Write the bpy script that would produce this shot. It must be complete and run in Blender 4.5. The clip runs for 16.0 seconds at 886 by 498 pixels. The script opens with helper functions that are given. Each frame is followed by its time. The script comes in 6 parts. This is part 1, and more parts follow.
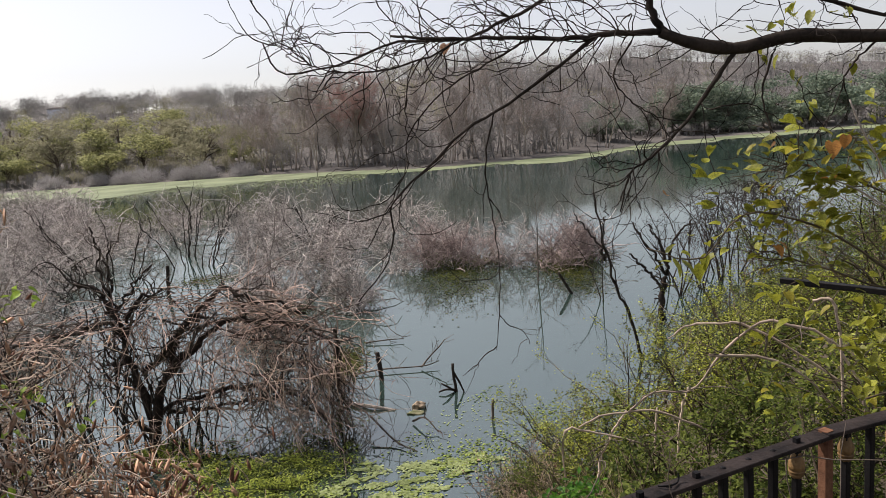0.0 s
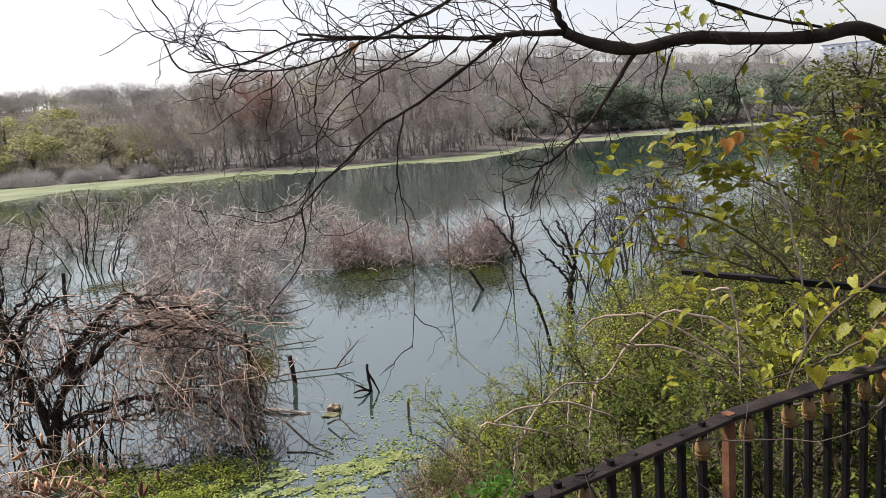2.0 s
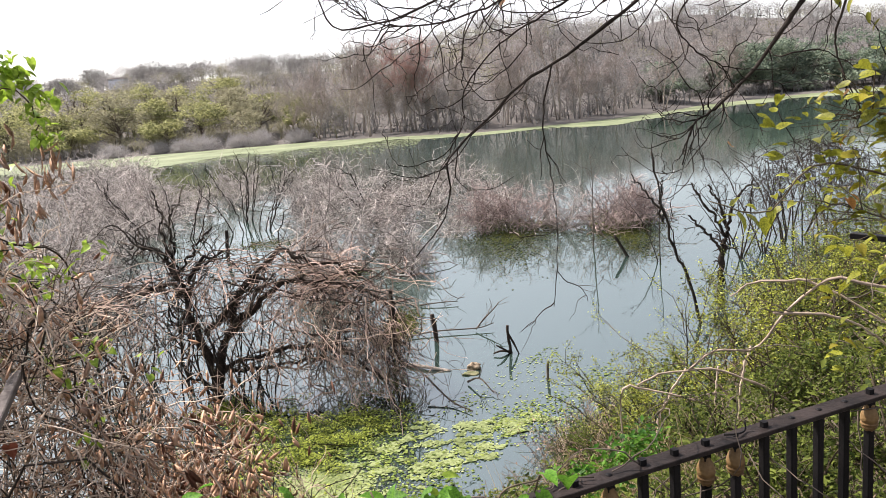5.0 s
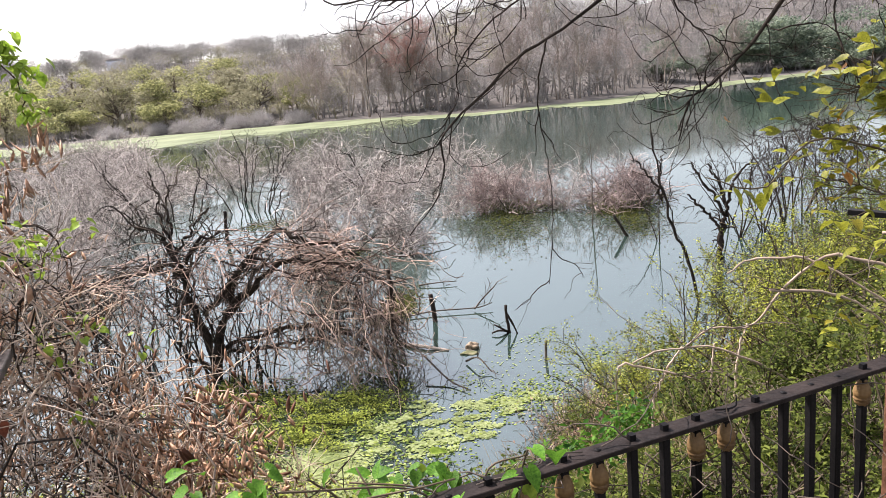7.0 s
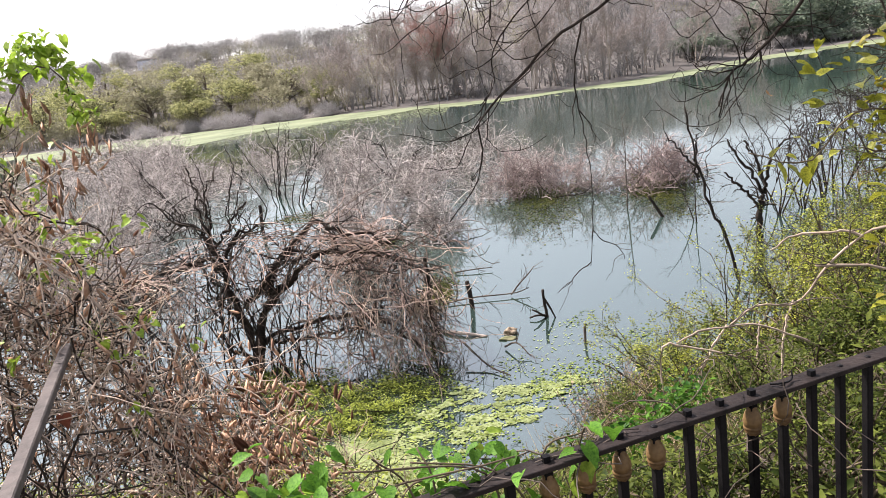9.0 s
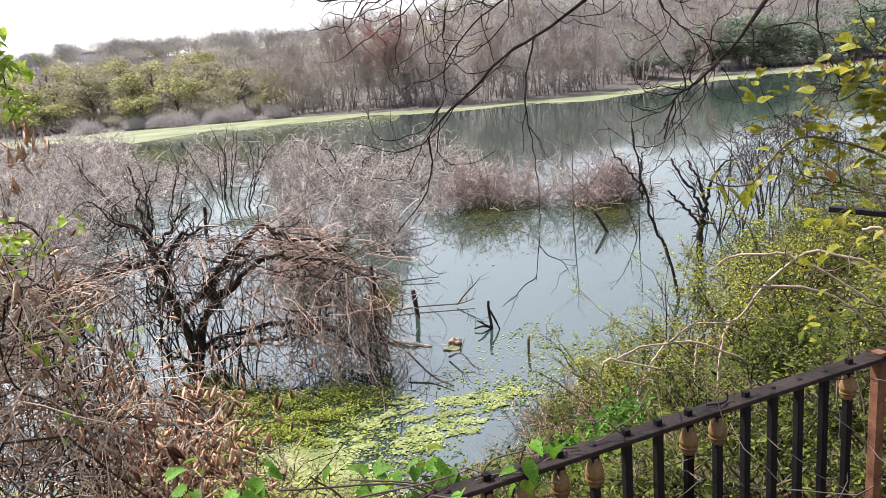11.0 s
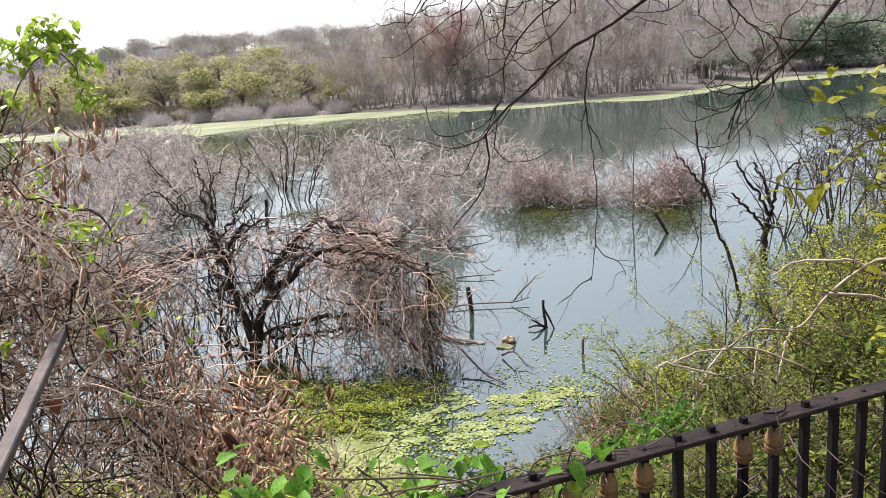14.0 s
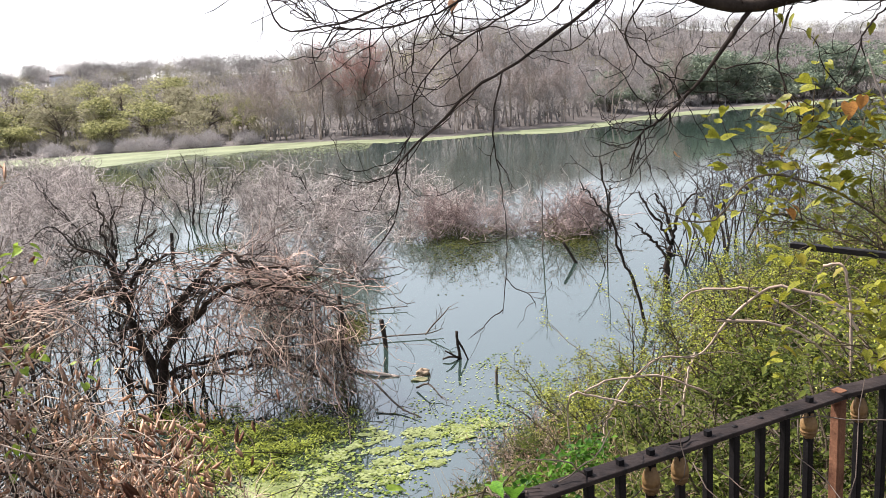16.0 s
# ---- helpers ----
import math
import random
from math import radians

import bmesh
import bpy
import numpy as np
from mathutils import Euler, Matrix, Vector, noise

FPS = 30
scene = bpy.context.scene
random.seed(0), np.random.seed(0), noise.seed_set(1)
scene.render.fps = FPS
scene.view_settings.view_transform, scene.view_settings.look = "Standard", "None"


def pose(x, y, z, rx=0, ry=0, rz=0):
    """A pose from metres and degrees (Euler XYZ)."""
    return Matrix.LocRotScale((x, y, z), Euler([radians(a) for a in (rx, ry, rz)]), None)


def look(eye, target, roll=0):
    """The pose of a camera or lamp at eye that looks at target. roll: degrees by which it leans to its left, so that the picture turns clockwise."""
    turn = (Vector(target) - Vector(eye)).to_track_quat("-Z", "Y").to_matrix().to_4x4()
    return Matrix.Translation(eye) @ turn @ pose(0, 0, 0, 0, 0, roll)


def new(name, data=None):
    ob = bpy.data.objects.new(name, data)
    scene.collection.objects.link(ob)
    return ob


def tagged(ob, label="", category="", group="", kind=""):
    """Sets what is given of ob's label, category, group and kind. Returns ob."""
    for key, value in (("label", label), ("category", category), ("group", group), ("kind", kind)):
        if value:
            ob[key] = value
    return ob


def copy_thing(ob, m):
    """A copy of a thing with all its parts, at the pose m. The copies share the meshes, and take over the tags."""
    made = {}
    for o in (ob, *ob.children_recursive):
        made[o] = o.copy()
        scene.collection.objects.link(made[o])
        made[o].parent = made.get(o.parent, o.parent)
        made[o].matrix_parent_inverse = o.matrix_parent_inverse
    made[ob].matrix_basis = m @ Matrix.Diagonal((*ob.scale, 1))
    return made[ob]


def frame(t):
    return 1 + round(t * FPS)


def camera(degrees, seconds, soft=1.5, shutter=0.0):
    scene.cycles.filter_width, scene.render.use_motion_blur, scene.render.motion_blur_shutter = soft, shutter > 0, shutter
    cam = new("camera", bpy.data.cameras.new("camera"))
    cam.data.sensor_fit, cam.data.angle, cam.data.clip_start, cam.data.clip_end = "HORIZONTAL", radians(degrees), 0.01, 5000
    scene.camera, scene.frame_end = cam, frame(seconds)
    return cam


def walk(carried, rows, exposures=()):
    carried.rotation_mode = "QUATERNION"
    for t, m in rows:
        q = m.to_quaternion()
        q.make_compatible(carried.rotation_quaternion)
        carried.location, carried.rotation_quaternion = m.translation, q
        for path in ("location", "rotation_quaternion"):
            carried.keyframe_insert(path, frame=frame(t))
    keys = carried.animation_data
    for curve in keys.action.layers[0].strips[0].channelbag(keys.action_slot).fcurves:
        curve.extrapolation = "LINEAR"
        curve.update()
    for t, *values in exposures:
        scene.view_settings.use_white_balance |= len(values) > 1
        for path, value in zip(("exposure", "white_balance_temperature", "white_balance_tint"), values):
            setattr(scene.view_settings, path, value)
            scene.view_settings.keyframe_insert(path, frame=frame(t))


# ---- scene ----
# The camera and its walk: a person standing at a railing and turning about, eye 3.5 m over the lake.
cam = camera(60.07, 16.0, soft=0.4)
walk(cam, [
    (0, look((0.019, -0.014, 3.543), (0.297, 9.857, 1.968), -4.18)),
    (0.5, look((0.018, -0.007, 3.532), (0.652, 9.800, 1.683), -3.16)),
    (1, look((0.008, -0.004, 3.538), (1.454, 9.720, 1.708), -3.64)),
    (1.5, look((0.010, -0.004, 3.543), (1.538, 9.745, 1.921), -4.31)),
    (2, look((0.007, -0.011, 3.544), (1.435, 9.744, 1.872), -4.37)),
    (2.5, look((0.003, -0.015, 3.548), (1.386, 9.775, 2.047), -3.82)),
    (3, look((0.010, -0.010, 3.539), (1.553, 9.753, 2.025), -3.33)),
    (3.5, look((-0.005, -0.035, 3.540), (1.103, 9.785, 2.014), -3.26)),
    (4, look((-0.025, -0.049, 3.533), (0.004, 9.810, 1.858), -4.23)),
    (4.5, look((-0.012, -0.022, 3.517), (-0.338, 9.797, 1.652), -3.80)),
    (4.7, look((-0.008, -0.015, 3.505), (-0.375, 9.791, 1.581), -4.73)),
    (6.8, look((0.022, 0.019, 3.474), (-0.636, 9.787, 1.438), -5.38)),
    (7, look((0.024, 0.015, 3.471), (-0.447, 9.758, 1.269), -5.35)),
    (7.5, look((0.022, 0.032, 3.463), (-0.592, 9.673, 0.881), -7.18)),
    (8, look((-0.013, 0.018, 3.460), (-1.286, 9.555, 0.733), -7.51)),
    (8.5, look((-0.017, -0.003, 3.460), (-1.424, 9.421, 0.425), -10.07)),
    (9, look((-0.017, -0.007, 3.469), (-0.923, 9.681, 1.160), -7.70)),
    (9.5, look((-0.020, -0.001, 3.469), (-0.657, 9.723, 1.224), -5.53)),
    (9.7, look((-0.022, 0.001, 3.473), (-0.418, 9.718, 1.144), -5.47)),
    (11.8, look((-0.011, 0.003, 3.488), (-0.176, 9.770, 1.348), -5.19)),
    (12, look((-0.011, 0.003, 3.491), (-0.157, 9.786, 1.423), -5.25)),
    (12.5, look((-0.002, -0.003, 3.497), (-0.046, 9.840, 1.736), -3.47)),
    (13, look((0.012, 0.009, 3.485), (0.236, 9.835, 1.642), -3.49)),
    (13.5, look((0.005, 0.014, 3.488), (-0.312, 9.806, 1.483), -4.29)),
    (14, look((-0.005, 0.007, 3.478), (-0.954, 9.703, 1.222), -4.52)),
    (14.5, look((0.002, 0.013, 3.482), (-0.871, 9.702, 1.165), -6.35)),
    (15, look((-0.001, 0.013, 3.483), (-0.810, 9.719, 1.216), -5.34)),
    (15.5, look((0.009, 0.029, 3.493), (0.078, 9.796, 1.350), -4.63)),
    (16, look((0.005, 0.024, 3.494), (0.205, 9.830, 1.546), -3.90)),
], exposures=((0.0, 0.32, 6600, 16), (0.5, 0.70, 6600, 16), (1.0, 1.03, 6600, 16), (1.5, 0.86, 6600, 16), (2.0, 0.60, 6600, 16), (3.0, 0.48, 6600, 16), (3.5, 0.45, 6600, 16), (4.0, 0.61, 6600, 16), (4.5, 0.98, 6600, 16), (7.0, 1.18, 6500, 18), (12.2, 1.16, 6500, 18), (13.0, 1.02, 6500, 18), (14.0, 1.14, 6500, 18), (16.0, 1.16, 6500, 18)))

# ---- world, sun ----
SUN_EL, SUN_AZ = radians(52), radians(-62)      # azimuth from +y towards +x
world = bpy.data.worlds.new("hazy_sky")
scene.world = world
world.use_nodes = True
wn, wl = world.node_tree.nodes, world.node_tree.links
wn.clear()
sky = wn.new("ShaderNodeTexSky")
sky.sky_type, sky.sun_disc = "NISHITA", False
sky.sun_elevation, sky.sun_rotation = SUN_EL, SUN_AZ
sky.air_density, sky.dust_density, sky.ozone_density = 1.0, 1.5, 1.0
hsv = wn.new("ShaderNodeHueSaturation")
hsv.inputs["Saturation"].default_value = 0.38
bg = wn.new("ShaderNodeBackground")
bg.inputs["Strength"].default_value = 0.122
wo = wn.new("ShaderNodeOutputWorld")
wl.new(sky.outputs[0], hsv.inputs["Color"])
wl.new(hsv.outputs[0], bg.inputs["Color"])
wl.new(bg.outputs[0], wo.inputs["Surface"])
sun_data = bpy.data.lights.new("sun", "SUN")
sun_data.energy, sun_data.angle, sun_data.color = 4.6, radians(1.0), (1.0, 0.95, 0.88)
sun = new("sun", sun_data)
sun_dir = Vector((math.sin(SUN_AZ) * math.cos(SUN_EL), math.cos(SUN_AZ) * math.cos(SUN_EL), math.sin(SUN_EL)))
sun.matrix_world = look(sun_dir * 50, (0, 0, 0))


# ---- materials ----
def material(name, dark, light, scale=6.0, rough=0.8, metal=0.0, bump=0.25, fine=60.0, island=0.25, through_light=0.0, coords="Object", rand=0.0, spec=0.3):
    """Two colours mixed by broad and fine noise, varied from piece to piece, with fine relief."""
    m = bpy.data.materials.new(name)
    m.use_nodes = True
    n, l = m.node_tree.nodes, m.node_tree.links
    n.clear()
    out = n.new("ShaderNodeOutputMaterial")
    b = n.new("ShaderNodeBsdfPrincipled")
    tc = n.new("ShaderNodeTexCoord")
    big, small = n.new("ShaderNodeTexNoise"), n.new("ShaderNodeTexNoise")
    big.inputs["Scale"].default_value, big.inputs["Detail"].default_value = scale, 4
    small.inputs["Scale"].default_value, small.inputs["Detail"].default_value = fine, 3
    for t in (big, small):
        l.new(tc.outputs[coords], t.inputs["Vector"])
    add = n.new("ShaderNodeMath")
    add.operation = "MULTIPLY_ADD"
    add.inputs[1].default_value = 0.35
    l.new(small.outputs["Fac"], add.inputs[0])
    ramp = n.new("ShaderNodeMapRange")
    ramp.inputs["From Min"].default_value, ramp.inputs["From Max"].default_value = 0.42, 0.92
    l.new(big.outputs["Fac"], add.inputs[2])
    if island:
        geo = n.new("ShaderNodeNewGeometry")
        isl = n.new("ShaderNodeMath")
        isl.operation = "MULTIPLY_ADD"
        isl.inputs[1].default_value = island
        l.new(geo.outputs["Random Per Island"], isl.inputs[0])
        l.new(add.outputs[0], isl.inputs[2])
        sh = n.new("ShaderNodeMath")
        sh.operation = "SUBTRACT"
        sh.inputs[1].default_value = island / 2
        l.new(isl.outputs[0], sh.inputs[0])
        l.new(sh.outputs[0], ramp.inputs["Value"])
    else:
        l.new(add.outputs[0], ramp.inputs["Value"])
    mix = n.new("ShaderNodeMix")
    mix.data_type = "RGBA"
    mix.inputs["A"].default_value, mix.inputs["B"].default_value = (*dark, 1), (*light, 1)
    l.new(ramp.outputs["Result"], mix.inputs["Factor"])
    colour = mix.outputs["Result"]
    if rand:
        info, hs, mr = n.new("ShaderNodeObjectInfo"), n.new("ShaderNodeHueSaturation"), n.new("ShaderNodeMapRange")
        mr.inputs["To Min"].default_value, mr.inputs["To Max"].default_value = 1 - rand, 1 + rand
        l.new(info.outputs["Random"], mr.inputs["Value"])
        l.new(mr.outputs["Result"], hs.inputs["Value"])
        l.new(colour, hs.inputs["Color"])
        colour = hs.outputs["Color"]
    l.new(colour, b.inputs["Base Color"])
    b.inputs["Roughness"].default_value, b.inputs["Metallic"].default_value = rough, metal
    b.inputs["Specular IOR Level"].default_value = spec
    if bump:
        bm_ = n.new("ShaderNodeBump")
        bm_.inputs["Strength"].default_value, bm_.inputs["Distance"].default_value = bump, 0.01
        l.new(add.outputs[0], bm_.inputs["Height"])
        l.new(bm_.outputs[0], b.inputs["Normal"])
    if through_light:
        tr = n.new("ShaderNodeBsdfTranslucent")
        ms = n.new("ShaderNodeMixShader")
        ms.inputs[0].default_value = through_light
        l.new(colour, tr.inputs["Color"])
        l.new(b.outputs[0], ms.inputs[1])
        l.new(tr.outputs[0], ms.inputs[2])
        l.new(ms.outputs[0], out.inputs["Surface"])
    else:
        l.new(b.outputs[0], out.inputs["Surface"])
    return m


def water_material():
    m = bpy.data.materials.new("lake_water")
    m.use_nodes = True
    n, l = m.node_tree.nodes, m.node_tree.links
    b = n["Principled BSDF"]
    tc, a, c = n.new("ShaderNodeTexCoord"), n.new("ShaderNodeTexNoise"), n.new("ShaderNodeTexNoise")
    a.inputs["Scale"].default_value, a.inputs["Detail"].default_value = 0.12, 3
    c.inputs["Scale"].default_value, c.inputs["Detail"].default_value = 5.0, 2
    l.new(tc.outputs["Object"], a.inputs["Vector"])
    l.new(tc.outputs["Object"], c.inputs["Vector"])
    mix = n.new("ShaderNodeMix")
    mix.data_type = "RGBA"
    mix.inputs["A"].default_value, mix.inputs["B"].default_value = (0.020, 0.036, 0.030, 1), (0.034, 0.056, 0.048, 1)
    l.new(a.outputs["Fac"], mix.inputs["Factor"])
    l.new(mix.outputs["Result"], b.inputs["Base Color"])
    b.inputs["Roughness"].default_value, b.inputs["IOR"].default_value = 0.025, 3.5
    b.inputs["Specular Tint"].default_value = (0.93, 1.0, 0.975, 1)
    bp = n.new("ShaderNodeBump")
    bp.inputs["Strength"].default_value, bp.inputs["Distance"].default_value = 0.06, 0.02
    l.new(c.outputs["Fac"], bp.inputs["Height"])
    l.new(bp.outputs[0], b.inputs["Normal"])
    return m


M = dict(
    water=water_material(),
    ground=material("bank_soil", (0.035, 0.028, 0.020), (0.10, 0.08, 0.055), 0.5, 0.95, fine=20, island=0, bump=0.5),
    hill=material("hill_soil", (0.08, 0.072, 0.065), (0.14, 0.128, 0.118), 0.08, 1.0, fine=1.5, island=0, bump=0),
    algae=material("algae_mat", (0.10, 0.125, 0.06), (0.245, 0.275, 0.155), 0.25, 0.8, fine=4, island=0.2, bump=0),
    pad=material("water_fern", (0.045, 0.075, 0.012), (0.22, 0.27, 0.06), 0.9, 0.85, fine=30, island=0.5, bump=0.1, spec=0.12),
    pad_pale=material("pale_water_weed", (0.12, 0.15, 0.055), (0.29, 0.335, 0.15), 2.4, 0.85, fine=40, island=0.35, bump=0.1, spec=0.12),
    leaf_water=material("water_leaves", (0.022, 0.040, 0.004), (0.38, 0.44, 0.07), 3.0, 0.6, bump=0, fine=14, island=0.8, through_light=0.28, spec=0.15),
    bark=material("dark_bark", (0.010, 0.008, 0.007), (0.050, 0.040, 0.033), 7, 0.9, bump=0.8, fine=60, island=0.15, spec=0.08),
    deadwood=material("dead_wood", (0.035, 0.027, 0.021), (0.17, 0.14, 0.115), 5, 0.9, bump=0.6, fine=50, island=0.25, spec=0.08),
    greywood=material("grey_twigs", (0.16, 0.138, 0.125), (0.66, 0.595, 0.55), 1.2, 0.9, bump=0, fine=20, island=0.7, spec=0.08),
    vine=material("dry_vines", (0.05, 0.033, 0.027), (0.57, 0.415, 0.34), 1.5, 0.9, bump=0, fine=20, island=0.9, spec=0.08),
    redtwig=material("reddish_twigs", (0.14, 0.105, 0.097), (0.47, 0.375, 0.345), 0.8, 0.9, bump=0, fine=12, island=0.6, spec=0.08),
    redcrown=material("red_twig_haze", (0.32, 0.20, 0.18), (0.52, 0.35, 0.315), 0.5, 0.95, bump=0, fine=3, island=0.5, through_light=0.45, spec=0.05),
    drytwig=material("dry_brown_twigs", (0.035, 0.026, 0.020), (0.56, 0.44, 0.345), 1.5, 0.9, bump=0, fine=20, island=1.0, spec=0.08),
    pod=material("dry_pods", (0.10, 0.040, 0.022), (0.55, 0.34, 0.22), 4, 0.6, bump=0.3, fine=40, island=0.7, through_light=0.15, rand=0.35),
    leaf_lime=material("lime_leaves", (0.015, 0.023, 0.003), (0.335, 0.365, 0.040), 5.5, 0.5, bump=0, fine=18, island=0.65, through_light=0.3),
    leaf_heart=material("heart_leaves", (0.045, 0.065, 0.008), (0.36, 0.36, 0.042), 12, 0.42, bump=0.2, fine=60, island=0.5, through_light=0.42, rand=0.35),
    leaf_yellow=material("yellowing_leaves", (0.13, 0.14, 0.015), (0.42, 0.35, 0.04), 14, 0.45, bump=0.2, fine=60, island=0.4, through_light=0.4, rand=0.3),
    leaf_orange=material("orange_leaves", (0.17, 0.065, 0.02), (0.46, 0.22, 0.05), 14, 0.5, bump=0.2, fine=60, island=0.4, through_light=0.35, rand=0.3),
    leaf_rust=material("withered_leaf", (0.09, 0.022, 0.012), (0.22, 0.07, 0.04), 6, 0.6, bump=0.3, fine=40, island=0, through_light=0.15),
    bushstem=material("bush_stems", (0.022, 0.017, 0.012), (0.16, 0.125, 0.085), 4, 0.9, bump=0, fine=30, island=0.5, spec=0.08),
    leaf_fresh=material("fresh_leaves", (0.022, 0.085, 0.010), (0.125, 0.275, 0.028), 10, 0.5, bump=0.2, fine=60, island=0.5, through_light=0.36, rand=0.3, spec=0.15),
    leaf_vine=material("vine_leaves", (0.09, 0.18, 0.015), (0.34, 0.47, 0.06), 3, 0.4, bump=0.2, fine=30, island=0.5, through_light=0.4, rand=0.3),
    # deep green weed leaves; on bushes this colour also carries painted shade
    leaf_deep_and_shade=material("deep_green_and_shade_leaves", (0.022, 0.036, 0.007), (0.135, 0.165, 0.032), 2.5, 0.6, bump=0, fine=20, island=0.6, through_light=0.3, spec=0.08),
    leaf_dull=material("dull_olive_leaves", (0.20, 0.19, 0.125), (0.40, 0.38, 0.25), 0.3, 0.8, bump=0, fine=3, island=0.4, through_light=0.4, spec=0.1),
    # far dark green raised and blued: distance haze put into the colour
    leaf_dark_hazed=material("hazed_dark_leaves", (0.115, 0.155, 0.120), (0.28, 0.33, 0.235), 0.25, 0.8, bump=0, fine=2, island=0.5, through_light=0.3, spec=0.1),
    # olive made less saturated, for distance haze in the colour
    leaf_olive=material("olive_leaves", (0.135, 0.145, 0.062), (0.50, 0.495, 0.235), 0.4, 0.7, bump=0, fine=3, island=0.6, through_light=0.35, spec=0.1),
    # far crowns: distance haze painted in as paler, greyer, low-contrast colours
    wood_brown=material("bare_brown_hazed_crowns", (0.235, 0.222, 0.212), (0.43, 0.412, 0.398), 0.12, 0.95, bump=0, fine=1, island=0.35, through_light=0.45, spec=0.05),
    wood_grey=material("bare_grey_hazed_crowns", (0.265, 0.25, 0.243), (0.46, 0.44, 0.43), 0.12, 0.95, bump=0, fine=1, island=0.35, through_light=0.45, spec=0.05),
    shrub_grey=material("pale_grey_twigs", (0.34, 0.325, 0.32), (0.58, 0.555, 0.55), 0.5, 0.95, bump=0, fine=4, island=0.4, through_light=0.35, spec=0.05),
    # olive crowns paled by the same painted haze
    wood_olive=material("sparse_green_hazed_crowns", (0.19, 0.185, 0.11), (0.31, 0.295, 0.18), 0.12, 0.95, bump=0, fine=1, island=0.35, through_light=0.45, spec=0.05),
    wood_dusk=material("dusky_crowns", (0.15, 0.148, 0.14), (0.30, 0.292, 0.278), 0.12, 0.95, bump=0, fine=1, island=0.4, through_light=0.35, spec=0.05),
    bank_twig=material("bank_tree_twigs", (0.26, 0.22, 0.20), (0.54, 0.48, 0.45), 0.2, 0.95, bump=0, fine=2, island=0.6, through_light=0.3),
    paletrunk=material("pale_bark", (0.20, 0.165, 0.135), (0.46, 0.40, 0.35), 1.0, 0.9, bump=0.3, fine=8, island=0.3),
    iron=material("black_painted_iron", (0.004, 0.004, 0.005), (0.013, 0.012, 0.012), 9, 0.5, bump=0.35, fine=120, island=0.2, rand=0.2, spec=0.08),
    greybar=material("weathered_grey_iron", (0.045, 0.038, 0.035), (0.12, 0.10, 0.09), 18, 0.6, bump=0.4, fine=90, island=0, spec=0.2),
    railtop=material("worn_iron_rail", (0.007, 0.006, 0.006), (0.038, 0.029, 0.026), 14, 0.6, bump=0.5, fine=90, island=0, spec=0.12),
    rust=material("rusted_post", (0.050, 0.022, 0.014), (0.19, 0.095, 0.055), 16, 0.85, bump=0.6, fine=120, island=0, spec=0.1),
    clay=material("ochre_knob", (0.07, 0.037, 0.013), (0.25, 0.155, 0.062), 14, 0.6, bump=0.4, fine=120, island=0.2, rand=0.2),
    leaf_moss=material("mossy_leaves", (0.03, 0.04, 0.008), (0.13, 0.14, 0.03), 1.5, 0.8, bump=0, fine=12, island=0.6, through_light=0.2),
    weed_and_reflection=material("olive_weed", (0.016, 0.019, 0.004), (0.065, 0.068, 0.014), 1.2, 0.9, fine=20, island=0.6, bump=0, spec=0.05),
    straw=material("dry_grass", (0.22, 0.16, 0.09), (0.50, 0.40, 0.25), 2, 0.85, bump=0, fine=20, island=0.6, through_light=0.2),
    grass=material("bank_grass", (0.10, 0.15, 0.03), (0.28, 0.36, 0.09), 1.5, 0.7, bump=0, fine=12, island=0.6, through_light=0.3),
    moss=material("mossy_stone", (0.07, 0.09, 0.03), (0.24, 0.22, 0.13), 9, 0.9, bump=0.8, fine=60, island=0),
    tan=material("tan_stone", (0.10, 0.07, 0.045), (0.44, 0.35, 0.25), 22, 0.9, bump=0.8, fine=90, island=0),
    # plaster and panes paled and blued: distance haze put into their colour
    plaster=material("weathered_hazed_plaster", (0.72, 0.77, 0.86), (0.84, 0.88, 0.94), 0.5, 0.9, bump=0, fine=6, island=0),
    pane=material("hazed_window", (0.46, 0.50, 0.56), (0.56, 0.60, 0.66), 1, 0.2, bump=0, fine=6, island=0.3),
)


# ---- building tools ----
class Geo:
    """Collects vertices and faces, to become one mesh."""

    def __init__(self):
        self.v, self.f, self.n = [], [], 0

    def add(self, v, f):
        v, f = np.asarray(v, float).reshape(-1, 3), np.asarray(f, np.int64)
        self.v.append(v)
        self.f.append(f + self.n)
        self.n += len(v)
        return self

    def mesh(self, name, origin=(0, 0, 0), smooth=True):
        me = bpy.data.meshes.new(name)
        v = np.concatenate(self.v) - np.asarray(origin, float)
        loops = np.concatenate([f.ravel() for f in self.f])
        sizes = np.concatenate([np.full(len(f), f.shape[1]) for f in self.f])
        me.vertices.add(len(v))
        me.vertices.foreach_set("co", v.ravel())
        me.loops.add(len(loops))
        me.loops.foreach_set("vertex_index", loops.astype(np.int32))
        me.polygons.add(len(sizes))
        me.polygons.foreach_set("loop_start", np.r_[0, np.cumsum(sizes)[:-1]].astype(np.int32))
        me.polygons.foreach_set("use_smooth", np.full(len(sizes), smooth))
        me.update(calc_edges=True)
        return me


def unit(a):
    return a / np.maximum(np.linalg.norm(a, axis=-1, keepdims=True), 1e-9)


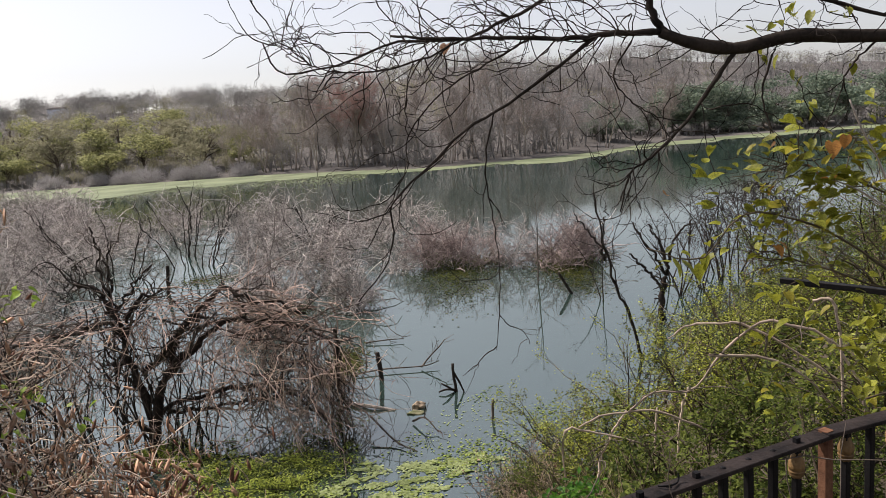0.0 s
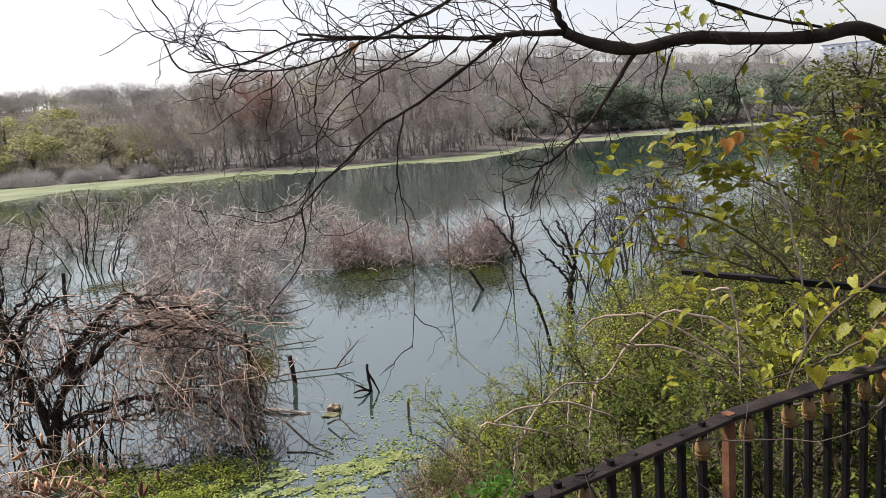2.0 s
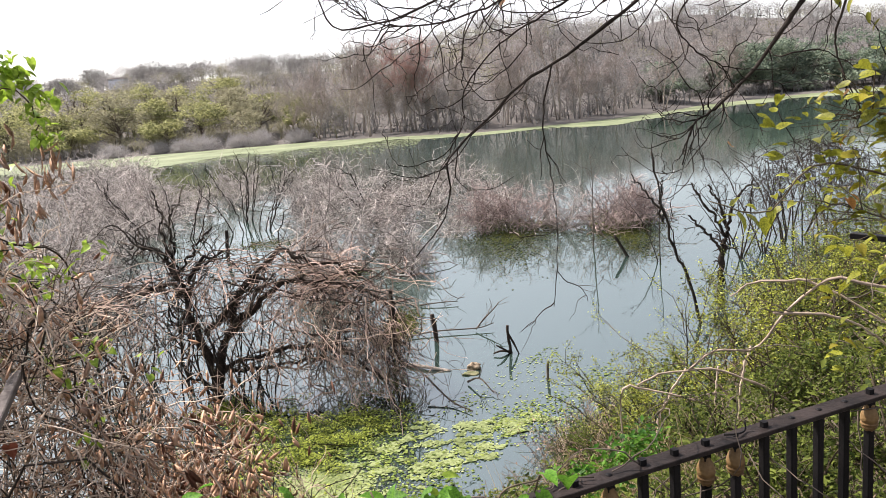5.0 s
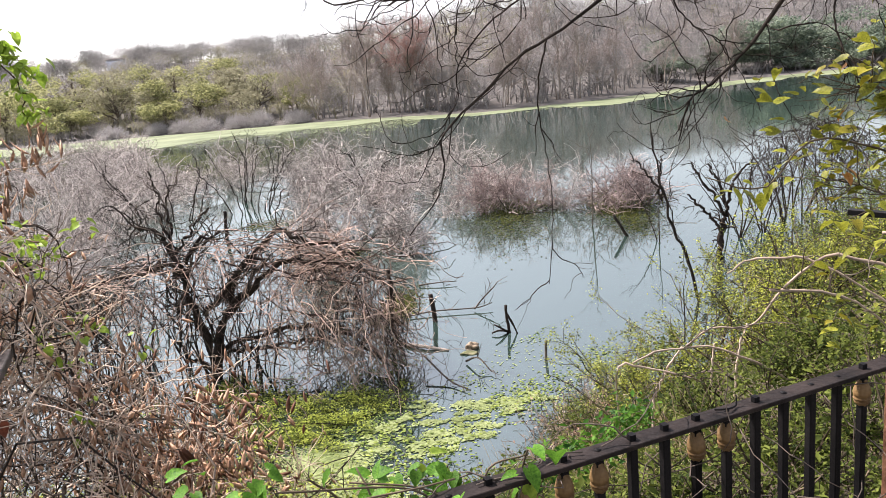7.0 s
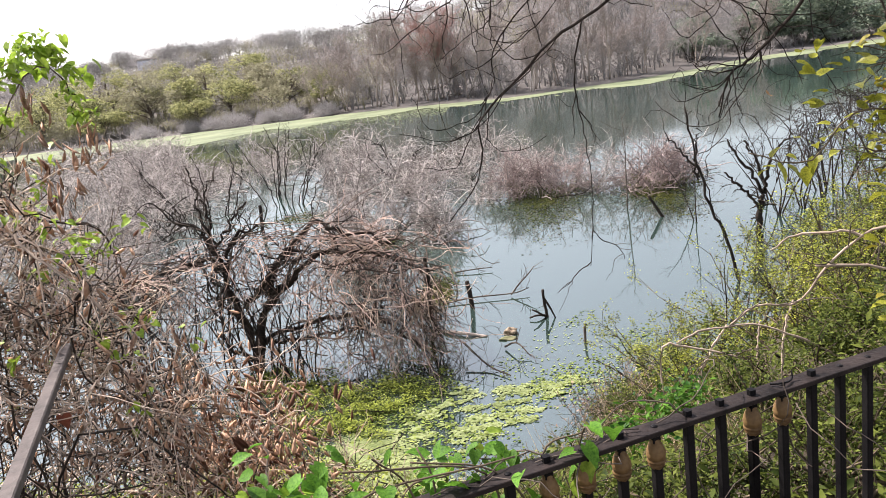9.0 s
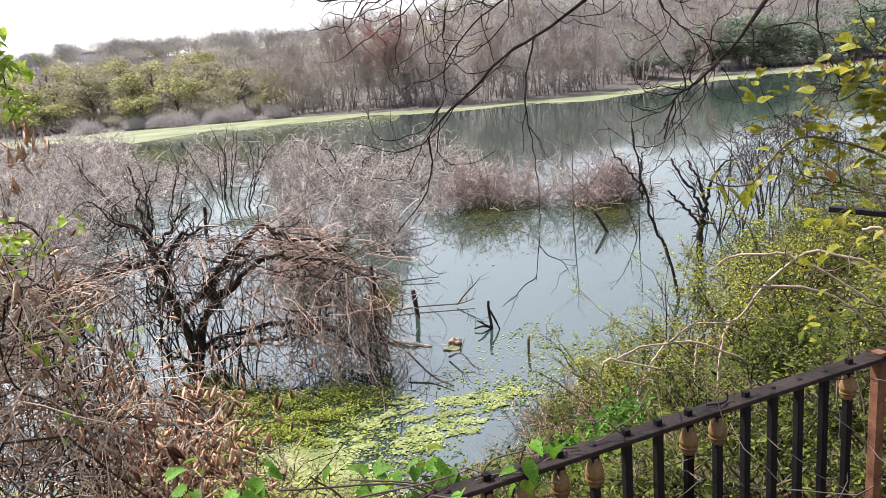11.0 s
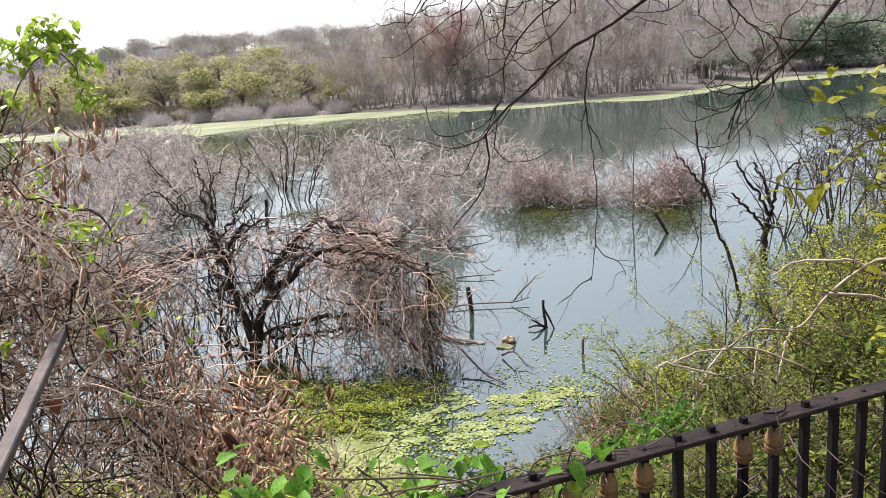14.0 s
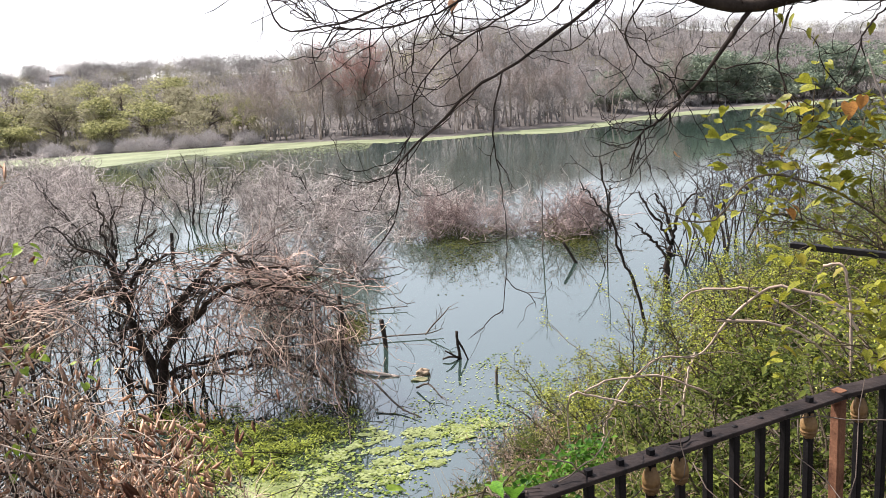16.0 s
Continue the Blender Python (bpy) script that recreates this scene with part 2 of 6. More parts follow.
def strands(rng, s, d, length, segs=6, wander=0.25, pull=(0, 0, 0), curl=0.0):
    """Wandering lines from the points s in the directions d. Gives points (n, segs + 1, 3)."""
    s, d = np.asarray(s, float).reshape(-1, 3), unit(np.asarray(d, float).reshape(-1, 3))
    length = np.broadcast_to(np.asarray(length, float), (len(s),))
    pts = [s]
    axis = unit(rng.normal(0, 1, d.shape)) * (1, 3, 1) if curl else 0
    for _ in range(segs):
        if curl:
            d = d + curl * np.cross(unit(axis), d)
        d = unit(d + rng.normal(0, wander, d.shape) + np.asarray(pull, float))
        pts.append(pts[-1] + d * (length / segs)[:, None])
    return np.stack(pts, 1)


def tube(geo, pts, r0, r1, sides=3, knots=0.0, rng=None):
    """Tapered tubes along lines of points (n, k, 3)."""
    pts = np.asarray(pts, float)
    pts = pts[None] if pts.ndim == 2 else pts
    n, k, _ = pts.shape
    t = unit(np.gradient(pts, axis=1))
    ref = np.where(np.abs(t[..., 2:3]) > 0.9, np.array([1.0, 0, 0]), np.array([0, 0, 1.0]))
    a = unit(np.cross(t, ref))
    b = np.cross(t, a)
    r0, r1 = (np.broadcast_to(np.asarray(r, float), (n,)) for r in (r0, r1))
    r = r0[:, None] + (r1 - r0)[:, None] * np.linspace(0, 1, k)[None]
    if knots and rng is not None:
        r = r * (1 + rng.normal(0, knots, r.shape))
    ang = np.linspace(0, 2 * np.pi, sides, endpoint=False)
    ring = np.cos(ang)[:, None] * a[..., None, :] + np.sin(ang)[:, None] * b[..., None, :]
    v = pts[:, :, None] + ring * r[:, :, None, None]
    i = np.arange(n * k * sides).reshape(n, k, sides)
    j = np.roll(i, -1, 2)
    f = np.stack([i[:, :-1], j[:, :-1], j[:, 1:], i[:, 1:]], -1).reshape(-1, 4)
    geo.add(v, f)
    if sides > 3:
        geo.f.append(i[:, -1] + geo.n - n * k * sides)
        geo.f.append(i[:, 0, ::-1] + geo.n - n * k * sides)
    return geo


def spline(points, n=24):
    """A smooth line through the points (Catmull-Rom)."""
    p = np.asarray(points, float)
    p = np.concatenate([2 * p[:1] - p[1:2], p, 2 * p[-1:] - p[-2:-1]])
    out = []
    for u in np.linspace(0, len(p) - 3 - 1e-6, n):
        i, t = int(u), u - int(u)
        a, b, c, d = p[i : i + 4]
        out.append(0.5 * (2 * b + (c - a) * t + (2 * a - 5 * b + 4 * c - d) * t * t + (3 * b - a - 3 * c + d) * t**3))
    return np.array(out)


def sprouts(rng, pts, count, lo=0.2, hi=1.0, angle=0.8):
    """Starts and directions of side shoots along lines (n, k, 3)."""
    pts = np.asarray(pts, float)
    pts = pts[None] if pts.ndim == 2 else pts
    n, k, _ = pts.shape
    which = rng.integers(0, n, count)
    u = rng.uniform(lo, hi, count) * (k - 1) * 0.9999
    i = u.astype(int)
    w = (u - i)[:, None]
    a, b = pts[which, i], pts[which, i + 1]
    d = unit(unit(b - a) + angle * unit(rng.normal(0, 1, (count, 3))))
    return a * (1 - w) + b * w, d


def turns(rng, n, tilt=1.0, up=None):
    """n random turns; tilt 0 keeps the local z axis upright."""
    yaw = rng.uniform(0, 2 * np.pi, n)
    z = unit(np.stack([rng.normal(0, tilt, n), rng.normal(0, tilt, n), np.ones(n)], -1))
    if up is not None:
        z = unit(np.asarray(up, float) + tilt * rng.normal(0, 1, (n, 3)))
    x = np.stack([np.cos(yaw), np.sin(yaw), np.zeros(n)], -1)
    x = unit(x - (x * z).sum(-1, keepdims=True) * z)
    return np.stack([x, np.cross(z, x), z], -1)


def aims(rng, d):
    """Turns that lay the local x axis along the directions d."""
    x = unit(np.asarray(d, float))
    y = unit(np.cross(x, rng.normal(0, 1, x.shape)))
    return np.stack([x, y, np.cross(x, y)], -1)


def scatter(geo, shape, places, turn, size):
    """Copies of a small shape (vertices, faces) at places, turned and sized."""
    v, f = np.asarray(shape[0], float), np.asarray(shape[1])
    n = len(places)
    size = np.broadcast_to(np.asarray(size, float), (n,))
    out = np.einsum("nij,kj->nki", turn, v) * size[:, None, None] + np.asarray(places)[:, None]
    faces = (f[None] + (np.arange(n) * len(v))[:, None, None]).reshape(-1, f.shape[1])
    return geo.add(out, faces)


# leaf shapes along +x, one unit long, folded along the midrib
LEAF = ([(0, 0, 0), (0.45, 0.20, 0.07), (0.5, 0, 0), (0.45, -0.20, 0.07), (1, 0, -0.05)], [(0, 2, 1), (0, 3, 2), (2, 4, 1), (2, 3, 4)])
TINY = ([(0, 0, 0), (0.5, 0.24, 0.05), (0.5, -0.24, 0.05), (1, 0, -0.05)], [(0, 2, 1), (1, 2, 3)])
HEART = ([(0.08, 0, 0), (-0.07, 0.17, 0.05), (0.10, 0.34, 0.11), (0.40, 0.37, 0.13), (0.74, 0.20, 0.04), (1.0, 0, -0.16),
          (0.74, -0.20, 0.04), (0.40, -0.37, 0.13), (0.10, -0.34, 0.11), (-0.07, -0.17, 0.05), (0.5, 0, 0.0)],
         [(0, 10, 1), (1, 10, 2), (2, 10, 3), (3, 10, 4), (4, 10, 5), (5, 10, 6), (6, 10, 7), (7, 10, 8), (8, 10, 9), (9, 10, 0)])
POD = ([(0, 0, 0), (0.2, 0.09, 0.02), (0.2, -0.08, 0.03), (0.25, 0, -0.03), (0.60, 0.14, 0.07), (0.66, -0.11, 0.03), (0.65, 0.01, -0.03), (1, 0.04, 0.12)],
       [(0, 2, 1), (0, 1, 3), (0, 3, 2), (1, 2, 5), (1, 5, 4), (1, 4, 6), (1, 6, 3), (2, 3, 6), (2, 6, 5), (4, 5, 7), (4, 7, 6), (5, 6, 7)])
HUSK = ([(0, 0, 0), (0.3, 0.12, 0.05), (0.3, -0.10, 0.05), (0.32, 0.01, 0.0), (0.65, 0.17, 0.16), (0.68, -0.09, 0.13), (0.66, 0.04, 0.07), (0.95, 0.11, 0.30)],
        [(0, 2, 1), (0, 1, 3), (0, 3, 2), (1, 2, 5), (1, 5, 4), (1, 4, 6), (1, 6, 3), (2, 3, 6), (2, 6, 5), (4, 5, 7), (4, 7, 6), (5, 6, 7)])
PAD = ([(math.cos(a), math.sin(a), 0.0) for a in np.linspace(0.3, 5.98, 6)], [tuple(range(6))])
SLIVER = ([(0, -0.026, 0), (0, 0.026, 0), (1, 0, 0.02), (0.1, 0, -0.026), (0.1, 0, 0.026)], [(0, 1, 2), (3, 4, 2)])

ORIGIN = {}


def thing(name, at, label, category, group="", kind=""):
    e = new(name)
    e.empty_display_size = 0.1
    e.location = at
    ORIGIN[e] = tuple(at)
    return tagged(e, label, category, group, kind)


def part(name, geo, mat, parent, label="", smooth=True, kind=""):
    """One mesh under a thing or under one of its parts, from a geometry in world places."""
    at = ORIGIN[parent]
    ob = new(name, geo.mesh(name, at, smooth))
    ob.data.materials.append(M[mat])
    ob.parent = parent
    ORIGIN[ob] = at
    return tagged(ob, label, kind=kind)


def lone(name, geo, mat, label, category, kind="", group="", smooth=True, at=(0, 0, 0)):
    ob = new(name, geo.mesh(name, at, smooth))
    ob.location = at
    ob.data.materials.append(M[mat])
    ORIGIN[ob] = tuple(at)
    return tagged(ob, label, category, group, kind)


def box(geo, a, b, w, h, up=(0, 0, 1), bevel=0.0):
    """A bar from a to b, w wide and h high, with chamfered long edges."""
    a, b = np.asarray(a, float), np.asarray(b, float)
    t = unit(b - a)
    s = unit(np.cross(t, np.asarray(up, float)))
    u = np.cross(s, t)
    c = bevel or min(w, h) * 0.12
    x, y = w / 2, h / 2
    prof = [(x, y - c), (x - c, y), (-x + c, y), (-x, y - c), (-x, -y + c), (-x + c, -y), (x - c, -y), (x, -y + c)]
    ring = np.array([s * p + u * q for p, q in prof])
    v = np.concatenate([a + ring, b + ring])
    f = [(i, (i + 1) % 8, 8 + (i + 1) % 8, 8 + i) for i in range(8)]
    n = geo.n
    geo.add(v, f)
    geo.f.append(np.array([range(8)])[:, ::-1] + n)
    geo.f.append(np.array([range(8, 16)]) + n)
    return geo


def lathe(geo, at, profile, sides=14, squash=None):
    """A turned body: rows of (radius, height) over the place at."""
    ang = np.linspace(0, 2 * np.pi, sides, endpoint=False)
    v = [(at[0] + r * math.cos(a), at[1] + r * math.sin(a), at[2] + z) for r, z in profile for a in ang]
    i = np.arange(len(v)).reshape(len(profile), sides)
    j = np.roll(i, -1, 1)
    n = geo.n
    geo.add(v, np.stack([i[:-1], j[:-1], j[1:], i[1:]], -1).reshape(-1, 4))
    geo.f.append(i[-1:] + n)
    geo.f.append(i[:1, ::-1] + n)
    return geo


# ---- ground, lake, hill ----
def near_shore(x):
    return np.interp(x, [-60, -12, -4, -0.5, 1.2, 3, 6, 9, 12, 20, 45, 80], [9, 6.5, 5.4, 5.4, 6.6, 9.0, 11.0, 13.0, 15.0, 20, 28, 40])


def far_shore(x):
    return np.interp(x, [-400, -90, -45, -33, -24, -15, -6, 1, 7, 13, 20, 26, 38, 50, 90, 400], [90, 84, 80, 80, 79, 78, 73, 68, 70, 71, 77, 85, 90, 92, 96, 110])


def hill_height(x, y):
    """The wooded ridge beyond the lake."""
    crest = 165 * np.interp(x / np.maximum(y, 1), [-0.8, -0.46, -0.36, -0.25, -0.11, 0.11, 0.34, 0.5, 0.67, 1.0],
                            [0.064, 0.064, 0.058, 0.062, 0.066, 0.084, 0.086, 0.072, 0.052, 0.040])
    u = np.clip((y - far_shore(x) - 4) / 82, 0, 1)
    roll = 0.7 * np.sin(x * 0.11 + y * 0.05) + 0.5 * np.sin(x * 0.23 - y * 0.13)
    return crest * (u * u * (3 - 2 * u)) * np.where(y > 240, np.clip(1 - (y - 240) / 800, 0, 1), 1) + roll * np.clip((y - far_shore(x) - 8) / 20, 0, 1)


def ground_height(x, y):
    x, y = np.asarray(x, float), np.asarray(y, float)
    d = y - near_shore(x)
    rough = 0.05 * np.sin(x * 3.1 + y * 1.7) + 0.04 * np.sin(x * 7.3 - y * 5.1)
    near = np.where(d < 0, np.minimum(-d * 0.48, 1.62) + rough * np.clip(-d, 0, 1), -np.minimum(d * 0.3, 1.2))
    e = y - far_shore(x)
    far = np.where(e > 0, 0.06 + np.minimum(e * 0.05, 0.5) + hill_height(x, y), np.maximum(e * 0.2, -1.2))
    return np.maximum(near, far)


def build_ground():
    ys = np.r_[np.arange(-40, -2, 4.0), np.arange(-2, 16, 0.3), np.arange(16, 60, 3), np.arange(60, 110, 1.5), np.arange(110, 260, 5), 300, 400, 600, 1000, 1800, 2800]
    xs = np.r_[-2500, -1200, -600, -350, np.arange(-220, -60, 8.0), np.arange(-60, -9, 2.5), np.arange(-9, 12, 0.3), np.arange(12, 70, 2.5), np.arange(70, 220, 8.0), 350, 600, 1200, 2500]
    X, Y = np.meshgrid(xs, ys)
    Z = ground_height(X, Y)
    i = np.arange(X.size).reshape(X.shape)
    f = np.stack([i[:-1, :-1], i[:-1, 1:], i[1:, 1:], i[1:, :-1]], -1).reshape(-1, 4)
    g = Geo().add(np.stack([X, Y, Z], -1), f)
    ob = lone("ground", g, "ground", "brown soil bank, lake bed and low ridge", "ground", "structure")
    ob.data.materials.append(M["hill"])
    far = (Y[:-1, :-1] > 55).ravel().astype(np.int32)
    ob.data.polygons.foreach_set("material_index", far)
    w = Geo().add([(-400, 2, 0), (400, 2, 0), (400, 130, 0), (-400, 130, 0)], [(0, 1, 2, 3)])
    lone("water", w, "water", "still grey-green lake water mirroring the pale sky", "water", "structure")


build_ground()


def build_algae():
    """The pale green mat that lines the far bank, broken along its lake edge."""
    rng = np.random.default_rng(3)
    xs = np.arange(-95, 75, 0.5)
    width = np.interp(xs, [-95, -45, -30, -22, -14, -6, 4, 12, 18, 30, 75], [8, 12, 18, 18, 11, 6, 4.5, 9, 6, 9, 9])
    width = width * (1 + 0.25 * np.sin(xs * 0.7) * np.sin(xs * 0.23)) + rng.normal(0, 0.25, len(xs))
    outer = far_shore(xs) + 0.6
    rows = [np.stack([xs, outer - width * k, np.full_like(xs, 0.012)], -1) for k in (0, 0.25, 0.5, 0.75, 1)]
    i = np.arange(5 * len(xs)).reshape(5, -1)
    g = Geo().add(np.concatenate(rows), np.stack([i[1:, :-1], i[1:, 1:], i[:-1, 1:], i[:-1, :-1]], -1).reshape(-1, 4))
    n = 2500
    x = rng.uniform(-70, 70, n)
    y = far_shore(x) - np.abs(rng.normal(0, 3.2, n)) - 0.5
    p = np.stack([x, y, np.full(n, 0.010)], -1)
    scatter(g, PAD, p, turns(rng, len(p), 0.0), rng.uniform(0.08, 0.3, len(p)))
    n = 9000
    x = rng.uniform(-42, -4, n)
    y = far_shore(x) - np.interp(x, [-42, -20, -4], [12, 11, 4]) - np.abs(rng.normal(0, 6, n))
    scatter(g, PAD, np.stack([x, y, np.full(n, 0.010)], -1), turns(rng, n, 0.0), rng.uniform(0.04, 0.16, n))
    lone("algae_mat", g, "algae", "pale green algae floating along the far bank", "algae", "stuff")


build_algae()


# ---- far woods ----
def bare_crowns(name, mat, label, spots, seed, tall, fine=110, leafy=0):
    """Many far crowns in one mesh: short stems, boughs and a fan of fine twigs, or of leaf tufts where leafy."""
    rng = np.random.default_rng(seed)
    g = Geo()
    n = len(spots)
    z = ground_height(spots[:, 0], spots[:, 1])
    h = rng.uniform(tall[0], tall[1], n)
    wide = rng.uniform(0.42, 0.66, n)
    base = np.c_[spots, z]
    tube(g, strands(rng, base, np.tile((0, 0, 1.0), (n, 1)), h * 0.45, 1, 0.12), 0.08, 0.05, 3)
    per = 4
    s = np.repeat(base + np.c_[np.zeros((n, 2)), h * 0.25], per, 0)
    d = rng.normal(0, 0.75, (n * per, 3)) + (0, 0, 0.85)
    tube(g, strands(rng, s, d, np.repeat(h, per) * rng.uniform(0.35, 0.6, n * per), 2, 0.25), 0.045, 0.015, 3)

    def in_crown(count, reach):
        a = unit(rng.normal(0, 1, (n * count, 3)))
        a[:, 2] = np.where(a[:, 2] < -0.3, -a[:, 2], a[:, 2])
        r = rng.uniform(0.1, 1, (n * count, 1)) ** 0.45 * reach
        hh, ww = np.repeat(h, count), np.repeat(wide, count)
        lump = 1 + 0.22 * np.sin(a[:, 0] * 5 + hh * 9) * np.sin(a[:, 1] * 6 + hh * 5)
        p = np.repeat(base, count, 0) + np.c_[np.zeros((n * count, 2)), hh * 0.44] + a * r * lump[:, None] * np.c_[hh * ww, hh * ww, hh * 0.42]
        return p, a, hh

    p, a, hh = in_crown(fine, 0.9)
    scatter(g, SLIVER, p, aims(rng, a + rng.normal(0, 0.75, a.shape) + (0, 0, 0.1)), rng.uniform(0.35, 0.95, len(p)) * np.clip(hh / 4.0, 0.4, 1.2))
    if leafy:
        p, a, hh = in_crown(leafy, 0.97)
        scatter(g, TINY, p, turns(rng, len(p), 0.7), rng.uniform(0.12, 0.30, len(p)) * np.clip(hh / 3.0, 0.5, 1.15))
    return lone(name, g, mat, label, "woods", "stuff")


def wood_spots(rng, n, y0, y1, x0=-120, x1=130):
    x = rng.uniform(x0, x1, n)
    y = far_shore(x) + rng.uniform(y0, y1, n)
    p = np.stack([x * np.clip(y / 110, 0.7, 1.6), y], -1)
    return p[np.abs(p[:, 0] / p[:, 1]) < 0.9]


def build_hill_woods():
    rng = np.random.default_rng(11)
    bare_crowns("hill_woods", "wood_brown", "leafless brown scrub woods covering the ridge", wood_spots(rng, 700, 9, 105), 12, (2.8, 5.2), 52, 34)
    bare_crowns("hill_woods", "wood_grey", "leafless grey scrub woods covering the ridge", wood_spots(rng, 520, 9, 105), 13, (2.6, 4.8), 52, 34)
    bare_crowns("hill_woods", "wood_olive", "thin olive scrub woods covering the ridge", wood_spots(rng, 260, 10, 105), 14, (2.4, 4.4), 50, 70)
    bare_crowns("crest_trees", "wood_grey", "taller leafless trees along the crest of the ridge", wood_spots(rng, 70, 62, 90), 17, (3.2, 6.0), 130, 110)
    x = rng.uniform(-16, 29, 90)
    bare_crowns("bank_woods", "wood_brown", "rounded leafless brown trees behind the far bank", np.stack([x, far_shore(x) + rng.uniform(3, 16, 90)], -1), 19, (3.0, 5.6), 150)
    x = rng.uniform(-80, -13, 140)
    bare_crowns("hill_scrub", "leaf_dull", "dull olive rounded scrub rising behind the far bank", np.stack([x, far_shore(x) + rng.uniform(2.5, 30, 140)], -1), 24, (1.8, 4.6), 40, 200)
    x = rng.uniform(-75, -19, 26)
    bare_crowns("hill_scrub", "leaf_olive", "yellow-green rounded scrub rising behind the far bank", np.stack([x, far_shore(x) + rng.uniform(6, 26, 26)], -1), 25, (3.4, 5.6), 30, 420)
    for seed, mat, n in ((26, "wood_grey", 420), (27, "leaf_dull", 170), (28, "wood_brown", 300)):
        y = rng.uniform(98, 168, n)
        spots = np.stack([y * rng.uniform(-0.62, 0.05 if mat == "leaf_dull" else 0.75, n), y], -1)
        bare_crowns("hill_woods", mat, "rounded %s scrub crowding the upper ridge" % ("olive" if mat == "leaf_dull" else "leafless"), spots, seed, (2.2, 4.0), 48, 36 if mat != "leaf_dull" else 130)
    y = rng.uniform(100, 176, 520)
    bare_crowns("hill_woods", "wood_dusk", "dusky grey scrub woods on the ridge behind the dark trees", np.stack([y * rng.uniform(0.08, 0.85, 520), y], -1), 29, (2.4, 4.4), 34, 34)
    x = rng.uniform(-110, -12, 46)
    bare_crowns("crest_trees", "wood_brown", "taller leafless trees along the crest of the ridge", np.stack([x, rng.uniform(140, 166, 46)], -1), 18, (2.8, 5.4), 200, 160)
    y, k = rng.uniform(140, 168, 80), rng.uniform(-0.64, -0.12, 80)
    spots = np.stack([y * k, y], -1)
    bare_crowns("crest_trees", "wood_dusk", "rounded dusky trees crowning the ridge", spots[(k < -0.457) | (k > -0.427)], 30, (3.6, 6.0), 300, 200)
    x = rng.uniform(-72, -13, 150)
    bare_crowns("bank_scrub", "leaf_dull", "dull olive undergrowth between the trees of the far bank", np.stack([x, far_shore(x) + rng.uniform(2.0, 14, 150)], -1), 33, (1.1, 2.4), 30, 130)
    bare_crowns("bank_scrub", "wood_grey", "low grey leafless scrub along the far bank", wood_spots(rng, 260, 0.8, 8, -75, 80), 15, (0.7, 1.8), 90)
    bare_crowns("bank_scrub", "wood_brown", "low brown leafless scrub along the far bank", wood_spots(rng, 170, 1.2, 9, -20, 80), 16, (0.8, 2.4), 90)


build_hill_woods()


def leafy_tree(at, height, radius, mat, seed, label, group, leaves=2600, size=(0.16, 0.4), lift=0.0, bark="deadwood", domes=9):
    """A leafy tree: tapered trunk, limbs, and a crown of leaf clumps gathered in uneven domes."""
    rng = np.random.default_rng(seed)
    at = np.array([at[0], at[1], float(ground_height(at[0], at[1])) - 0.05 if len(at) < 3 else at[2]])
    e = thing("tree", at, label, "tree", group)
    g = Geo()
    k = height / 6
    trunk = strands(rng, at, (0, 0, 1), height * 0.45, 6, 0.12)
    tube(g, trunk, 0.16 * k, 0.10 * k, 7)
    s, d = sprouts(rng, trunk, 12, 0.4, 1.0, 0.9)
    limb = strands(rng, s, d + (0, 0, 0.5), height * rng.uniform(0.3, 0.5, 12), 6, 0.18)
    tube(g, limb, 0.07 * k, 0.02 * k, 5)
    s, d = sprouts(rng, limb, 70, 0.3, 1.0, 0.9)
    tube(g, strands(rng, s, d, height * 0.16, 4, 0.25), 0.02 * k, 0.008 * k, 3)
    part("trunk", g, bark, e)
    c = Geo()
    dome = at + np.c_[rng.normal(0, radius * 0.5, (domes, 2)), rng.uniform(height * (0.22 + lift), height * 0.80, domes)]
    big = radius * rng.uniform(0.38, 0.62, domes)
    w = rng.integers(0, domes, leaves)
    a = unit(rng.normal(0, 1, (leaves, 3))) * rng.uniform(0.35, 1.0, (leaves, 1)) ** 0.5
    a[:, 2] = np.where(a[:, 2] < 0, a[:, 2] * 0.45, a[:, 2])
    p = dome[w] + a * big[w][:, None] * (1, 1, 0.62)
    p[:, 2] = np.minimum(p[:, 2], at[2] + height * rng.uniform(0.9, 1.02, leaves))
    scatter(c, TINY, p, turns(rng, leaves, 0.8), rng.uniform(*size, leaves))
    part("crown", c, mat, e)
    return e


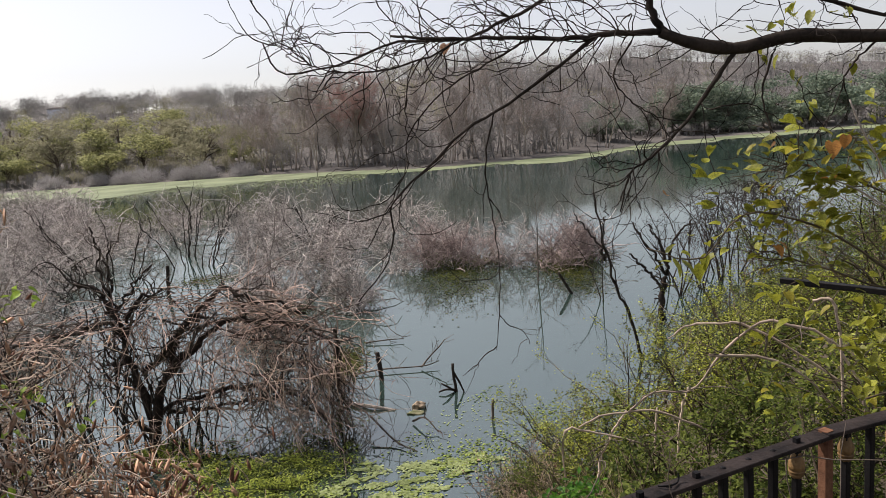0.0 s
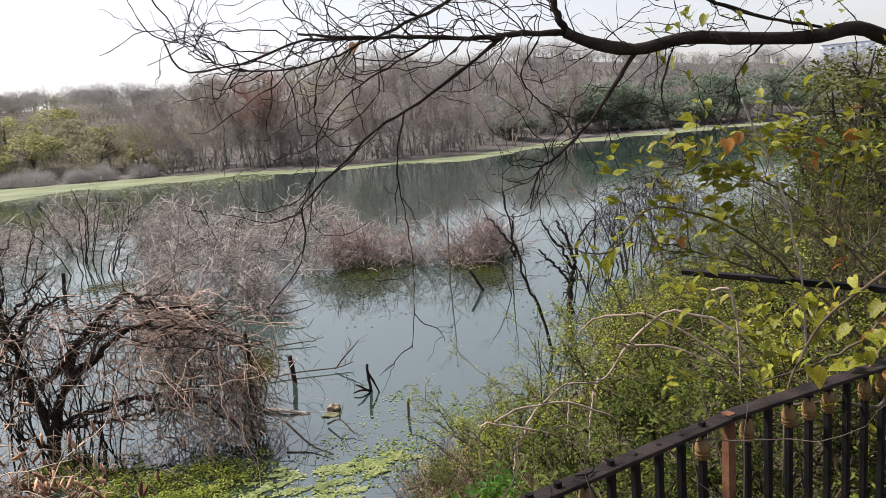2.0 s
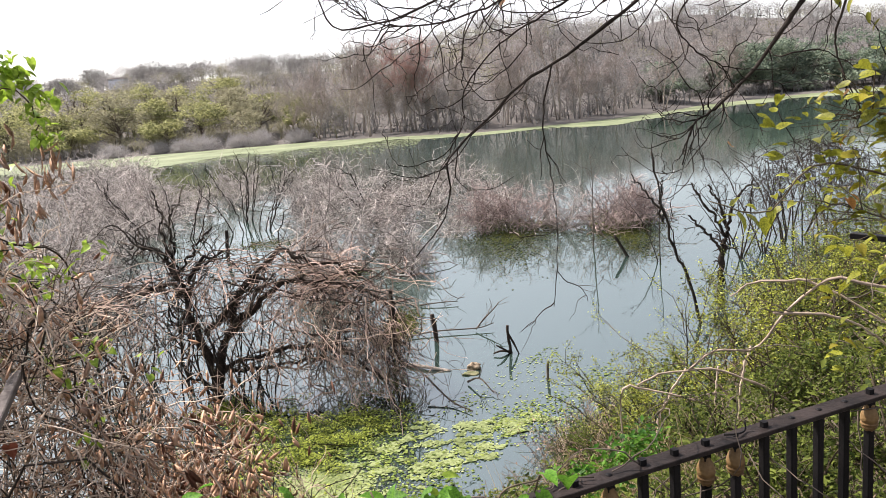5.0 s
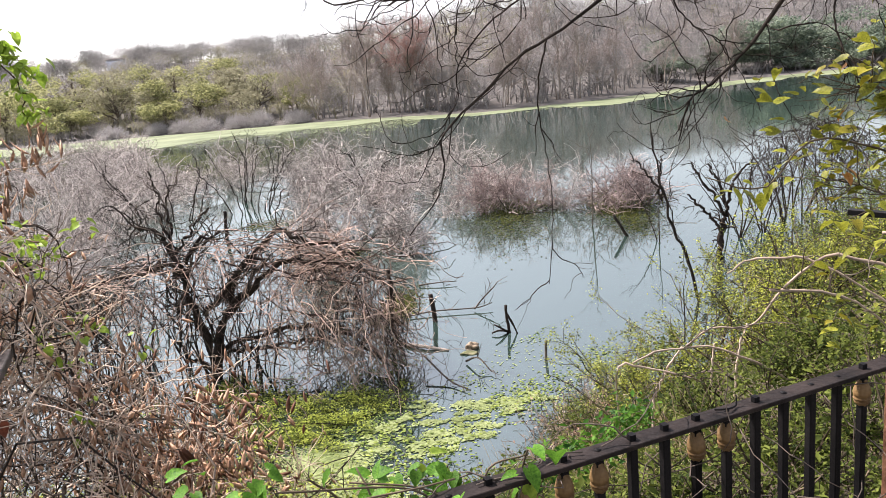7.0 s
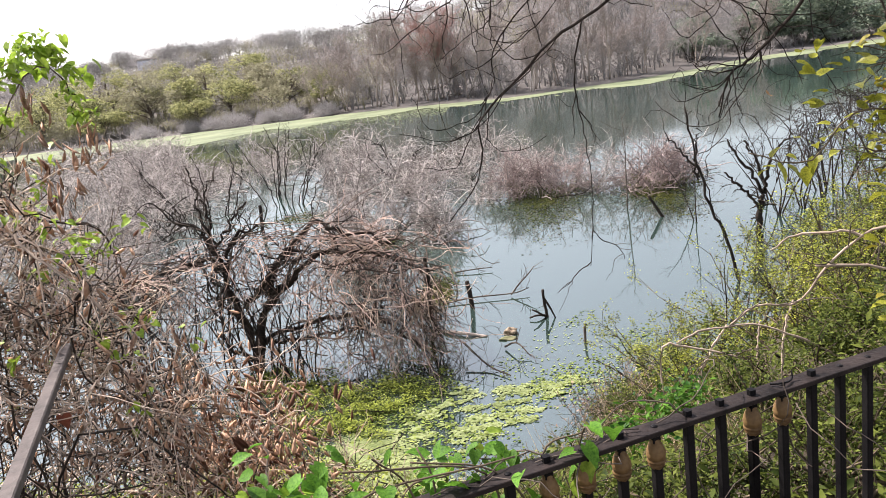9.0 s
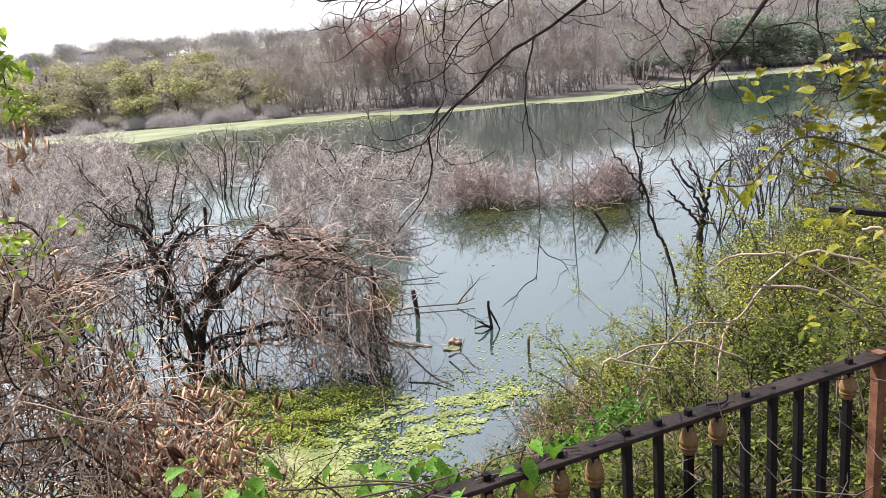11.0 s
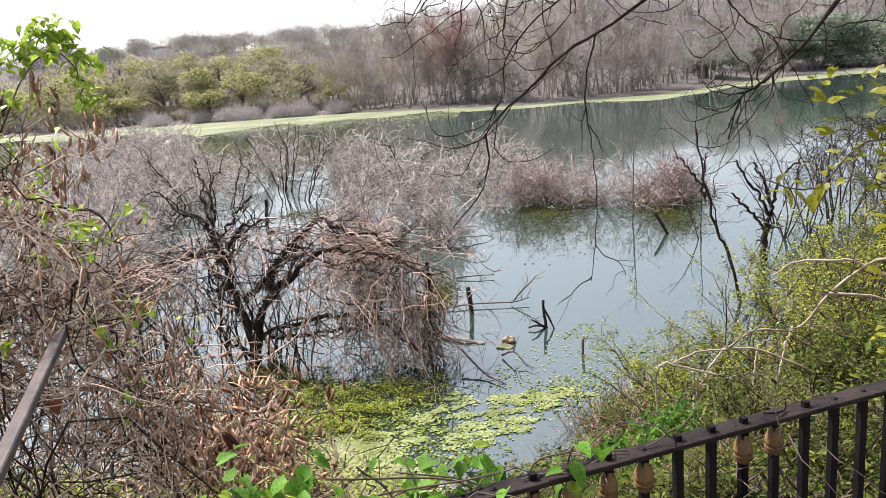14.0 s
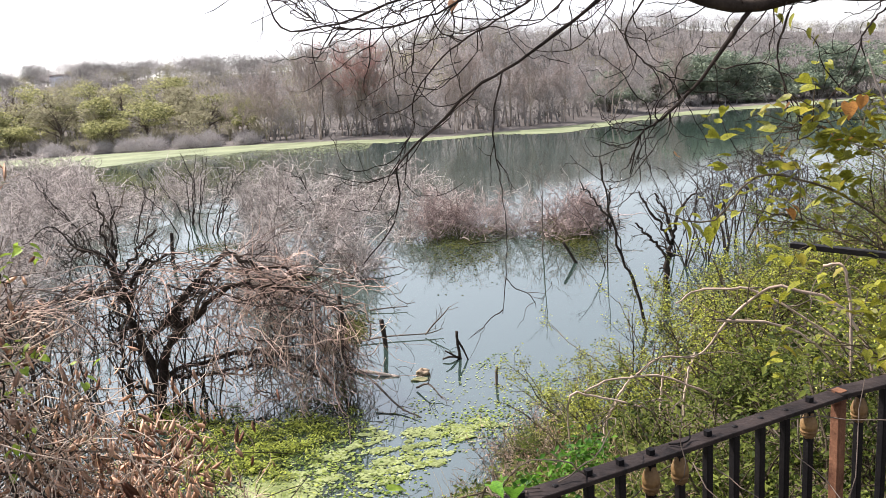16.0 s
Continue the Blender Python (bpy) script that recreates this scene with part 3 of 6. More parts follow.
def bare_tree(at, height, seed, bark, twig, label, group, spread=0.45, twigs=420, tufts=0):
    """A leafless tree: forked trunk, limbs and a fan of fine twigs."""
    rng = np.random.default_rng(seed)
    at = np.array([at[0], at[1], float(ground_height(at[0], at[1])) - 0.05])
    e = thing("bare_tree", at, label, "tree", group)
    g, c = Geo(), Geo()
    k = height / 6
    trunk = strands(rng, np.tile(at, (2, 1)) + [(0, 0, 0), (0.3, 0.2, 0)], rng.normal(0, 0.07, (2, 3)) + (0, 0, 1), height * np.array([0.8, 0.65]), 8, 0.08)
    tube(g, trunk, 0.062 * k, 0.022 * k, 6)
    s, d = sprouts(rng, trunk, 16, 0.3, 1.0, 0.7)
    limb = strands(rng, s, d + (0, 0, 0.30), height * rng.uniform(0.25, 0.5, 16), 6, 0.15)
    tube(g, limb, 0.034 * k, 0.012 * k, 4)
    part("trunk", g, bark, e)
    s, d = sprouts(rng, np.concatenate([limb[:, ::2], limb[:, ::2]]), twigs, 0.15, 1.0, spread * 2)
    t = strands(rng, s, d + (0, 0, 0.02), height * rng.uniform(0.08, 0.24, twigs), 2, 0.3)
    tube(c, t, 0.018 * k, 0.009 * k, 3)
    s, d = sprouts(rng, t, twigs * 2, 0.3, 1.0, 1.0)
    tube(c, strands(rng, s, d, height * 0.08, 1, 0.2), 0.010 * k, 0.006 * k, 3)
    if tufts:
        s, d = sprouts(rng, t, tufts, 0.3, 1.0, 1.0)
        scatter(c, SLIVER, s, aims(rng, d + (0, 0, 0.3)), rng.uniform(0.3, 0.9, tufts))
    part("crown", c, twig, e)
    return e


def build_far_trees():
    rng = np.random.default_rng(21)
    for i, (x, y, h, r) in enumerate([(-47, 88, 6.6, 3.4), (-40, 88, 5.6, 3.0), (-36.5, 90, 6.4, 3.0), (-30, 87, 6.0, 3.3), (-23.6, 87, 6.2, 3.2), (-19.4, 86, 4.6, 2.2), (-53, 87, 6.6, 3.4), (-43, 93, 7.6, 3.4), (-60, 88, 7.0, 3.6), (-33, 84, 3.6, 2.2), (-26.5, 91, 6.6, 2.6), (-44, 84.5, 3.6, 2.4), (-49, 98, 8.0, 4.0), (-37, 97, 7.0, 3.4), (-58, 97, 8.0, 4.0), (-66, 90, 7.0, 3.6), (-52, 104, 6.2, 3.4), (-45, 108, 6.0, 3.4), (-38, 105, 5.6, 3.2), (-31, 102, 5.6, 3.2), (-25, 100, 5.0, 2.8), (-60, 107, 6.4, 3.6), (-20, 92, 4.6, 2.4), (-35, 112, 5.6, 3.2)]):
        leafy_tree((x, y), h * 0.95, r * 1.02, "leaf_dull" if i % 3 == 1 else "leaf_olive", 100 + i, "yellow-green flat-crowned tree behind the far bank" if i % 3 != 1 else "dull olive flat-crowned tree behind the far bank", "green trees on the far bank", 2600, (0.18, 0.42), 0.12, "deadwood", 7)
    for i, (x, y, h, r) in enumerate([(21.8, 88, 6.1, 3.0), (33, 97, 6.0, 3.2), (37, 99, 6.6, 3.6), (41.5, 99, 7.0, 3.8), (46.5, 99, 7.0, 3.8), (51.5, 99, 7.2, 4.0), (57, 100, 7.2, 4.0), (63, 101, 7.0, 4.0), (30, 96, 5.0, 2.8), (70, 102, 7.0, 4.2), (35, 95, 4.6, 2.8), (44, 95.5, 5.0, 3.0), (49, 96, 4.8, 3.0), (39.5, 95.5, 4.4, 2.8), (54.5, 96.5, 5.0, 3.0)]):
        leafy_tree((x, y), h, r, "leaf_dark_hazed", 130 + i, "dark green dense tree by the lake", "dark green trees on the far bank", 4200, (0.20, 0.50), -0.08, "deadwood", 12)
    pale = bare_tree((-12.2, 79.5), 9.4, 150, "paletrunk", "bank_twig", "tall leafless pale-trunked tree on the far bank", "pale bare trees", twigs=150, tufts=700)
    red = bare_tree((-5.4, 77), 10.2, 151, "paletrunk", "redcrown", "tall leafless tree with reddish twigs on the far bank", "pale bare trees", spread=0.4, twigs=160, tufts=1100)
    bare = bare_tree((8.5, 74), 8.2, 152, "paletrunk", "bank_twig", "leafless grey tree on the far bank", "pale bare trees", twigs=150, tufts=700)
    third = bare_tree((14.2, 76), 5.8, 153, "paletrunk", "bank_twig", "leafless brown tree on the far bank", "pale bare trees", twigs=150, tufts=700)
    kinds = (pale, bare, third)
    stand = [(-15.5, 2.2, 0.7), (-9.6, 1.6, 0.86), (-7.8, 4.5, 0.9), (-2.6, 2.5, 0.8), (0.4, 3.5, 0.82), (3.2, 2.2, 0.85), (6.0, 4.0, 0.9), (10.6, 3.0, 0.85), (12.4, 5.0, 0.8), (-18.5, 3.0, 0.62), (-11.0, 6.5, 0.95), (-3.9, 7.0, 0.9)]
    for i in range(26):
        x, off, k = stand[i] if i < len(stand) else (rng.uniform(-16, 30) if i < 21 else rng.uniform(-60, 66), rng.uniform(2.0, 12.0), rng.uniform(0.55, 0.85))
        y = far_shore(x) + off
        ob = copy_thing(kinds[i % 3], pose(x, y, float(ground_height(x, y)) - 0.05, 0, 0, rng.uniform(0, 360)))
        ob.scale = Vector((1, 1, 1)) * k
    for i, (x, k) in enumerate(((-3.6, 0.6),)):
        ob = copy_thing(red, pose(x, 77.5 + i, float(ground_height(x, 77.5 + i)), 0, 0, rng.uniform(0, 360)))
        ob.scale = Vector((1, 1, 1)) * k


build_far_trees()


def grey_shrub(x, y, w, h, seed):
    rng = np.random.default_rng(seed)
    at = np.array([x, y, float(ground_height(x, y))])
    e = thing("shrub", at, "rounded pale grey leafless shrub on the far bank", "shrub", "grey shrubs on the far bank")
    g, c = Geo(), Geo()
    n = 60
    d = rng.normal(0, 0.8, (n, 3)) * (w / h, w / h, 0.4) + (0, 0, 0.7)
    st = strands(rng, at + rng.normal(0, 0.2, (n, 3)) * (1, 1, 0), d, h * rng.uniform(0.6, 0.95, n), 4, 0.12, (0, 0, -0.05))
    tube(g, st, 0.022, 0.008, 3)
    part("stem", g, "shrub_grey", e)
    m = 2000
    a = unit(rng.normal(0, 1, (m, 3)))
    a[:, 2] = np.abs(a[:, 2])
    lump = 1 + 0.18 * np.sin(a[:, 0] * 7 + seed) * np.sin(a[:, 1] * 6)
    p = at + a * (rng.uniform(0.15, 1, m) ** 0.5 * lump)[:, None] * (w * 1.05, w * 1.05, h * 0.85)
    scatter(c, SLIVER, p, aims(rng, a + rng.normal(0, 0.5, (m, 3))), rng.uniform(0.25, 0.6, m))
    part("twig_mass", c, "shrub_grey", e, kind="stuff")


for i, (x, y, w, h) in enumerate([(-27.8, 80.5, 1.8, 1.7), (-24.0, 80.2, 1.3, 1.4), (-21.6, 80, 1.5, 1.7), (-33, 81.5, 1.2, 1.2), (-38, 81.5, 1.6, 1.3), (-17.5, 79.5, 1.3, 1.4), (-30.3, 81, 1.2, 1.3)]):
    grey_shrub(x, y, w, h, 170 + i)


def build_far_houses():
    rng = np.random.default_rng(5)
    at = (-67.5, 152, float(ground_height(-67.5, 152)) - 1.2)
    hut = thing("hut", at, "small weathered hut among the trees on the ridge", "hut")
    x, y, z = at
    part("wall", box(Geo(), (x - 1.5, y, z + 1.5), (x + 1.5, y, z + 1.5), 2.5, 3.0), "plaster", hut, smooth=False)
    part("roof", box(Geo(), (x - 1.7, y, z + 3.1), (x + 1.7, y, z + 3.1), 3.0, 0.2), "greywood", hut, smooth=False)
    part("doorway", box(Geo(), (x - 0.2, y - 1.27, z + 1.9), (x + 0.8, y - 1.27, z + 1.9), 0.06, 1.2), "pane", hut, smooth=False)
    at = (260, 352, 0)
    tower = thing("apartment_building", at, "pale grey apartment block far beyond the ridge", "building")
    x, y, z = at
    part("wall", box(Geo(), (x - 12, y, 12.5), (x + 12, y, 12.5), 12, 25), "plaster", tower, smooth=False)
    part("roof", box(Geo(), (x - 12.0, y, 25.2), (x + 12.0, y, 25.2), 12.1, 0.4), "plaster", tower, smooth=False)
    w0 = Geo()
    box(w0, (x - 0.9, y - 6.05, 0), (x + 0.9, y - 6.05, 0), 0.2, 1.5)
    first = part("window", w0, "pane", tower, smooth=False)
    for row in range(4):
        for col in range(7):
            w = first if row == col == 0 else first.copy()
            if w is not first:
                scene.collection.objects.link(w)
            w.location = (-9.6 + col * 3.2, 0, 14.0 + row * 3.0)
    tower.rotation_euler[2] = -0.63


build_far_houses()


# ---- flooded thickets in the lake ----
def thicket(at, height, width, seed, mat, label, group, stems=22, twigs=700, fine=0.005, leafy=0):
    """A leafless shrub standing in the water: stems forking from its foot into a rounded tangle of crossing twigs."""
    rng = np.random.default_rng(seed)
    at = np.array([at[0], at[1], -0.15])
    e = thing("flooded_shrub", at, label, "shrub", group)
    g, c = Geo(), Geo()

    def inside(lines, slack):
        q = (lines - at) / (width * 1.25, width * 1.25, height)
        return lines[((q ** 2).sum(-1) < slack * rng.uniform(0.7, 1.15, len(lines))[:, None] ** 2).all(1)]

    d = rng.normal(0, 0.55, (stems, 3)) * (width / height * 1.3, width / height * 1.3, 0.2) + (0, 0, 0.7)
    foot = at + rng.normal(0, 0.20 * width, (stems, 3)) * (1, 1, 0)
    st = strands(rng, foot, d, height * rng.uniform(0.6, 1.1, stems), 7, 0.20, (0, 0, -0.04), 0.12)
    tube(g, st, rng.uniform(0.009, 0.020, stems) * (1 + at[1] * 0.012), 0.006, 4)
    s, dd = sprouts(rng, st, stems * 7, 0.2, 1.0, 1.0)
    arm = inside(strands(rng, s, dd, height * rng.uniform(0.25, 0.6, len(s)), 4, 0.34, (0, 0, -0.05), 0.25), 1.25)
    tube(g, arm, fine * 1.5, fine * 0.8, 3)
    part("stem", g, "redtwig" if mat == "redtwig" else "greywood", e)
    s, dd = sprouts(rng, arm, twigs, 0.1, 1.0, 1.5)
    t = inside(strands(rng, s, dd, height * rng.uniform(0.10, 0.34, twigs), 3, 0.36, (0, 0, -0.04), 0.3), 1.2)
    tube(c, t, fine * 0.95, fine * 0.55, 3)
    s, dd = sprouts(rng, t, int(twigs * 0.9), 0.2, 1.0, 1.2)
    scatter(c, SLIVER, s, aims(rng, dd), height * rng.uniform(0.06, 0.16, len(s)))
    part("twig_mass", c, mat, e, kind="stuff")
    if leafy:
        f = Geo()
        p = at + np.c_[rng.normal(0, width * 0.45, (leafy, 2)), np.abs(rng.normal(0, 0.14, leafy)) + 0.16]
        scatter(f, LEAF, p, turns(rng, leafy, 0.9), rng.uniform(0.03, 0.08, leafy))
        part("foliage", f, "leaf_moss", e, "green leaves close over the water", kind="stuff")
    return e


def build_thickets():
    red = "rounded red-brown leafless shrub standing in the lake"
    for i, (x, y, h, w) in enumerate([(0.45, 19.4, 1.75, 1.0), (1.35, 19.2, 1.7, 1.0), (3.2, 18.4, 1.65, 0.9), (4.05, 18.8, 1.55, 0.8)]):
        thicket((x, y), h, w, 200 + i, "redtwig", red, "red shrubs in the lake", 26, 620, 0.0052, 700)
    grey = "grey-brown leafless shrub standing in the lake"
    spots = [(-3.3, 17.0, 2.5, 1.2), (-2.3, 18.2, 2.2, 0.9), (-4.4, 20.6, 2.0, 0.9), (-2.1, 21.5, 1.9, 1.1), (-9.9, 23.0, 2.0, 1.3), (-5.0, 27.5, 2.0, 1.3),
             (-11.6, 25.0, 2.3, 1.6), (-13.8, 25.5, 2.2, 1.6), (-6.4, 28.5, 2.1, 1.7), (-9.2, 29.0, 2.1, 1.8), (-12.2, 29.5, 2.1, 1.8), (-15.2, 29.0, 2.1, 1.9), (-3.8, 26.5, 2.0, 1.5), (-17.5, 31.0, 2.1, 2.0),
             (-8.3, 15.5, 2.2, 1.2), (-9.9, 17.0, 2.3, 1.4), (-8.0, 13.2, 2.0, 1.0), (-11.6, 15.0, 2.3, 1.4), (-12.6, 19.5, 2.3, 1.6), (-10.2, 20.2, 2.1, 1.4), (-14.8, 22.0, 2.2, 1.8), (-3.0, 14.2, 1.7, 0.6), (-1.5, 15.3, 1.5, 0.6), (-1.2, 24.5, 1.7, 1.2), (-0.6, 28.0, 1.8, 1.5), (-5.6, 33.0, 2.0, 2.0), (-10.5, 34.0, 2.2, 2.2), (-15.5, 35.0, 2.2, 2.2), (-20.0, 34.0, 2.2, 2.2), (0.4, 22.8, 1.3, 0.9)]
    for i, (x, y, h, w) in enumerate([(-0.5, 19.2, 1.3, 0.8), (2.3, 18.9, 1.5, 0.9), (0.9, 20.4, 1.9, 1.3), (3.7, 19.8, 1.8, 1.2)]):
        thicket((x, y), h, w, 210 + i, "greywood", "thin grey leafless shrub standing in the lake", "grey shrubs in the lake", 14, 240, 0.0046)
    rng = np.random.default_rng(260)
    spots += [(x, y, 2.2, 2.4) for x, y in zip(rng.uniform(-0.62, -0.36, 14) * np.linspace(27, 52, 14), np.linspace(27, 52, 14))]
    for i, (x, y, h, w) in enumerate(spots):
        thicket((x, y), h, w, 220 + i, "greywood", grey, "grey shrubs in the lake", 20, 540 if y < 23 else 360 if y < 32 else 230, 0.0056 if y < 23 else 0.0002 * y + 0.002, 60)


build_thickets()


def upright_tree(at, height, seed, label, stems, lean=(0, 0), mat="bark", r=0.04, twigs=30, wander=0.10, spread=0.25):
    """A dead slender tree rising from the water in a few dark stems with snapped side branches."""
    rng = np.random.default_rng(seed)
    at = np.array([at[0], at[1], -0.15])
    e = thing("dead_tree", at, label, "tree", "dead trees in the lake")
    g, c = Geo(), Geo()
    st = strands(rng, np.tile(at, (stems, 1)), rng.normal(0, spread, (stems, 3)) + (lean[0], lean[1], 1), height * rng.uniform(0.7, 1.05, stems), 9, wander)
    tube(g, st, r, r * 0.3, 6, 0.06, rng)
    part("trunk", g, mat, e)
    s, d = sprouts(rng, st, twigs, 0.25, 1.0, 0.8)
    t = strands(rng, s, d + (0, 0, 0.3), height * rng.uniform(0.08, 0.35, twigs), 6, 0.2)
    for one in t:
        part("branch", tube(Geo(), one, r * 0.35, r * 0.12, 5), mat, e)
    s, d = sprouts(rng, t, twigs * 3, 0.2, 1.0, 0.9)
    tube(c, strands(rng, s, d, height * 0.12, 4, 0.25), r * 0.12, r * 0.06, 3)
    part("twig_mass", c, mat, e, kind="stuff")
    return e


def limbed_tree(name, at, lines, seed, label, twigs=30, reach=0.4, mat="bark"):
    """A dead tree whose main stems run along given lines, with short crooked side twigs."""
    rng = np.random.default_rng(seed)
    e = thing(name, at, label, "tree", "dead trees in the lake")
    c = Geo()
    for line, r0, r1 in lines:
        p = spline(line, 20)
        p[1:-1] += rng.normal(0, 0.018, (18, 3))
        part("stem", tube(Geo(), p, r0, r1, 7, 0.10, rng), mat, e)
        s, d = sprouts(rng, p, twigs, 0.15, 1.0, 1.0)
        t = strands(rng, s, d + (0, 0, 0.15), reach * rng.uniform(0.3, 1.0, twigs), 6, 0.28)
        tube(c, t, r1 * 0.5, r1 * 0.22, 4)
        s, d = sprouts(rng, t, twigs * 2, 0.2, 1.0, 1.0)
        tube(c, strands(rng, s, d, reach * 0.35, 4, 0.3), r1 * 0.25, r1 * 0.15, 3)
    part("twig_mass", c, mat, e, kind="stuff")
    return e


def build_dead_trees():
    dark = "dark leafless dead tree standing in the lake"
    rng = np.random.default_rng(299)
    for k, (x, y, h) in enumerate(((-7.7, 24.6, 2.1), (-6.7, 22.4, 1.9), (-8.9, 22.0, 2.0))):
        fan = []
        for i in range(7):
            a = rng.uniform(-1, 1)
            b = a + rng.normal(0, 0.35)
            fan.append(([(x + a * 0.9, y, -0.2), (x + a * 1.2 + b * 0.2, y, h * 0.35), (x + a * 1.2 + b * 0.6, y, h * 0.65), (x + a * 1.2 + b * 0.7 + rng.normal(0, 0.2), y, h * rng.uniform(0.75, 1.1))], 0.018, 0.008))
        limbed_tree("dead_shrub", (x, y, -0.15), fan, 330 + k, "dark fan-shaped leafless shrub standing in the lake", 10, 0.7)
    upright_tree((-5.2, 11.6), 1.6, 301, dark, 2, twigs=24, r=0.016)
    upright_tree((-7.4, 16.4), 2.0, 303, dark, 3, twigs=30, r=0.016, spread=0.4)
    upright_tree((-6.0, 14.2), 1.8, 320, dark, 3, twigs=30, r=0.016, spread=0.5)
    upright_tree((-2.7, 21.6), 1.9, 321, dark, 3, twigs=30, r=0.034, spread=0.3)
    limbed_tree("dead_tree", (3.2, 10.6, -0.4), [
        ([(3.2, 10.6, -0.4), (3.06, 10.6, 0.15), (2.93, 10.6, 0.65), (2.76, 10.6, 1.04), (2.63, 10.6, 1.57), (2.54, 10.6, 2.04), (2.47, 10.6, 2.51)], 0.028, 0.011),
        ([(2.62, 10.6, 1.55), (2.39, 10.62, 1.91), (2.2, 10.65, 2.2)], 0.018, 0.008),
        ([(2.60, 10.6, 1.50), (2.58, 10.55, 1.95), (2.62, 10.5, 2.3)], 0.016, 0.008),
        ([(2.80, 10.6, 0.95), (2.72, 10.6, 1.4), (2.76, 10.58, 1.85)], 0.010, 0.006)], 305, "slender leaning dead tree with snapped side twigs", 7, 0.45)
    limbed_tree("dead_tree", (4.04, 12.64, -0.15), [
        ([(4.02, 12.64, -0.3), (4.07, 12.64, 0.52), (4.14, 12.64, 0.85)], 0.055, 0.036),
        ([(4.07, 12.64, 0.5), (3.78, 12.6, 0.92), (3.5, 12.6, 1.2)], 0.030, 0.014),
        ([(4.14, 12.64, 0.85), (4.2, 12.6, 1.16), (4.36, 12.6, 1.49), (4.58, 12.6, 1.71)], 0.032, 0.012),
        ([(4.12, 12.64, 0.8), (3.91, 12.66, 1.2), (3.7, 12.66, 1.5), (3.6, 12.66, 1.72)], 0.028, 0.014),
        ([(4.12, 12.64, 0.99), (4.03, 12.7, 1.37), (3.86, 12.7, 1.66)], 0.026, 0.014)], 306, "forked dead tree with snapped limbs in the lake", 7, 0.4)
    upright_tree((3.5, 14.5), 1.7, 307, dark, 2, twigs=12, r=0.013)
    for k, (x, y, h) in enumerate(((4.9, 14.2, 2.0), (5.5, 14.6, 2.2), (6.1, 15.2, 2.3), (6.7, 15.8, 2.3), (5.2, 15.6, 1.9))):
        upright_tree((x, y), h, 308 + k, dark, 4, twigs=26, r=0.016, wander=0.12)
    upright_tree((2.5, 16.4), 2.4, 314, "thin leaning dead stem in the lake", 1, (0.12, 0), twigs=8, r=0.018, wander=0.05, spread=0.1, mat="deadwood")


build_dead_trees()


def vine_tangle(at, roof, seed, label, strings, mat="vine", bottom=(0.0, 0.5), r=0.0045, drop=0.0):
    """A mass of dry vines hanging like a curtain from a roof of branches. roof: rows of x, z; hung over a depth in y."""
    rng = np.random.default_rng(seed)
    g = Geo()
    xs, zs = [p[0] for p in roof], [p[1] for p in roof]
    x = rng.uniform(xs[0], xs[-1], strings)
    y = at[1] + 0.15 + rng.normal(0, 0.42, strings)
    z = np.interp(x, xs, zs) - 0.05 - np.abs(rng.normal(0, 0.15, strings)) - drop * rng.uniform(0, 1, strings) ** 2
    L = 1.5 * (z - rng.uniform(bottom[0], bottom[1], strings)).clip(0.25)
    st = strands(rng, np.c_[x, y, z], rng.normal(0, 0.8, (strings, 3)) * (1, 1, 0.6) + (0, 0, -0.6), L, 14, 0.42, (0, 0, -0.16), 0.12)
    tube(g, st, r, r * 0.6, 3)
    return g, st, rng


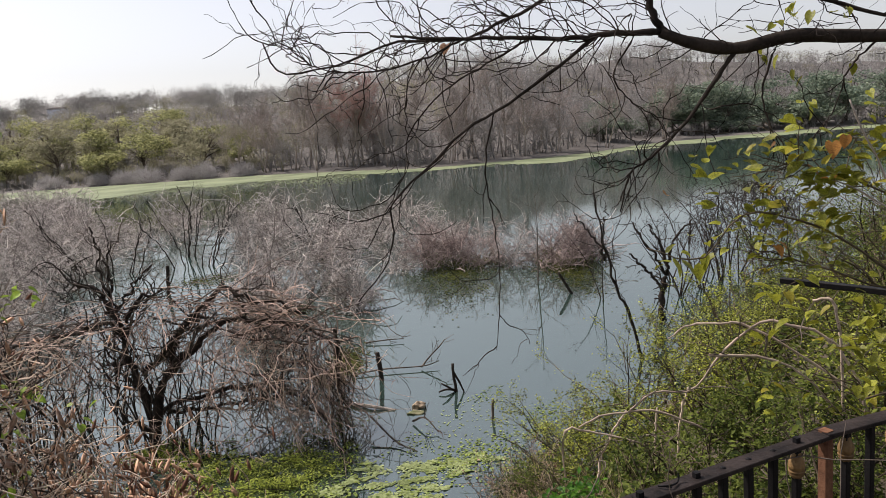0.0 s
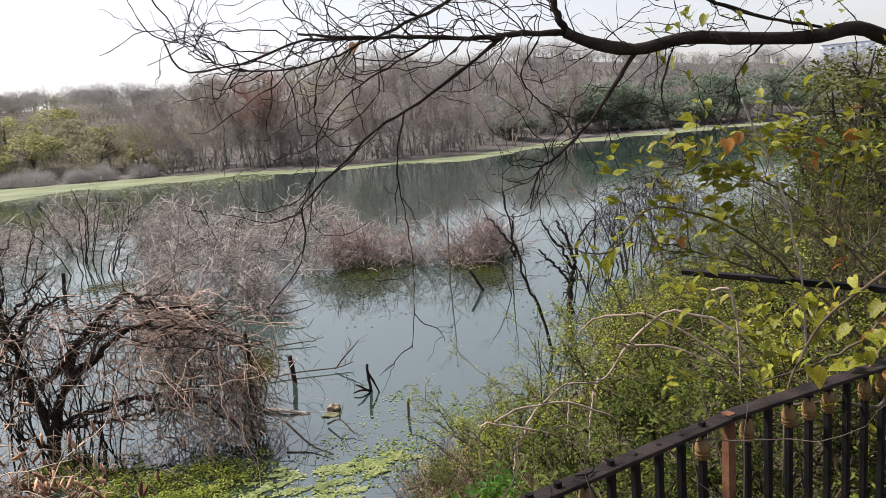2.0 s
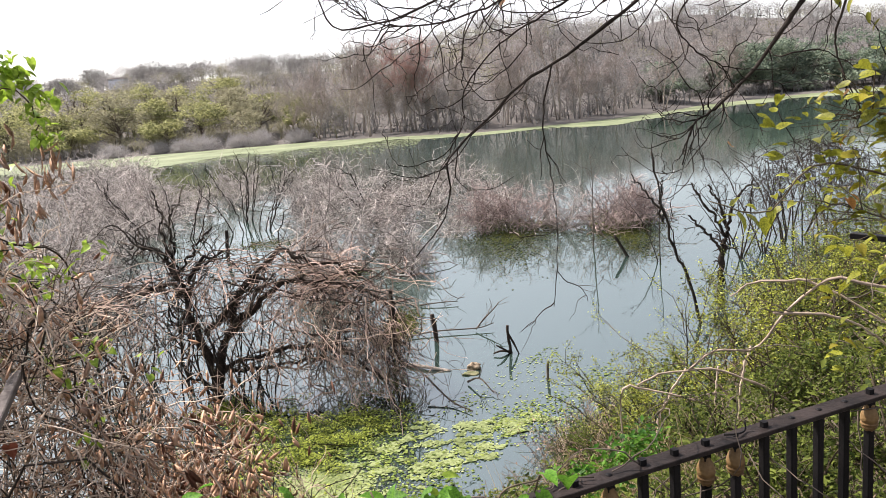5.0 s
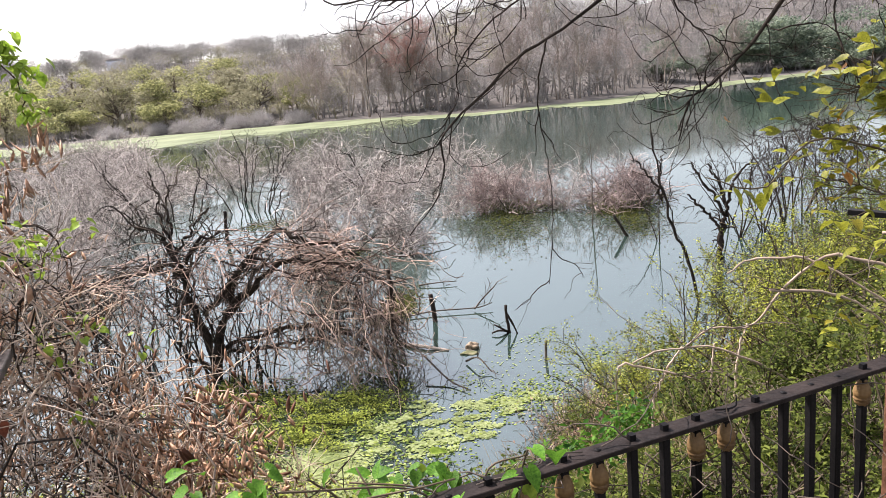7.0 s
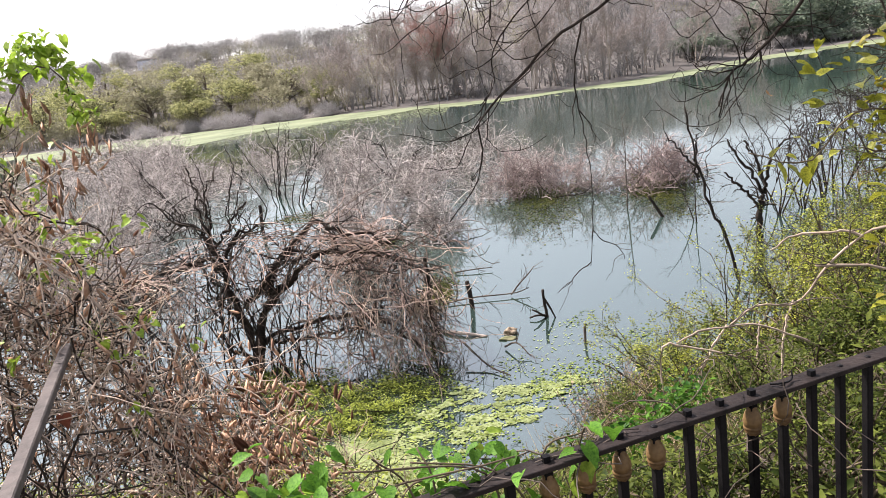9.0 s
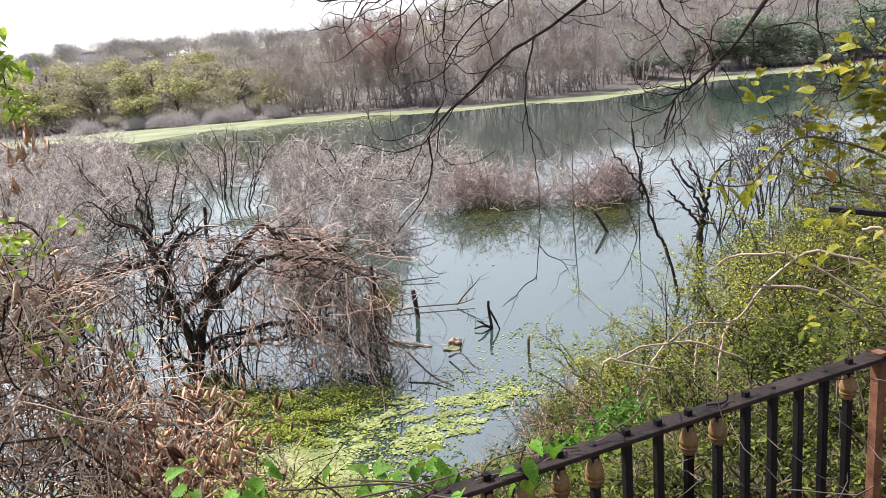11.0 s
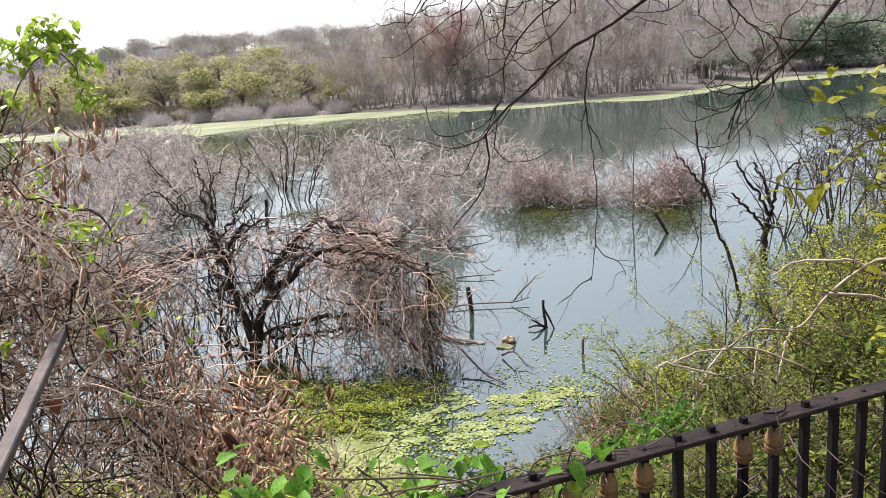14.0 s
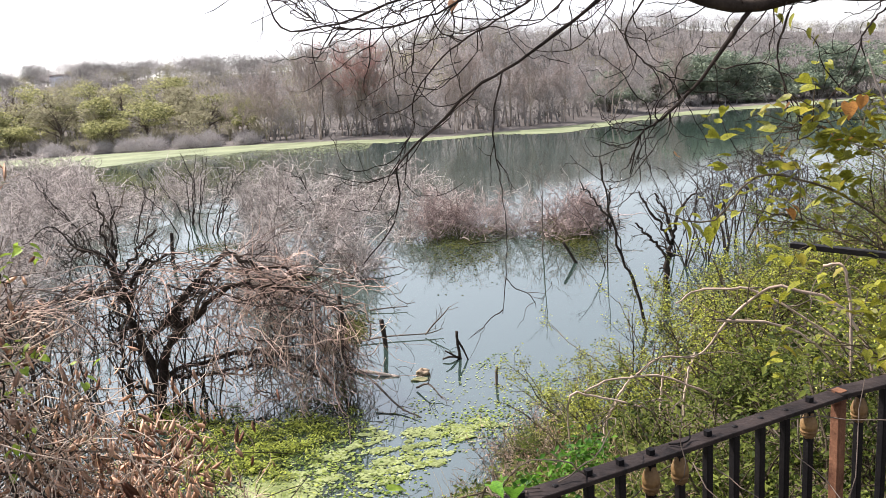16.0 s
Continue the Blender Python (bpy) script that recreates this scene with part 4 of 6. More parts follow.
def build_vine_tree():
    at = (-3.4, 9.05, -0.1)
    e = thing("vine_hung_tree", at, "dark dead tree in the water smothered in dry hanging vines", "tree")
    rng = np.random.default_rng(41)
    g = Geo()
    y = 9.03
    tube(g, spline([(-3.47, y, -0.3), (-3.40, y, 0.1), (-3.34, y, 0.36), (-3.27, y, 0.66)], 10), 0.075, 0.060, 10, 0.08, rng)
    part("trunk", g, "bark", e)
    limbs = [
        ([(-3.27, y, 0.62), (-3.10, y, 0.88), (-2.84, y - 0.05, 1.11), (-2.62, y - 0.05, 1.34), (-2.31, y - 0.05, 1.46), (-1.99, y - 0.1, 1.45), (-1.59, y - 0.1, 1.34), (-1.19, y - 0.1, 1.14)], 0.062, 0.014),
        ([(-3.26, y, 0.62), (-3.12, y + 0.05, 1.0), (-3.03, y + 0.05, 1.28), (-2.81, y + 0.05, 1.48), (-2.63, y, 1.67), (-2.36, y, 1.79), (-2.16, y, 1.72), (-1.83, y, 1.61), (-1.43, y, 1.45)], 0.046, 0.014),
        ([(-3.42, y - 0.05, 0.85), (-3.08, y - 0.1, 1.21), (-2.85, y - 0.1, 1.44), (-2.55, y - 0.1, 1.52)], 0.040, 0.018),
        ([(-3.40, y, 0.22), (-3.53, y + 0.05, 0.78), (-3.62, y + 0.05, 1.13), (-3.60, y + 0.05, 1.38), (-3.48, y, 1.63), (-3.30, y, 1.80), (-3.09, y, 1.88)], 0.052, 0.014),
        ([(-3.60, y + 0.05, 1.35), (-3.86, y, 1.51), (-4.16, y - 0.1, 1.45), (-4.62, y - 0.1, 1.38), (-5.11, y - 0.1, 1.22)], 0.040, 0.014),
        ([(-3.61, y + 0.05, 1.32), (-3.70, y, 1.62), (-3.84, y, 1.84), (-4.01, y, 1.98), (-4.19, y, 2.0)], 0.036, 0.014),
        ([(-3.71, y, 1.64), (-3.80, y + 0.05, 2.06), (-3.82, y + 0.1, 2.38), (-3.88, y + 0.1, 2.67)], 0.024, 0.010),
        ([(-3.71, y, 1.64), (-3.72, y + 0.1, 1.94), (-3.72, y + 0.15, 2.3), (-3.59, y + 0.2, 2.56)], 0.022, 0.009),
        ([(-3.70, y, 1.62), (-3.47, y + 0.1, 1.91), (-3.23, y + 0.15, 2.16)], 0.022, 0.009),
        ([(-3.26, y, 0.38), (-2.72, y - 0.1, 0.58), (-2.27, y - 0.15, 0.64), (-1.91, y - 0.15, 0.60), (-1.64, y - 0.15, 0.49), (-1.26, y - 0.15, 0.15)], 0.034, 0.012),
        ([(-3.20, y, 0.34), (-2.61, y + 0.1, 0.36), (-2.17, y + 0.1, 0.38), (-1.83, y + 0.1, 0.46)], 0.026, 0.010),
        ([(-3.30, y + 0.1, 0.3), (-3.62, y + 0.2, 0.62), (-3.85, y + 0.2, 0.95), (-3.95, y + 0.2, 1.35)], 0.028, 0.010),
        ([(-3.45, y, 0.1), (-3.75, y - 0.1, 0.45), (-3.72, y - 0.1, 0.85), (-3.62, y - 0.1, 1.2)], 0.024, 0.012),
        ([(-1.10, y, 1.24), (-1.10, y, 0.77), (-1.12, y, 0.33), (-1.15, y, -0.2)], 0.026, 0.018),
    ]
    ends = []
    for line, r0, r1 in limbs:
        b = Geo()
        p = spline(line, 22)
        p[1:-1] += rng.normal(0, 0.024, (len(p) - 2, 3))
        tube(b, p, r0 * 0.9, r1, 8, 0.14, rng)
        part("limb", b, "bark", e)
        for _ in range(3):
            q = spline(np.asarray(line) + rng.normal(0, 0.09, (len(line), 3)) * np.linspace(0.3, 1, len(line))[:, None], 16)
            q[1:-1] += rng.normal(0, 0.02, (14, 3))
            part("branch", tube(Geo(), q, r0 * 0.24, r1 * 0.5, 6, 0.1, rng), "deadwood", e)
        ends.append(p)
    # crooked dark side branches all over the limbs
    db = Geo()
    s, d = sprouts(rng, np.stack(ends[:6] + ends[9:13]), 150, 0.15, 1.0, 1.1)
    t = strands(rng, s, d, rng.uniform(0.25, 0.8, 150), 8, 0.34, (0, 0, -0.02), 0.1)
    tube(db, t, 0.010, 0.004, 4, 0.1, rng)
    s, d = sprouts(rng, t, 420, 0.15, 1.0, 1.1)
    tube(db, strands(rng, s, d, rng.uniform(0.12, 0.4, 420), 5, 0.34), 0.005, 0.0025, 3)
    part("dark_twig_mass", db, "bark", e, "crooked dark side twigs", kind="stuff")
    roof = [(-5.2, 1.2), (-4.7, 1.4), (-4.2, 1.48), (-3.7, 1.5), (-3.2, 1.8), (-2.8, 1.62), (-2.36, 1.80), (-1.83, 1.66), (-1.4, 1.48), (-1.15, 1.30), (-0.98, 1.05)]
    c, st, r2 = vine_tangle((0, 9.0), roof, 42, "", 250, r=0.0042)
    lower = [(-2.45, 1.62), (-2.1, 1.62), (-1.8, 1.58), (-1.4, 1.46), (-1.15, 1.32), (-0.98, 1.15)]
    c2, st2, _ = vine_tangle((0, 8.8), lower, 43, "", 190, bottom=(-0.15, 0.4), r=0.0042, drop=1.0)
    part("vine_curtain", c, "vine", e, kind="stuff")
    part("vine_curtain", c2, "vine", e, kind="stuff")
    up = Geo()
    m = 70
    foot = np.c_[rng.uniform(-5.2, -2.6, m), 9.0 + rng.normal(0, 0.4, m), np.full(m, -0.1)]
    tube(up, strands(rng, foot, rng.normal(0, 0.12, (m, 3)) + (0, 0, 1), rng.uniform(0.7, 1.7, m), 9, 0.12), rng.uniform(0.006, 0.016, m), 0.005, 5)
    part("thin_stem_mass", up, "bark", e, "thin dark upright stems", kind="stuff")
    k = Geo()
    allst = np.concatenate([st, st2])
    s, d = sprouts(rng, allst, 700, 0.05, 0.95, 1.3)
    tube(k, strands(rng, s, d, rng.uniform(0.12, 0.4, 700), 5, 0.3, (0, 0, -0.05), 0.15), 0.0032, 0.002, 3)
    m = 90
    s = np.c_[rng.uniform(-2.5, -1.0, m), 8.85 + rng.normal(0, 0.3, m), rng.uniform(0.1, 1.6, m)]
    tube(k, strands(rng, s, rng.normal(0, 1, (m, 3)) * (1.6, 0.7, 0.8), rng.uniform(0.5, 1.3, m), 14, 0.22, (0, 0, -0.03), 0.2), rng.uniform(0.005, 0.011, m), 0.004, 4)
    lt = Geo()
    m = 150
    s = np.c_[rng.uniform(-2.1, -1.0, m), 8.65 + rng.normal(0, 0.15, m), rng.uniform(0.25, 1.2, m)]
    tube(lt, strands(rng, s, rng.normal(0, 0.45, (m, 3)) + (0.15, 0, -1), rng.uniform(0.4, 1.0, m), 8, 0.25, (0, 0, -0.05)), 0.006, 0.003, 3)
    part("pale_vine_mass", lt, "drytwig", e, "bleached vine ends trailing to the water", kind="stuff")
    m = 50
    s = np.c_[rng.uniform(-1.5, -0.95, m), 8.75 + rng.normal(0, 0.2, m), rng.uniform(0.3, 1.1, m)]
    tube(k, strands(rng, s, rng.normal(0, 0.4, (m, 3)) + (0.25, 0, -1), rng.uniform(0.4, 1.0, m), 8, 0.25), 0.007, 0.003, 3)
    mo = Geo()
    m = 380
    c = np.array([(-1.15, 8.7, 0.15), (-1.3, 8.7, 0.06), (-1.05, 8.75, 0.25), (-1.45, 8.7, 0.08), (-1.6, 8.7, 0.05), (-1.0, 8.75, 0.35)])[rng.integers(0, 6, m)]
    scatter(mo, LEAF, np.maximum(c + rng.normal(0, 0.10, (m, 3)), (-9, 0, 0.03)), turns(rng, m, 0.9), rng.uniform(0.03, 0.07, m))
    part("foliage", mo, "leaf_moss", e, "mossy green sprouts low in the vines", kind="stuff")
    n = 170
    x = rng.uniform(-5.2, -1.1, n)
    z = np.interp(x, [p[0] for p in roof], [p[1] for p in roof])
    tube(k, strands(rng, np.c_[x, 8.9 + rng.normal(0, 0.3, n), z + rng.normal(0, 0.05, n)], rng.normal(0, 1, (n, 3)) * (1.6, 0.8, 0.25), rng.uniform(0.4, 1.2, n), 7, 0.22, (0, 0, -0.07)), 0.006, 0.003, 3)
    part("twig_mass", k, "vine", e, kind="stuff")


build_vine_tree()


def build_dark_tangle():
    at = (7.0, 16.2, -0.1)
    e = thing("vine_hung_shrub", at, "blackish shrub at the lake edge draped in hanging vines", "shrub")
    g, st, rng = vine_tangle((0, 16.0), [(5.9, 0.9), (6.3, 1.5), (6.9, 2.05), (7.5, 1.95), (8.2, 1.5)], 61, "", 230, bottom=(0.0, 0.6), r=0.0065)
    part("vine_curtain", g, "bark", e, kind="stuff")
    t = Geo()
    tube(t, strands(rng, (7.0, 16.1, -0.2) + rng.normal(0, 0.5, (12, 3)) * (1, 0.5, 0), rng.normal(0, 0.22, (12, 3)) + (0, 0, 1), 2.2, 8, 0.14), 0.018, 0.008, 5)
    part("trunk", t, "bark", e)


build_dark_tangle()


# ---- stumps and floating wood ----
def build_stumps():
    rng = np.random.default_rng(71)

    def stump(at, h, r, lean, label, mat="deadwood"):
        at = np.array([at[0], at[1], 0.0])
        e = thing("stump", (at[0], at[1], -0.4), label, "stump", "dead stumps in the water")
        g = Geo()
        p = np.stack([at + (lean[0] * k, lean[1] * k, h * k) for k in np.linspace(-1.0, 1, 12)])
        p[:, :2] += rng.normal(0, 0.004, (12, 2))
        tube(g, p, r, r * 0.8, 9, 0.06, rng)
        part("stem", g, mat, e)
        return e

    stump((-0.70, 10.66), 0.41, 0.040, (-0.03, 0), "dark snapped post-like stump in the water", "bark")
    b = stump((0.34, 9.92), 0.39, 0.024, (-0.03, 0), "thin dark snapped stump with side spurs", "bark")
    for line in ([(0.33, 9.92, 0.02), (0.20, 9.88, 0.05), (0.10, 9.86, 0.03)], [(0.32, 9.92, 0.26), (0.38, 9.9, 0.15), (0.45, 9.86, -0.02)], [(0.33, 9.92, 0.0), (0.22, 9.85, 0.10), (0.14, 9.85, 0.15)]):
        s = Geo()
        tube(s, spline(line, 8), 0.018, 0.010, 6, 0.05, rng)
        part("spur", s, "bark", b)
    stump((0.72, 8.85), 0.24, 0.020, (0.02, 0), "short thin stump in the water")
    stump((3.0, 15.2), 0.45, 0.035, (-0.25, 0), "leaning snapped stump in the water", "bark")
    stump((-6.2, 18.5), 0.7, 0.05, (0.05, 0), "dark stump among the flooded shrubs", "bark")
    lg = Geo()
    tube(lg, spline([(-1.02, 9.66, 0.03), (-0.75, 9.5, 0.03), (-0.48, 9.40, 0.0)], 10), 0.026, 0.020, 8, 0.08, rng)
    lone("floating_log", lg, "paletrunk", "short grey log floating on the water", "log")

    def stone(at, size, mat, label):
        bm = bmesh.new()
        bmesh.ops.create_icosphere(bm, subdivisions=3, radius=1)
        for v in bm.verts:
            k = 1 + 0.25 * noise.noise(v.co * 6.0) + 0.5 * noise.noise(v.co * 2.2 + Vector((at[0], at[1], 0)))
            v.co = Vector((v.co.x * size[0] * k, v.co.y * size[1] * k, v.co.z * size[2] * k))
        me = bpy.data.meshes.new("stone")
        bm.to_mesh(me)
        bm.free()
        for p in me.polygons:
            p.use_smooth = True
        ob = new("stone", me)
        me.materials.append(M[mat])
        ob.location = at
        return tagged(ob, label, "stone", "stones in the water")

    stone((-0.17, 9.42, 0.02), (0.085, 0.055, 0.06), "tan", "brown knobbly stone breaking the water")
    stone((-0.21, 9.24, 0.0), (0.11, 0.07, 0.026), "moss", "low mossy stone at the water surface")
    # sunken boughs that break the surface
    for k, line in enumerate(([(-1.15, 10.9, 0.03), (-0.7, 11.0, 0.05), (-0.1, 11.0, 0.05), (0.15, 11.1, 0.08)], [(-0.12, 11.0, 0.03), (0.0, 11.1, 0.14), (0.18, 11.2, 0.28), (0.26, 11.25, 0.36)],
                              [(-1.05, 12.6, 0.03), (-0.7, 12.6, 0.05), (-0.4, 12.6, 0.05)], [(-0.25, 8.9, 0.03), (-0.1, 8.75, 0.12), (0.05, 8.5, 0.03)], [(-0.75, 8.75, 0.2), (-0.45, 8.3, 0.05), (-0.2, 8.0, 0.03)])):
        b = Geo()
        p = spline(line, 12)
        tube(b, p, 0.014, 0.007, 5, 0.06, rng)
        s, d = sprouts(rng, p, 5, 0.3, 1.0, 0.9)
        tube(b, strands(rng, s, d + (0, 0, 0.3), 0.22, 4, 0.2), 0.005, 0.003, 3)
        lone("sunken_branch", b, "deadwood", "grey branch lying half sunk in the water", "branch", group="sunken branches")


build_stumps()


def build_pads():
    """Floating water fern and weed near the bank, in drifts, thinning towards open water."""
    rng = np.random.default_rng(81)
    n = 60000
    x, y = rng.uniform(-4.6, 2.2, n), rng.uniform(5.2, 10.2, n)
    drift = np.sin(x * 2.1 + 0.7) * np.sin(y * 2.6 + x) + 0.5 * np.sin(x * 5.3 - y * 4.1)
    edge = np.interp(x, [-4.6, -3, -1.6, -0.9, 0.2, 0.9, 2.2], [7.6, 8.0, 8.5, 8.5, 8.6, 9.4, 9.4])
    keep = rng.uniform(0, 1, n) < np.clip((edge - y) / 3.4 - 0.05 + 0.6 * drift, 0, 1) * 0.5
    keep &= y < edge + 0.7
    p = np.c_[x, y, rng.uniform(0.004, 0.02, n)][keep]
    size = rng.uniform(0.006, 0.019, len(p))
    g = Geo()
    scatter(g, PAD, p, turns(rng, len(p), 0.12), size)
    # flat pale mats of merged pads, with open water between
    pale = Geo()
    mats = np.array([(-0.67, 7.79), (-0.36, 7.37), (-0.53, 7.02), (-0.18, 7.53), (0.12, 7.61), (-0.96, 7.43), (-1.04, 6.93), (-1.38, 6.88), (-0.7, 6.75), (-1.19, 7.28), (0.37, 7.7), (-0.3, 7.0)])
    m = 100
    sub = mats[rng.integers(0, len(mats), m)] + rng.normal(0, 0.16, (m, 2)) * (1.3, 0.8)
    reach = rng.uniform(0.02, 0.10, m)
    per = (reach * 800).astype(int) + 4
    c = np.repeat(np.arange(m), per)
    q = np.c_[sub[c] + rng.normal(0, 0.5, (len(c), 2)) * reach[c][:, None] * (1.5, 0.8), rng.uniform(0.004, 0.012, len(c))]
    scatter(pale, PAD, q, turns(rng, len(c), 0.07), rng.uniform(0.007, 0.021, len(c)))
    m = 420
    q = np.c_[rng.uniform(-0.3, 1.2, m), rng.uniform(7.6, 9.7, m), np.full(m, 0.006)]
    q = q[q[:, 0] > (q[:, 1] - 8.6) * 0.5 - 0.2]
    scatter(pale, PAD, q, turns(rng, len(q), 0.05), rng.uniform(0.006, 0.015, len(q)))
    lone("weed_mats", pale, "pad_pale", "pale yellow-green mats of floating water weed", "water weed", "stuff")
    m = 7000
    fc = np.array([(-1.56, 6.26), (-1.28, 6.12), (-1.79, 6.61), (-1.06, 5.9), (-1.45, 6.55), (-1.57, 5.98)])[rng.integers(0, 6, m)]
    a = Geo()
    scatter(a, PAD, np.c_[fc + rng.normal(0, 0.17, (m, 2)), rng.uniform(0.006, 0.012, m)], turns(rng, m, 0.06), rng.uniform(0.006, 0.02, m))
    lone("algae_film", a, "pad_pale", "pale green algae film along the near shore", "algae", "stuff")
    lone("floating_weed", g, "pad", "yellow-green floating water weed in drifts", "water weed", "stuff")
    # dark olive pads: red shrubs' reflections painted on the water, plus some weed
    o = Geo()
    q = 11000
    spots = np.array([(0.75, 17.2, 0.85, 2.4), (0.9, 18.4, 1.2, 1.0), (3.4, 16.9, 0.5, 2.0), (3.5, 17.9, 0.8, 0.9), (-5.6, 20.0, 1.1, 0.9), (-3.0, 15.6, 0.7, 0.6), (-1.3, 11.6, 0.3, 0.8)])
    c = spots[rng.integers(0, len(spots), q)]
    scatter(o, PAD, np.c_[c[:, :2] + rng.normal(0, 0.5, (q, 2)) * c[:, 2:], rng.uniform(0.004, 0.012, q)], turns(rng, q, 0.05), rng.uniform(0.008, 0.026, q))
    lone("olive_weed", o, "weed_and_reflection", "olive weed and painted shrub reflections round the flooded shrubs", "water weed", "stuff")
    # leafy water plants in lumps, bright on top, with dark gaps between
    f = Geo()
    leafy = np.array([(-3.25, 8.6), (-2.92, 8.3), (-2.44, 8.04), (-2.03, 7.95), (-1.65, 8.01), (-1.3, 7.9), (-2.05, 7.39), (-1.68, 7.38), (-2.1, 7.02), (-1.4, 7.5), (-2.44, 7.46), (-1.73, 6.95), (-1.9, 7.6), (-2.3, 7.2)])
    m = 150
    hub = leafy[rng.integers(0, len(leafy), m)] + rng.normal(0, 0.17, (m, 2))
    c = rng.integers(0, m, 15000)
    a = rng.normal(0, 0.05, (15000, 2))
    top = 0.10 * np.exp(-(a ** 2).sum(1) / 0.006) * rng.uniform(0.3, 1.0, 15000)
    p = np.c_[hub[c] + a * (1.4, 1.0), 0.006 + top]
    scatter(f, LEAF, p, turns(rng, len(p), 0.30), rng.uniform(0.022, 0.048, len(p)))
    lone("water_plants", f, "leaf_water", "low green water plants along the bank", "water plants", "stuff")


build_pads()


# ---- the green bushes on the bank ----
def green_bush(at, height, width, seed, leaves=7000, size=(0.013, 0.031), mat="leaf_lime"):
    rng = np.random.default_rng(seed)
    at = np.array([at[0], at[1], max(float(ground_height(at[0], at[1])), -0.2)])
    e = thing("green_bush", at, "airy yellow-green bush with tiny leaves on the bank", "bush", "green bushes on the bank")
    g, c = Geo(), Geo()
    n = 38
    d = rng.normal(0, 0.55, (n, 3)) * (width / height * 1.6, width / height * 1.6, 0.2) + (0, 0, 0.9)
    st = strands(rng, at + rng.normal(0, 0.22 * width, (n, 3)) * (1, 1, 0), d, height * rng.uniform(0.5, 1.0, n), 8, 0.14, (0, 0, -0.05))
    tube(g, st, 0.009, 0.0025, 4)
    s, d = sprouts(rng, st, 150, 0.3, 1.0, 0.8)
    t = strands(rng, s, d + (0, 0, 0.2), height * rng.uniform(0.12, 0.34, 150), 2, 0.26)
    tube(g, t, 0.0030, 0.0015, 3)
    part("stem", g, "bushstem", e)
    s, d = sprouts(rng, np.concatenate([t, t[:60]]), leaves, 0.55, 1.0, 1.0)
    s2, _ = sprouts(rng, st, leaves // 8, 0.45, 1.0, 1.0)
    s = np.concatenate([s[: leaves - len(s2)], s2]) + rng.normal(0, 0.026, s.shape)
    scatter(c, TINY, s, turns(rng, leaves, 0.7), rng.uniform(*size, leaves))
    part("foliage", c, mat, e, kind="stuff")
    return e


def build_bushes():
    spots = [(1.35, 7.6, 1.15, 0.7), (2.2, 7.0, 1.30, 0.8), (1.5, 6.2, 0.95, 0.7), (3.0, 7.4, 1.15, 0.9), (2.9, 6.2, 1.0, 0.9), (2.2, 5.4, 0.9, 0.8),
             (3.9, 6.9, 0.95, 1.0), (3.5, 5.2, 0.85, 0.9), (4.6, 8.4, 1.0, 1.0), (1.2, 5.4, 0.65, 0.6), (4.4, 5.6, 1.0, 1.0), (2.9, 4.3, 0.8, 0.8), (1.9, 4.3, 0.6, 0.6), (5.4, 9.8, 1.2, 1.1), (6.6, 8.4, 1.5, 1.2), (0.95, 6.6, 0.55, 0.5),
             (4.6, 6.8, 2.0, 1.1), (5.6, 7.8, 2.35, 1.3), (3.9, 5.2, 1.6, 0.9), (5.0, 5.4, 1.9, 1.0),
             (1.75, 2.95, 0.75, 0.5), (2.4, 3.1, 0.8, 0.6), (1.1, 2.7, 0.55, 0.45), (0.6, 2.6, 0.5, 0.4), (3.0, 3.4, 0.8, 0.6), (1.3, 3.5, 0.6, 0.5), (0.3, 3.0, 0.5, 0.45)]
    # taller, darker bushes along the water's edge
    for i, (x, y, h, w) in enumerate([(4.4, 9.5, 1.4, 0.9), (5.0, 9.9, 2.0, 1.0), (5.7, 10.3, 2.3, 1.1), (4.9, 8.9, 1.6, 0.9), (6.3, 10.0, 2.4, 1.1), (6.9, 10.8, 2.5, 1.2), (4.0, 8.8, 1.2, 0.8), (4.4, 7.8, 1.1, 0.8)]):
        green_bush((x, y), h, w, 430 + i, 6500, (0.018, 0.038), "leaf_lime" if i in (6, 7) else "leaf_deep_and_shade")
    # dark leaf colour stands in for shade on the low and right-hand bushes
    for i, (x, y, h, w) in enumerate(spots):
        green_bush((x, y), h, w, 400 + i, 7000 if i in (13, 14, 16, 17, 18, 19) else 9000 if i < 20 else 4500, mat="leaf_deep_and_shade" if i in (6, 9, 10, 12, 14, 15, 16, 17, 18, 19) or i > 19 else "leaf_lime")


build_bushes()


def dry_tuft(at, h, w, seed):
    """A withered clump: thin brown stems, with dead leaves low down."""
    rng = np.random.default_rng(seed)
    at = np.array([at[0], at[1], max(float(ground_height(at[0], at[1])), -0.1)])
    e = thing("dry_tuft", at, "withered brown twiggy clump at the foot of the bush", "clump", "withered clumps on the bank")
    n = 90
    st = strands(rng, at + rng.normal(0, 0.4 * w, (n, 3)) * (1, 1, 0), rng.normal(0, 0.4, (n, 3)) + (0, 0, 1), h * rng.uniform(0.5, 1.0, n), 6, 0.2, (0, 0, -0.04))
    part("stem", tube(Geo(), st, 0.004, 0.0016, 3), "drytwig", e)
    s, d = sprouts(rng, st, 500, 0.2, 1.0, 1.0)
    c = tube(Geo(), strands(rng, s, d, h * rng.uniform(0.08, 0.25, 500), 3, 0.35), 0.0024, 0.0012, 3)
    part("twig_mass", c, "drytwig", e, kind="stuff")
    s, d = sprouts(rng, st, 260, 0.1, 0.9, 1.0)
    part("dead_leaf_mass", scatter(Geo(), LEAF, s, turns(rng, 260, 0.8), rng.uniform(0.02, 0.045, 260)), "pod", e, kind="stuff")
    return e


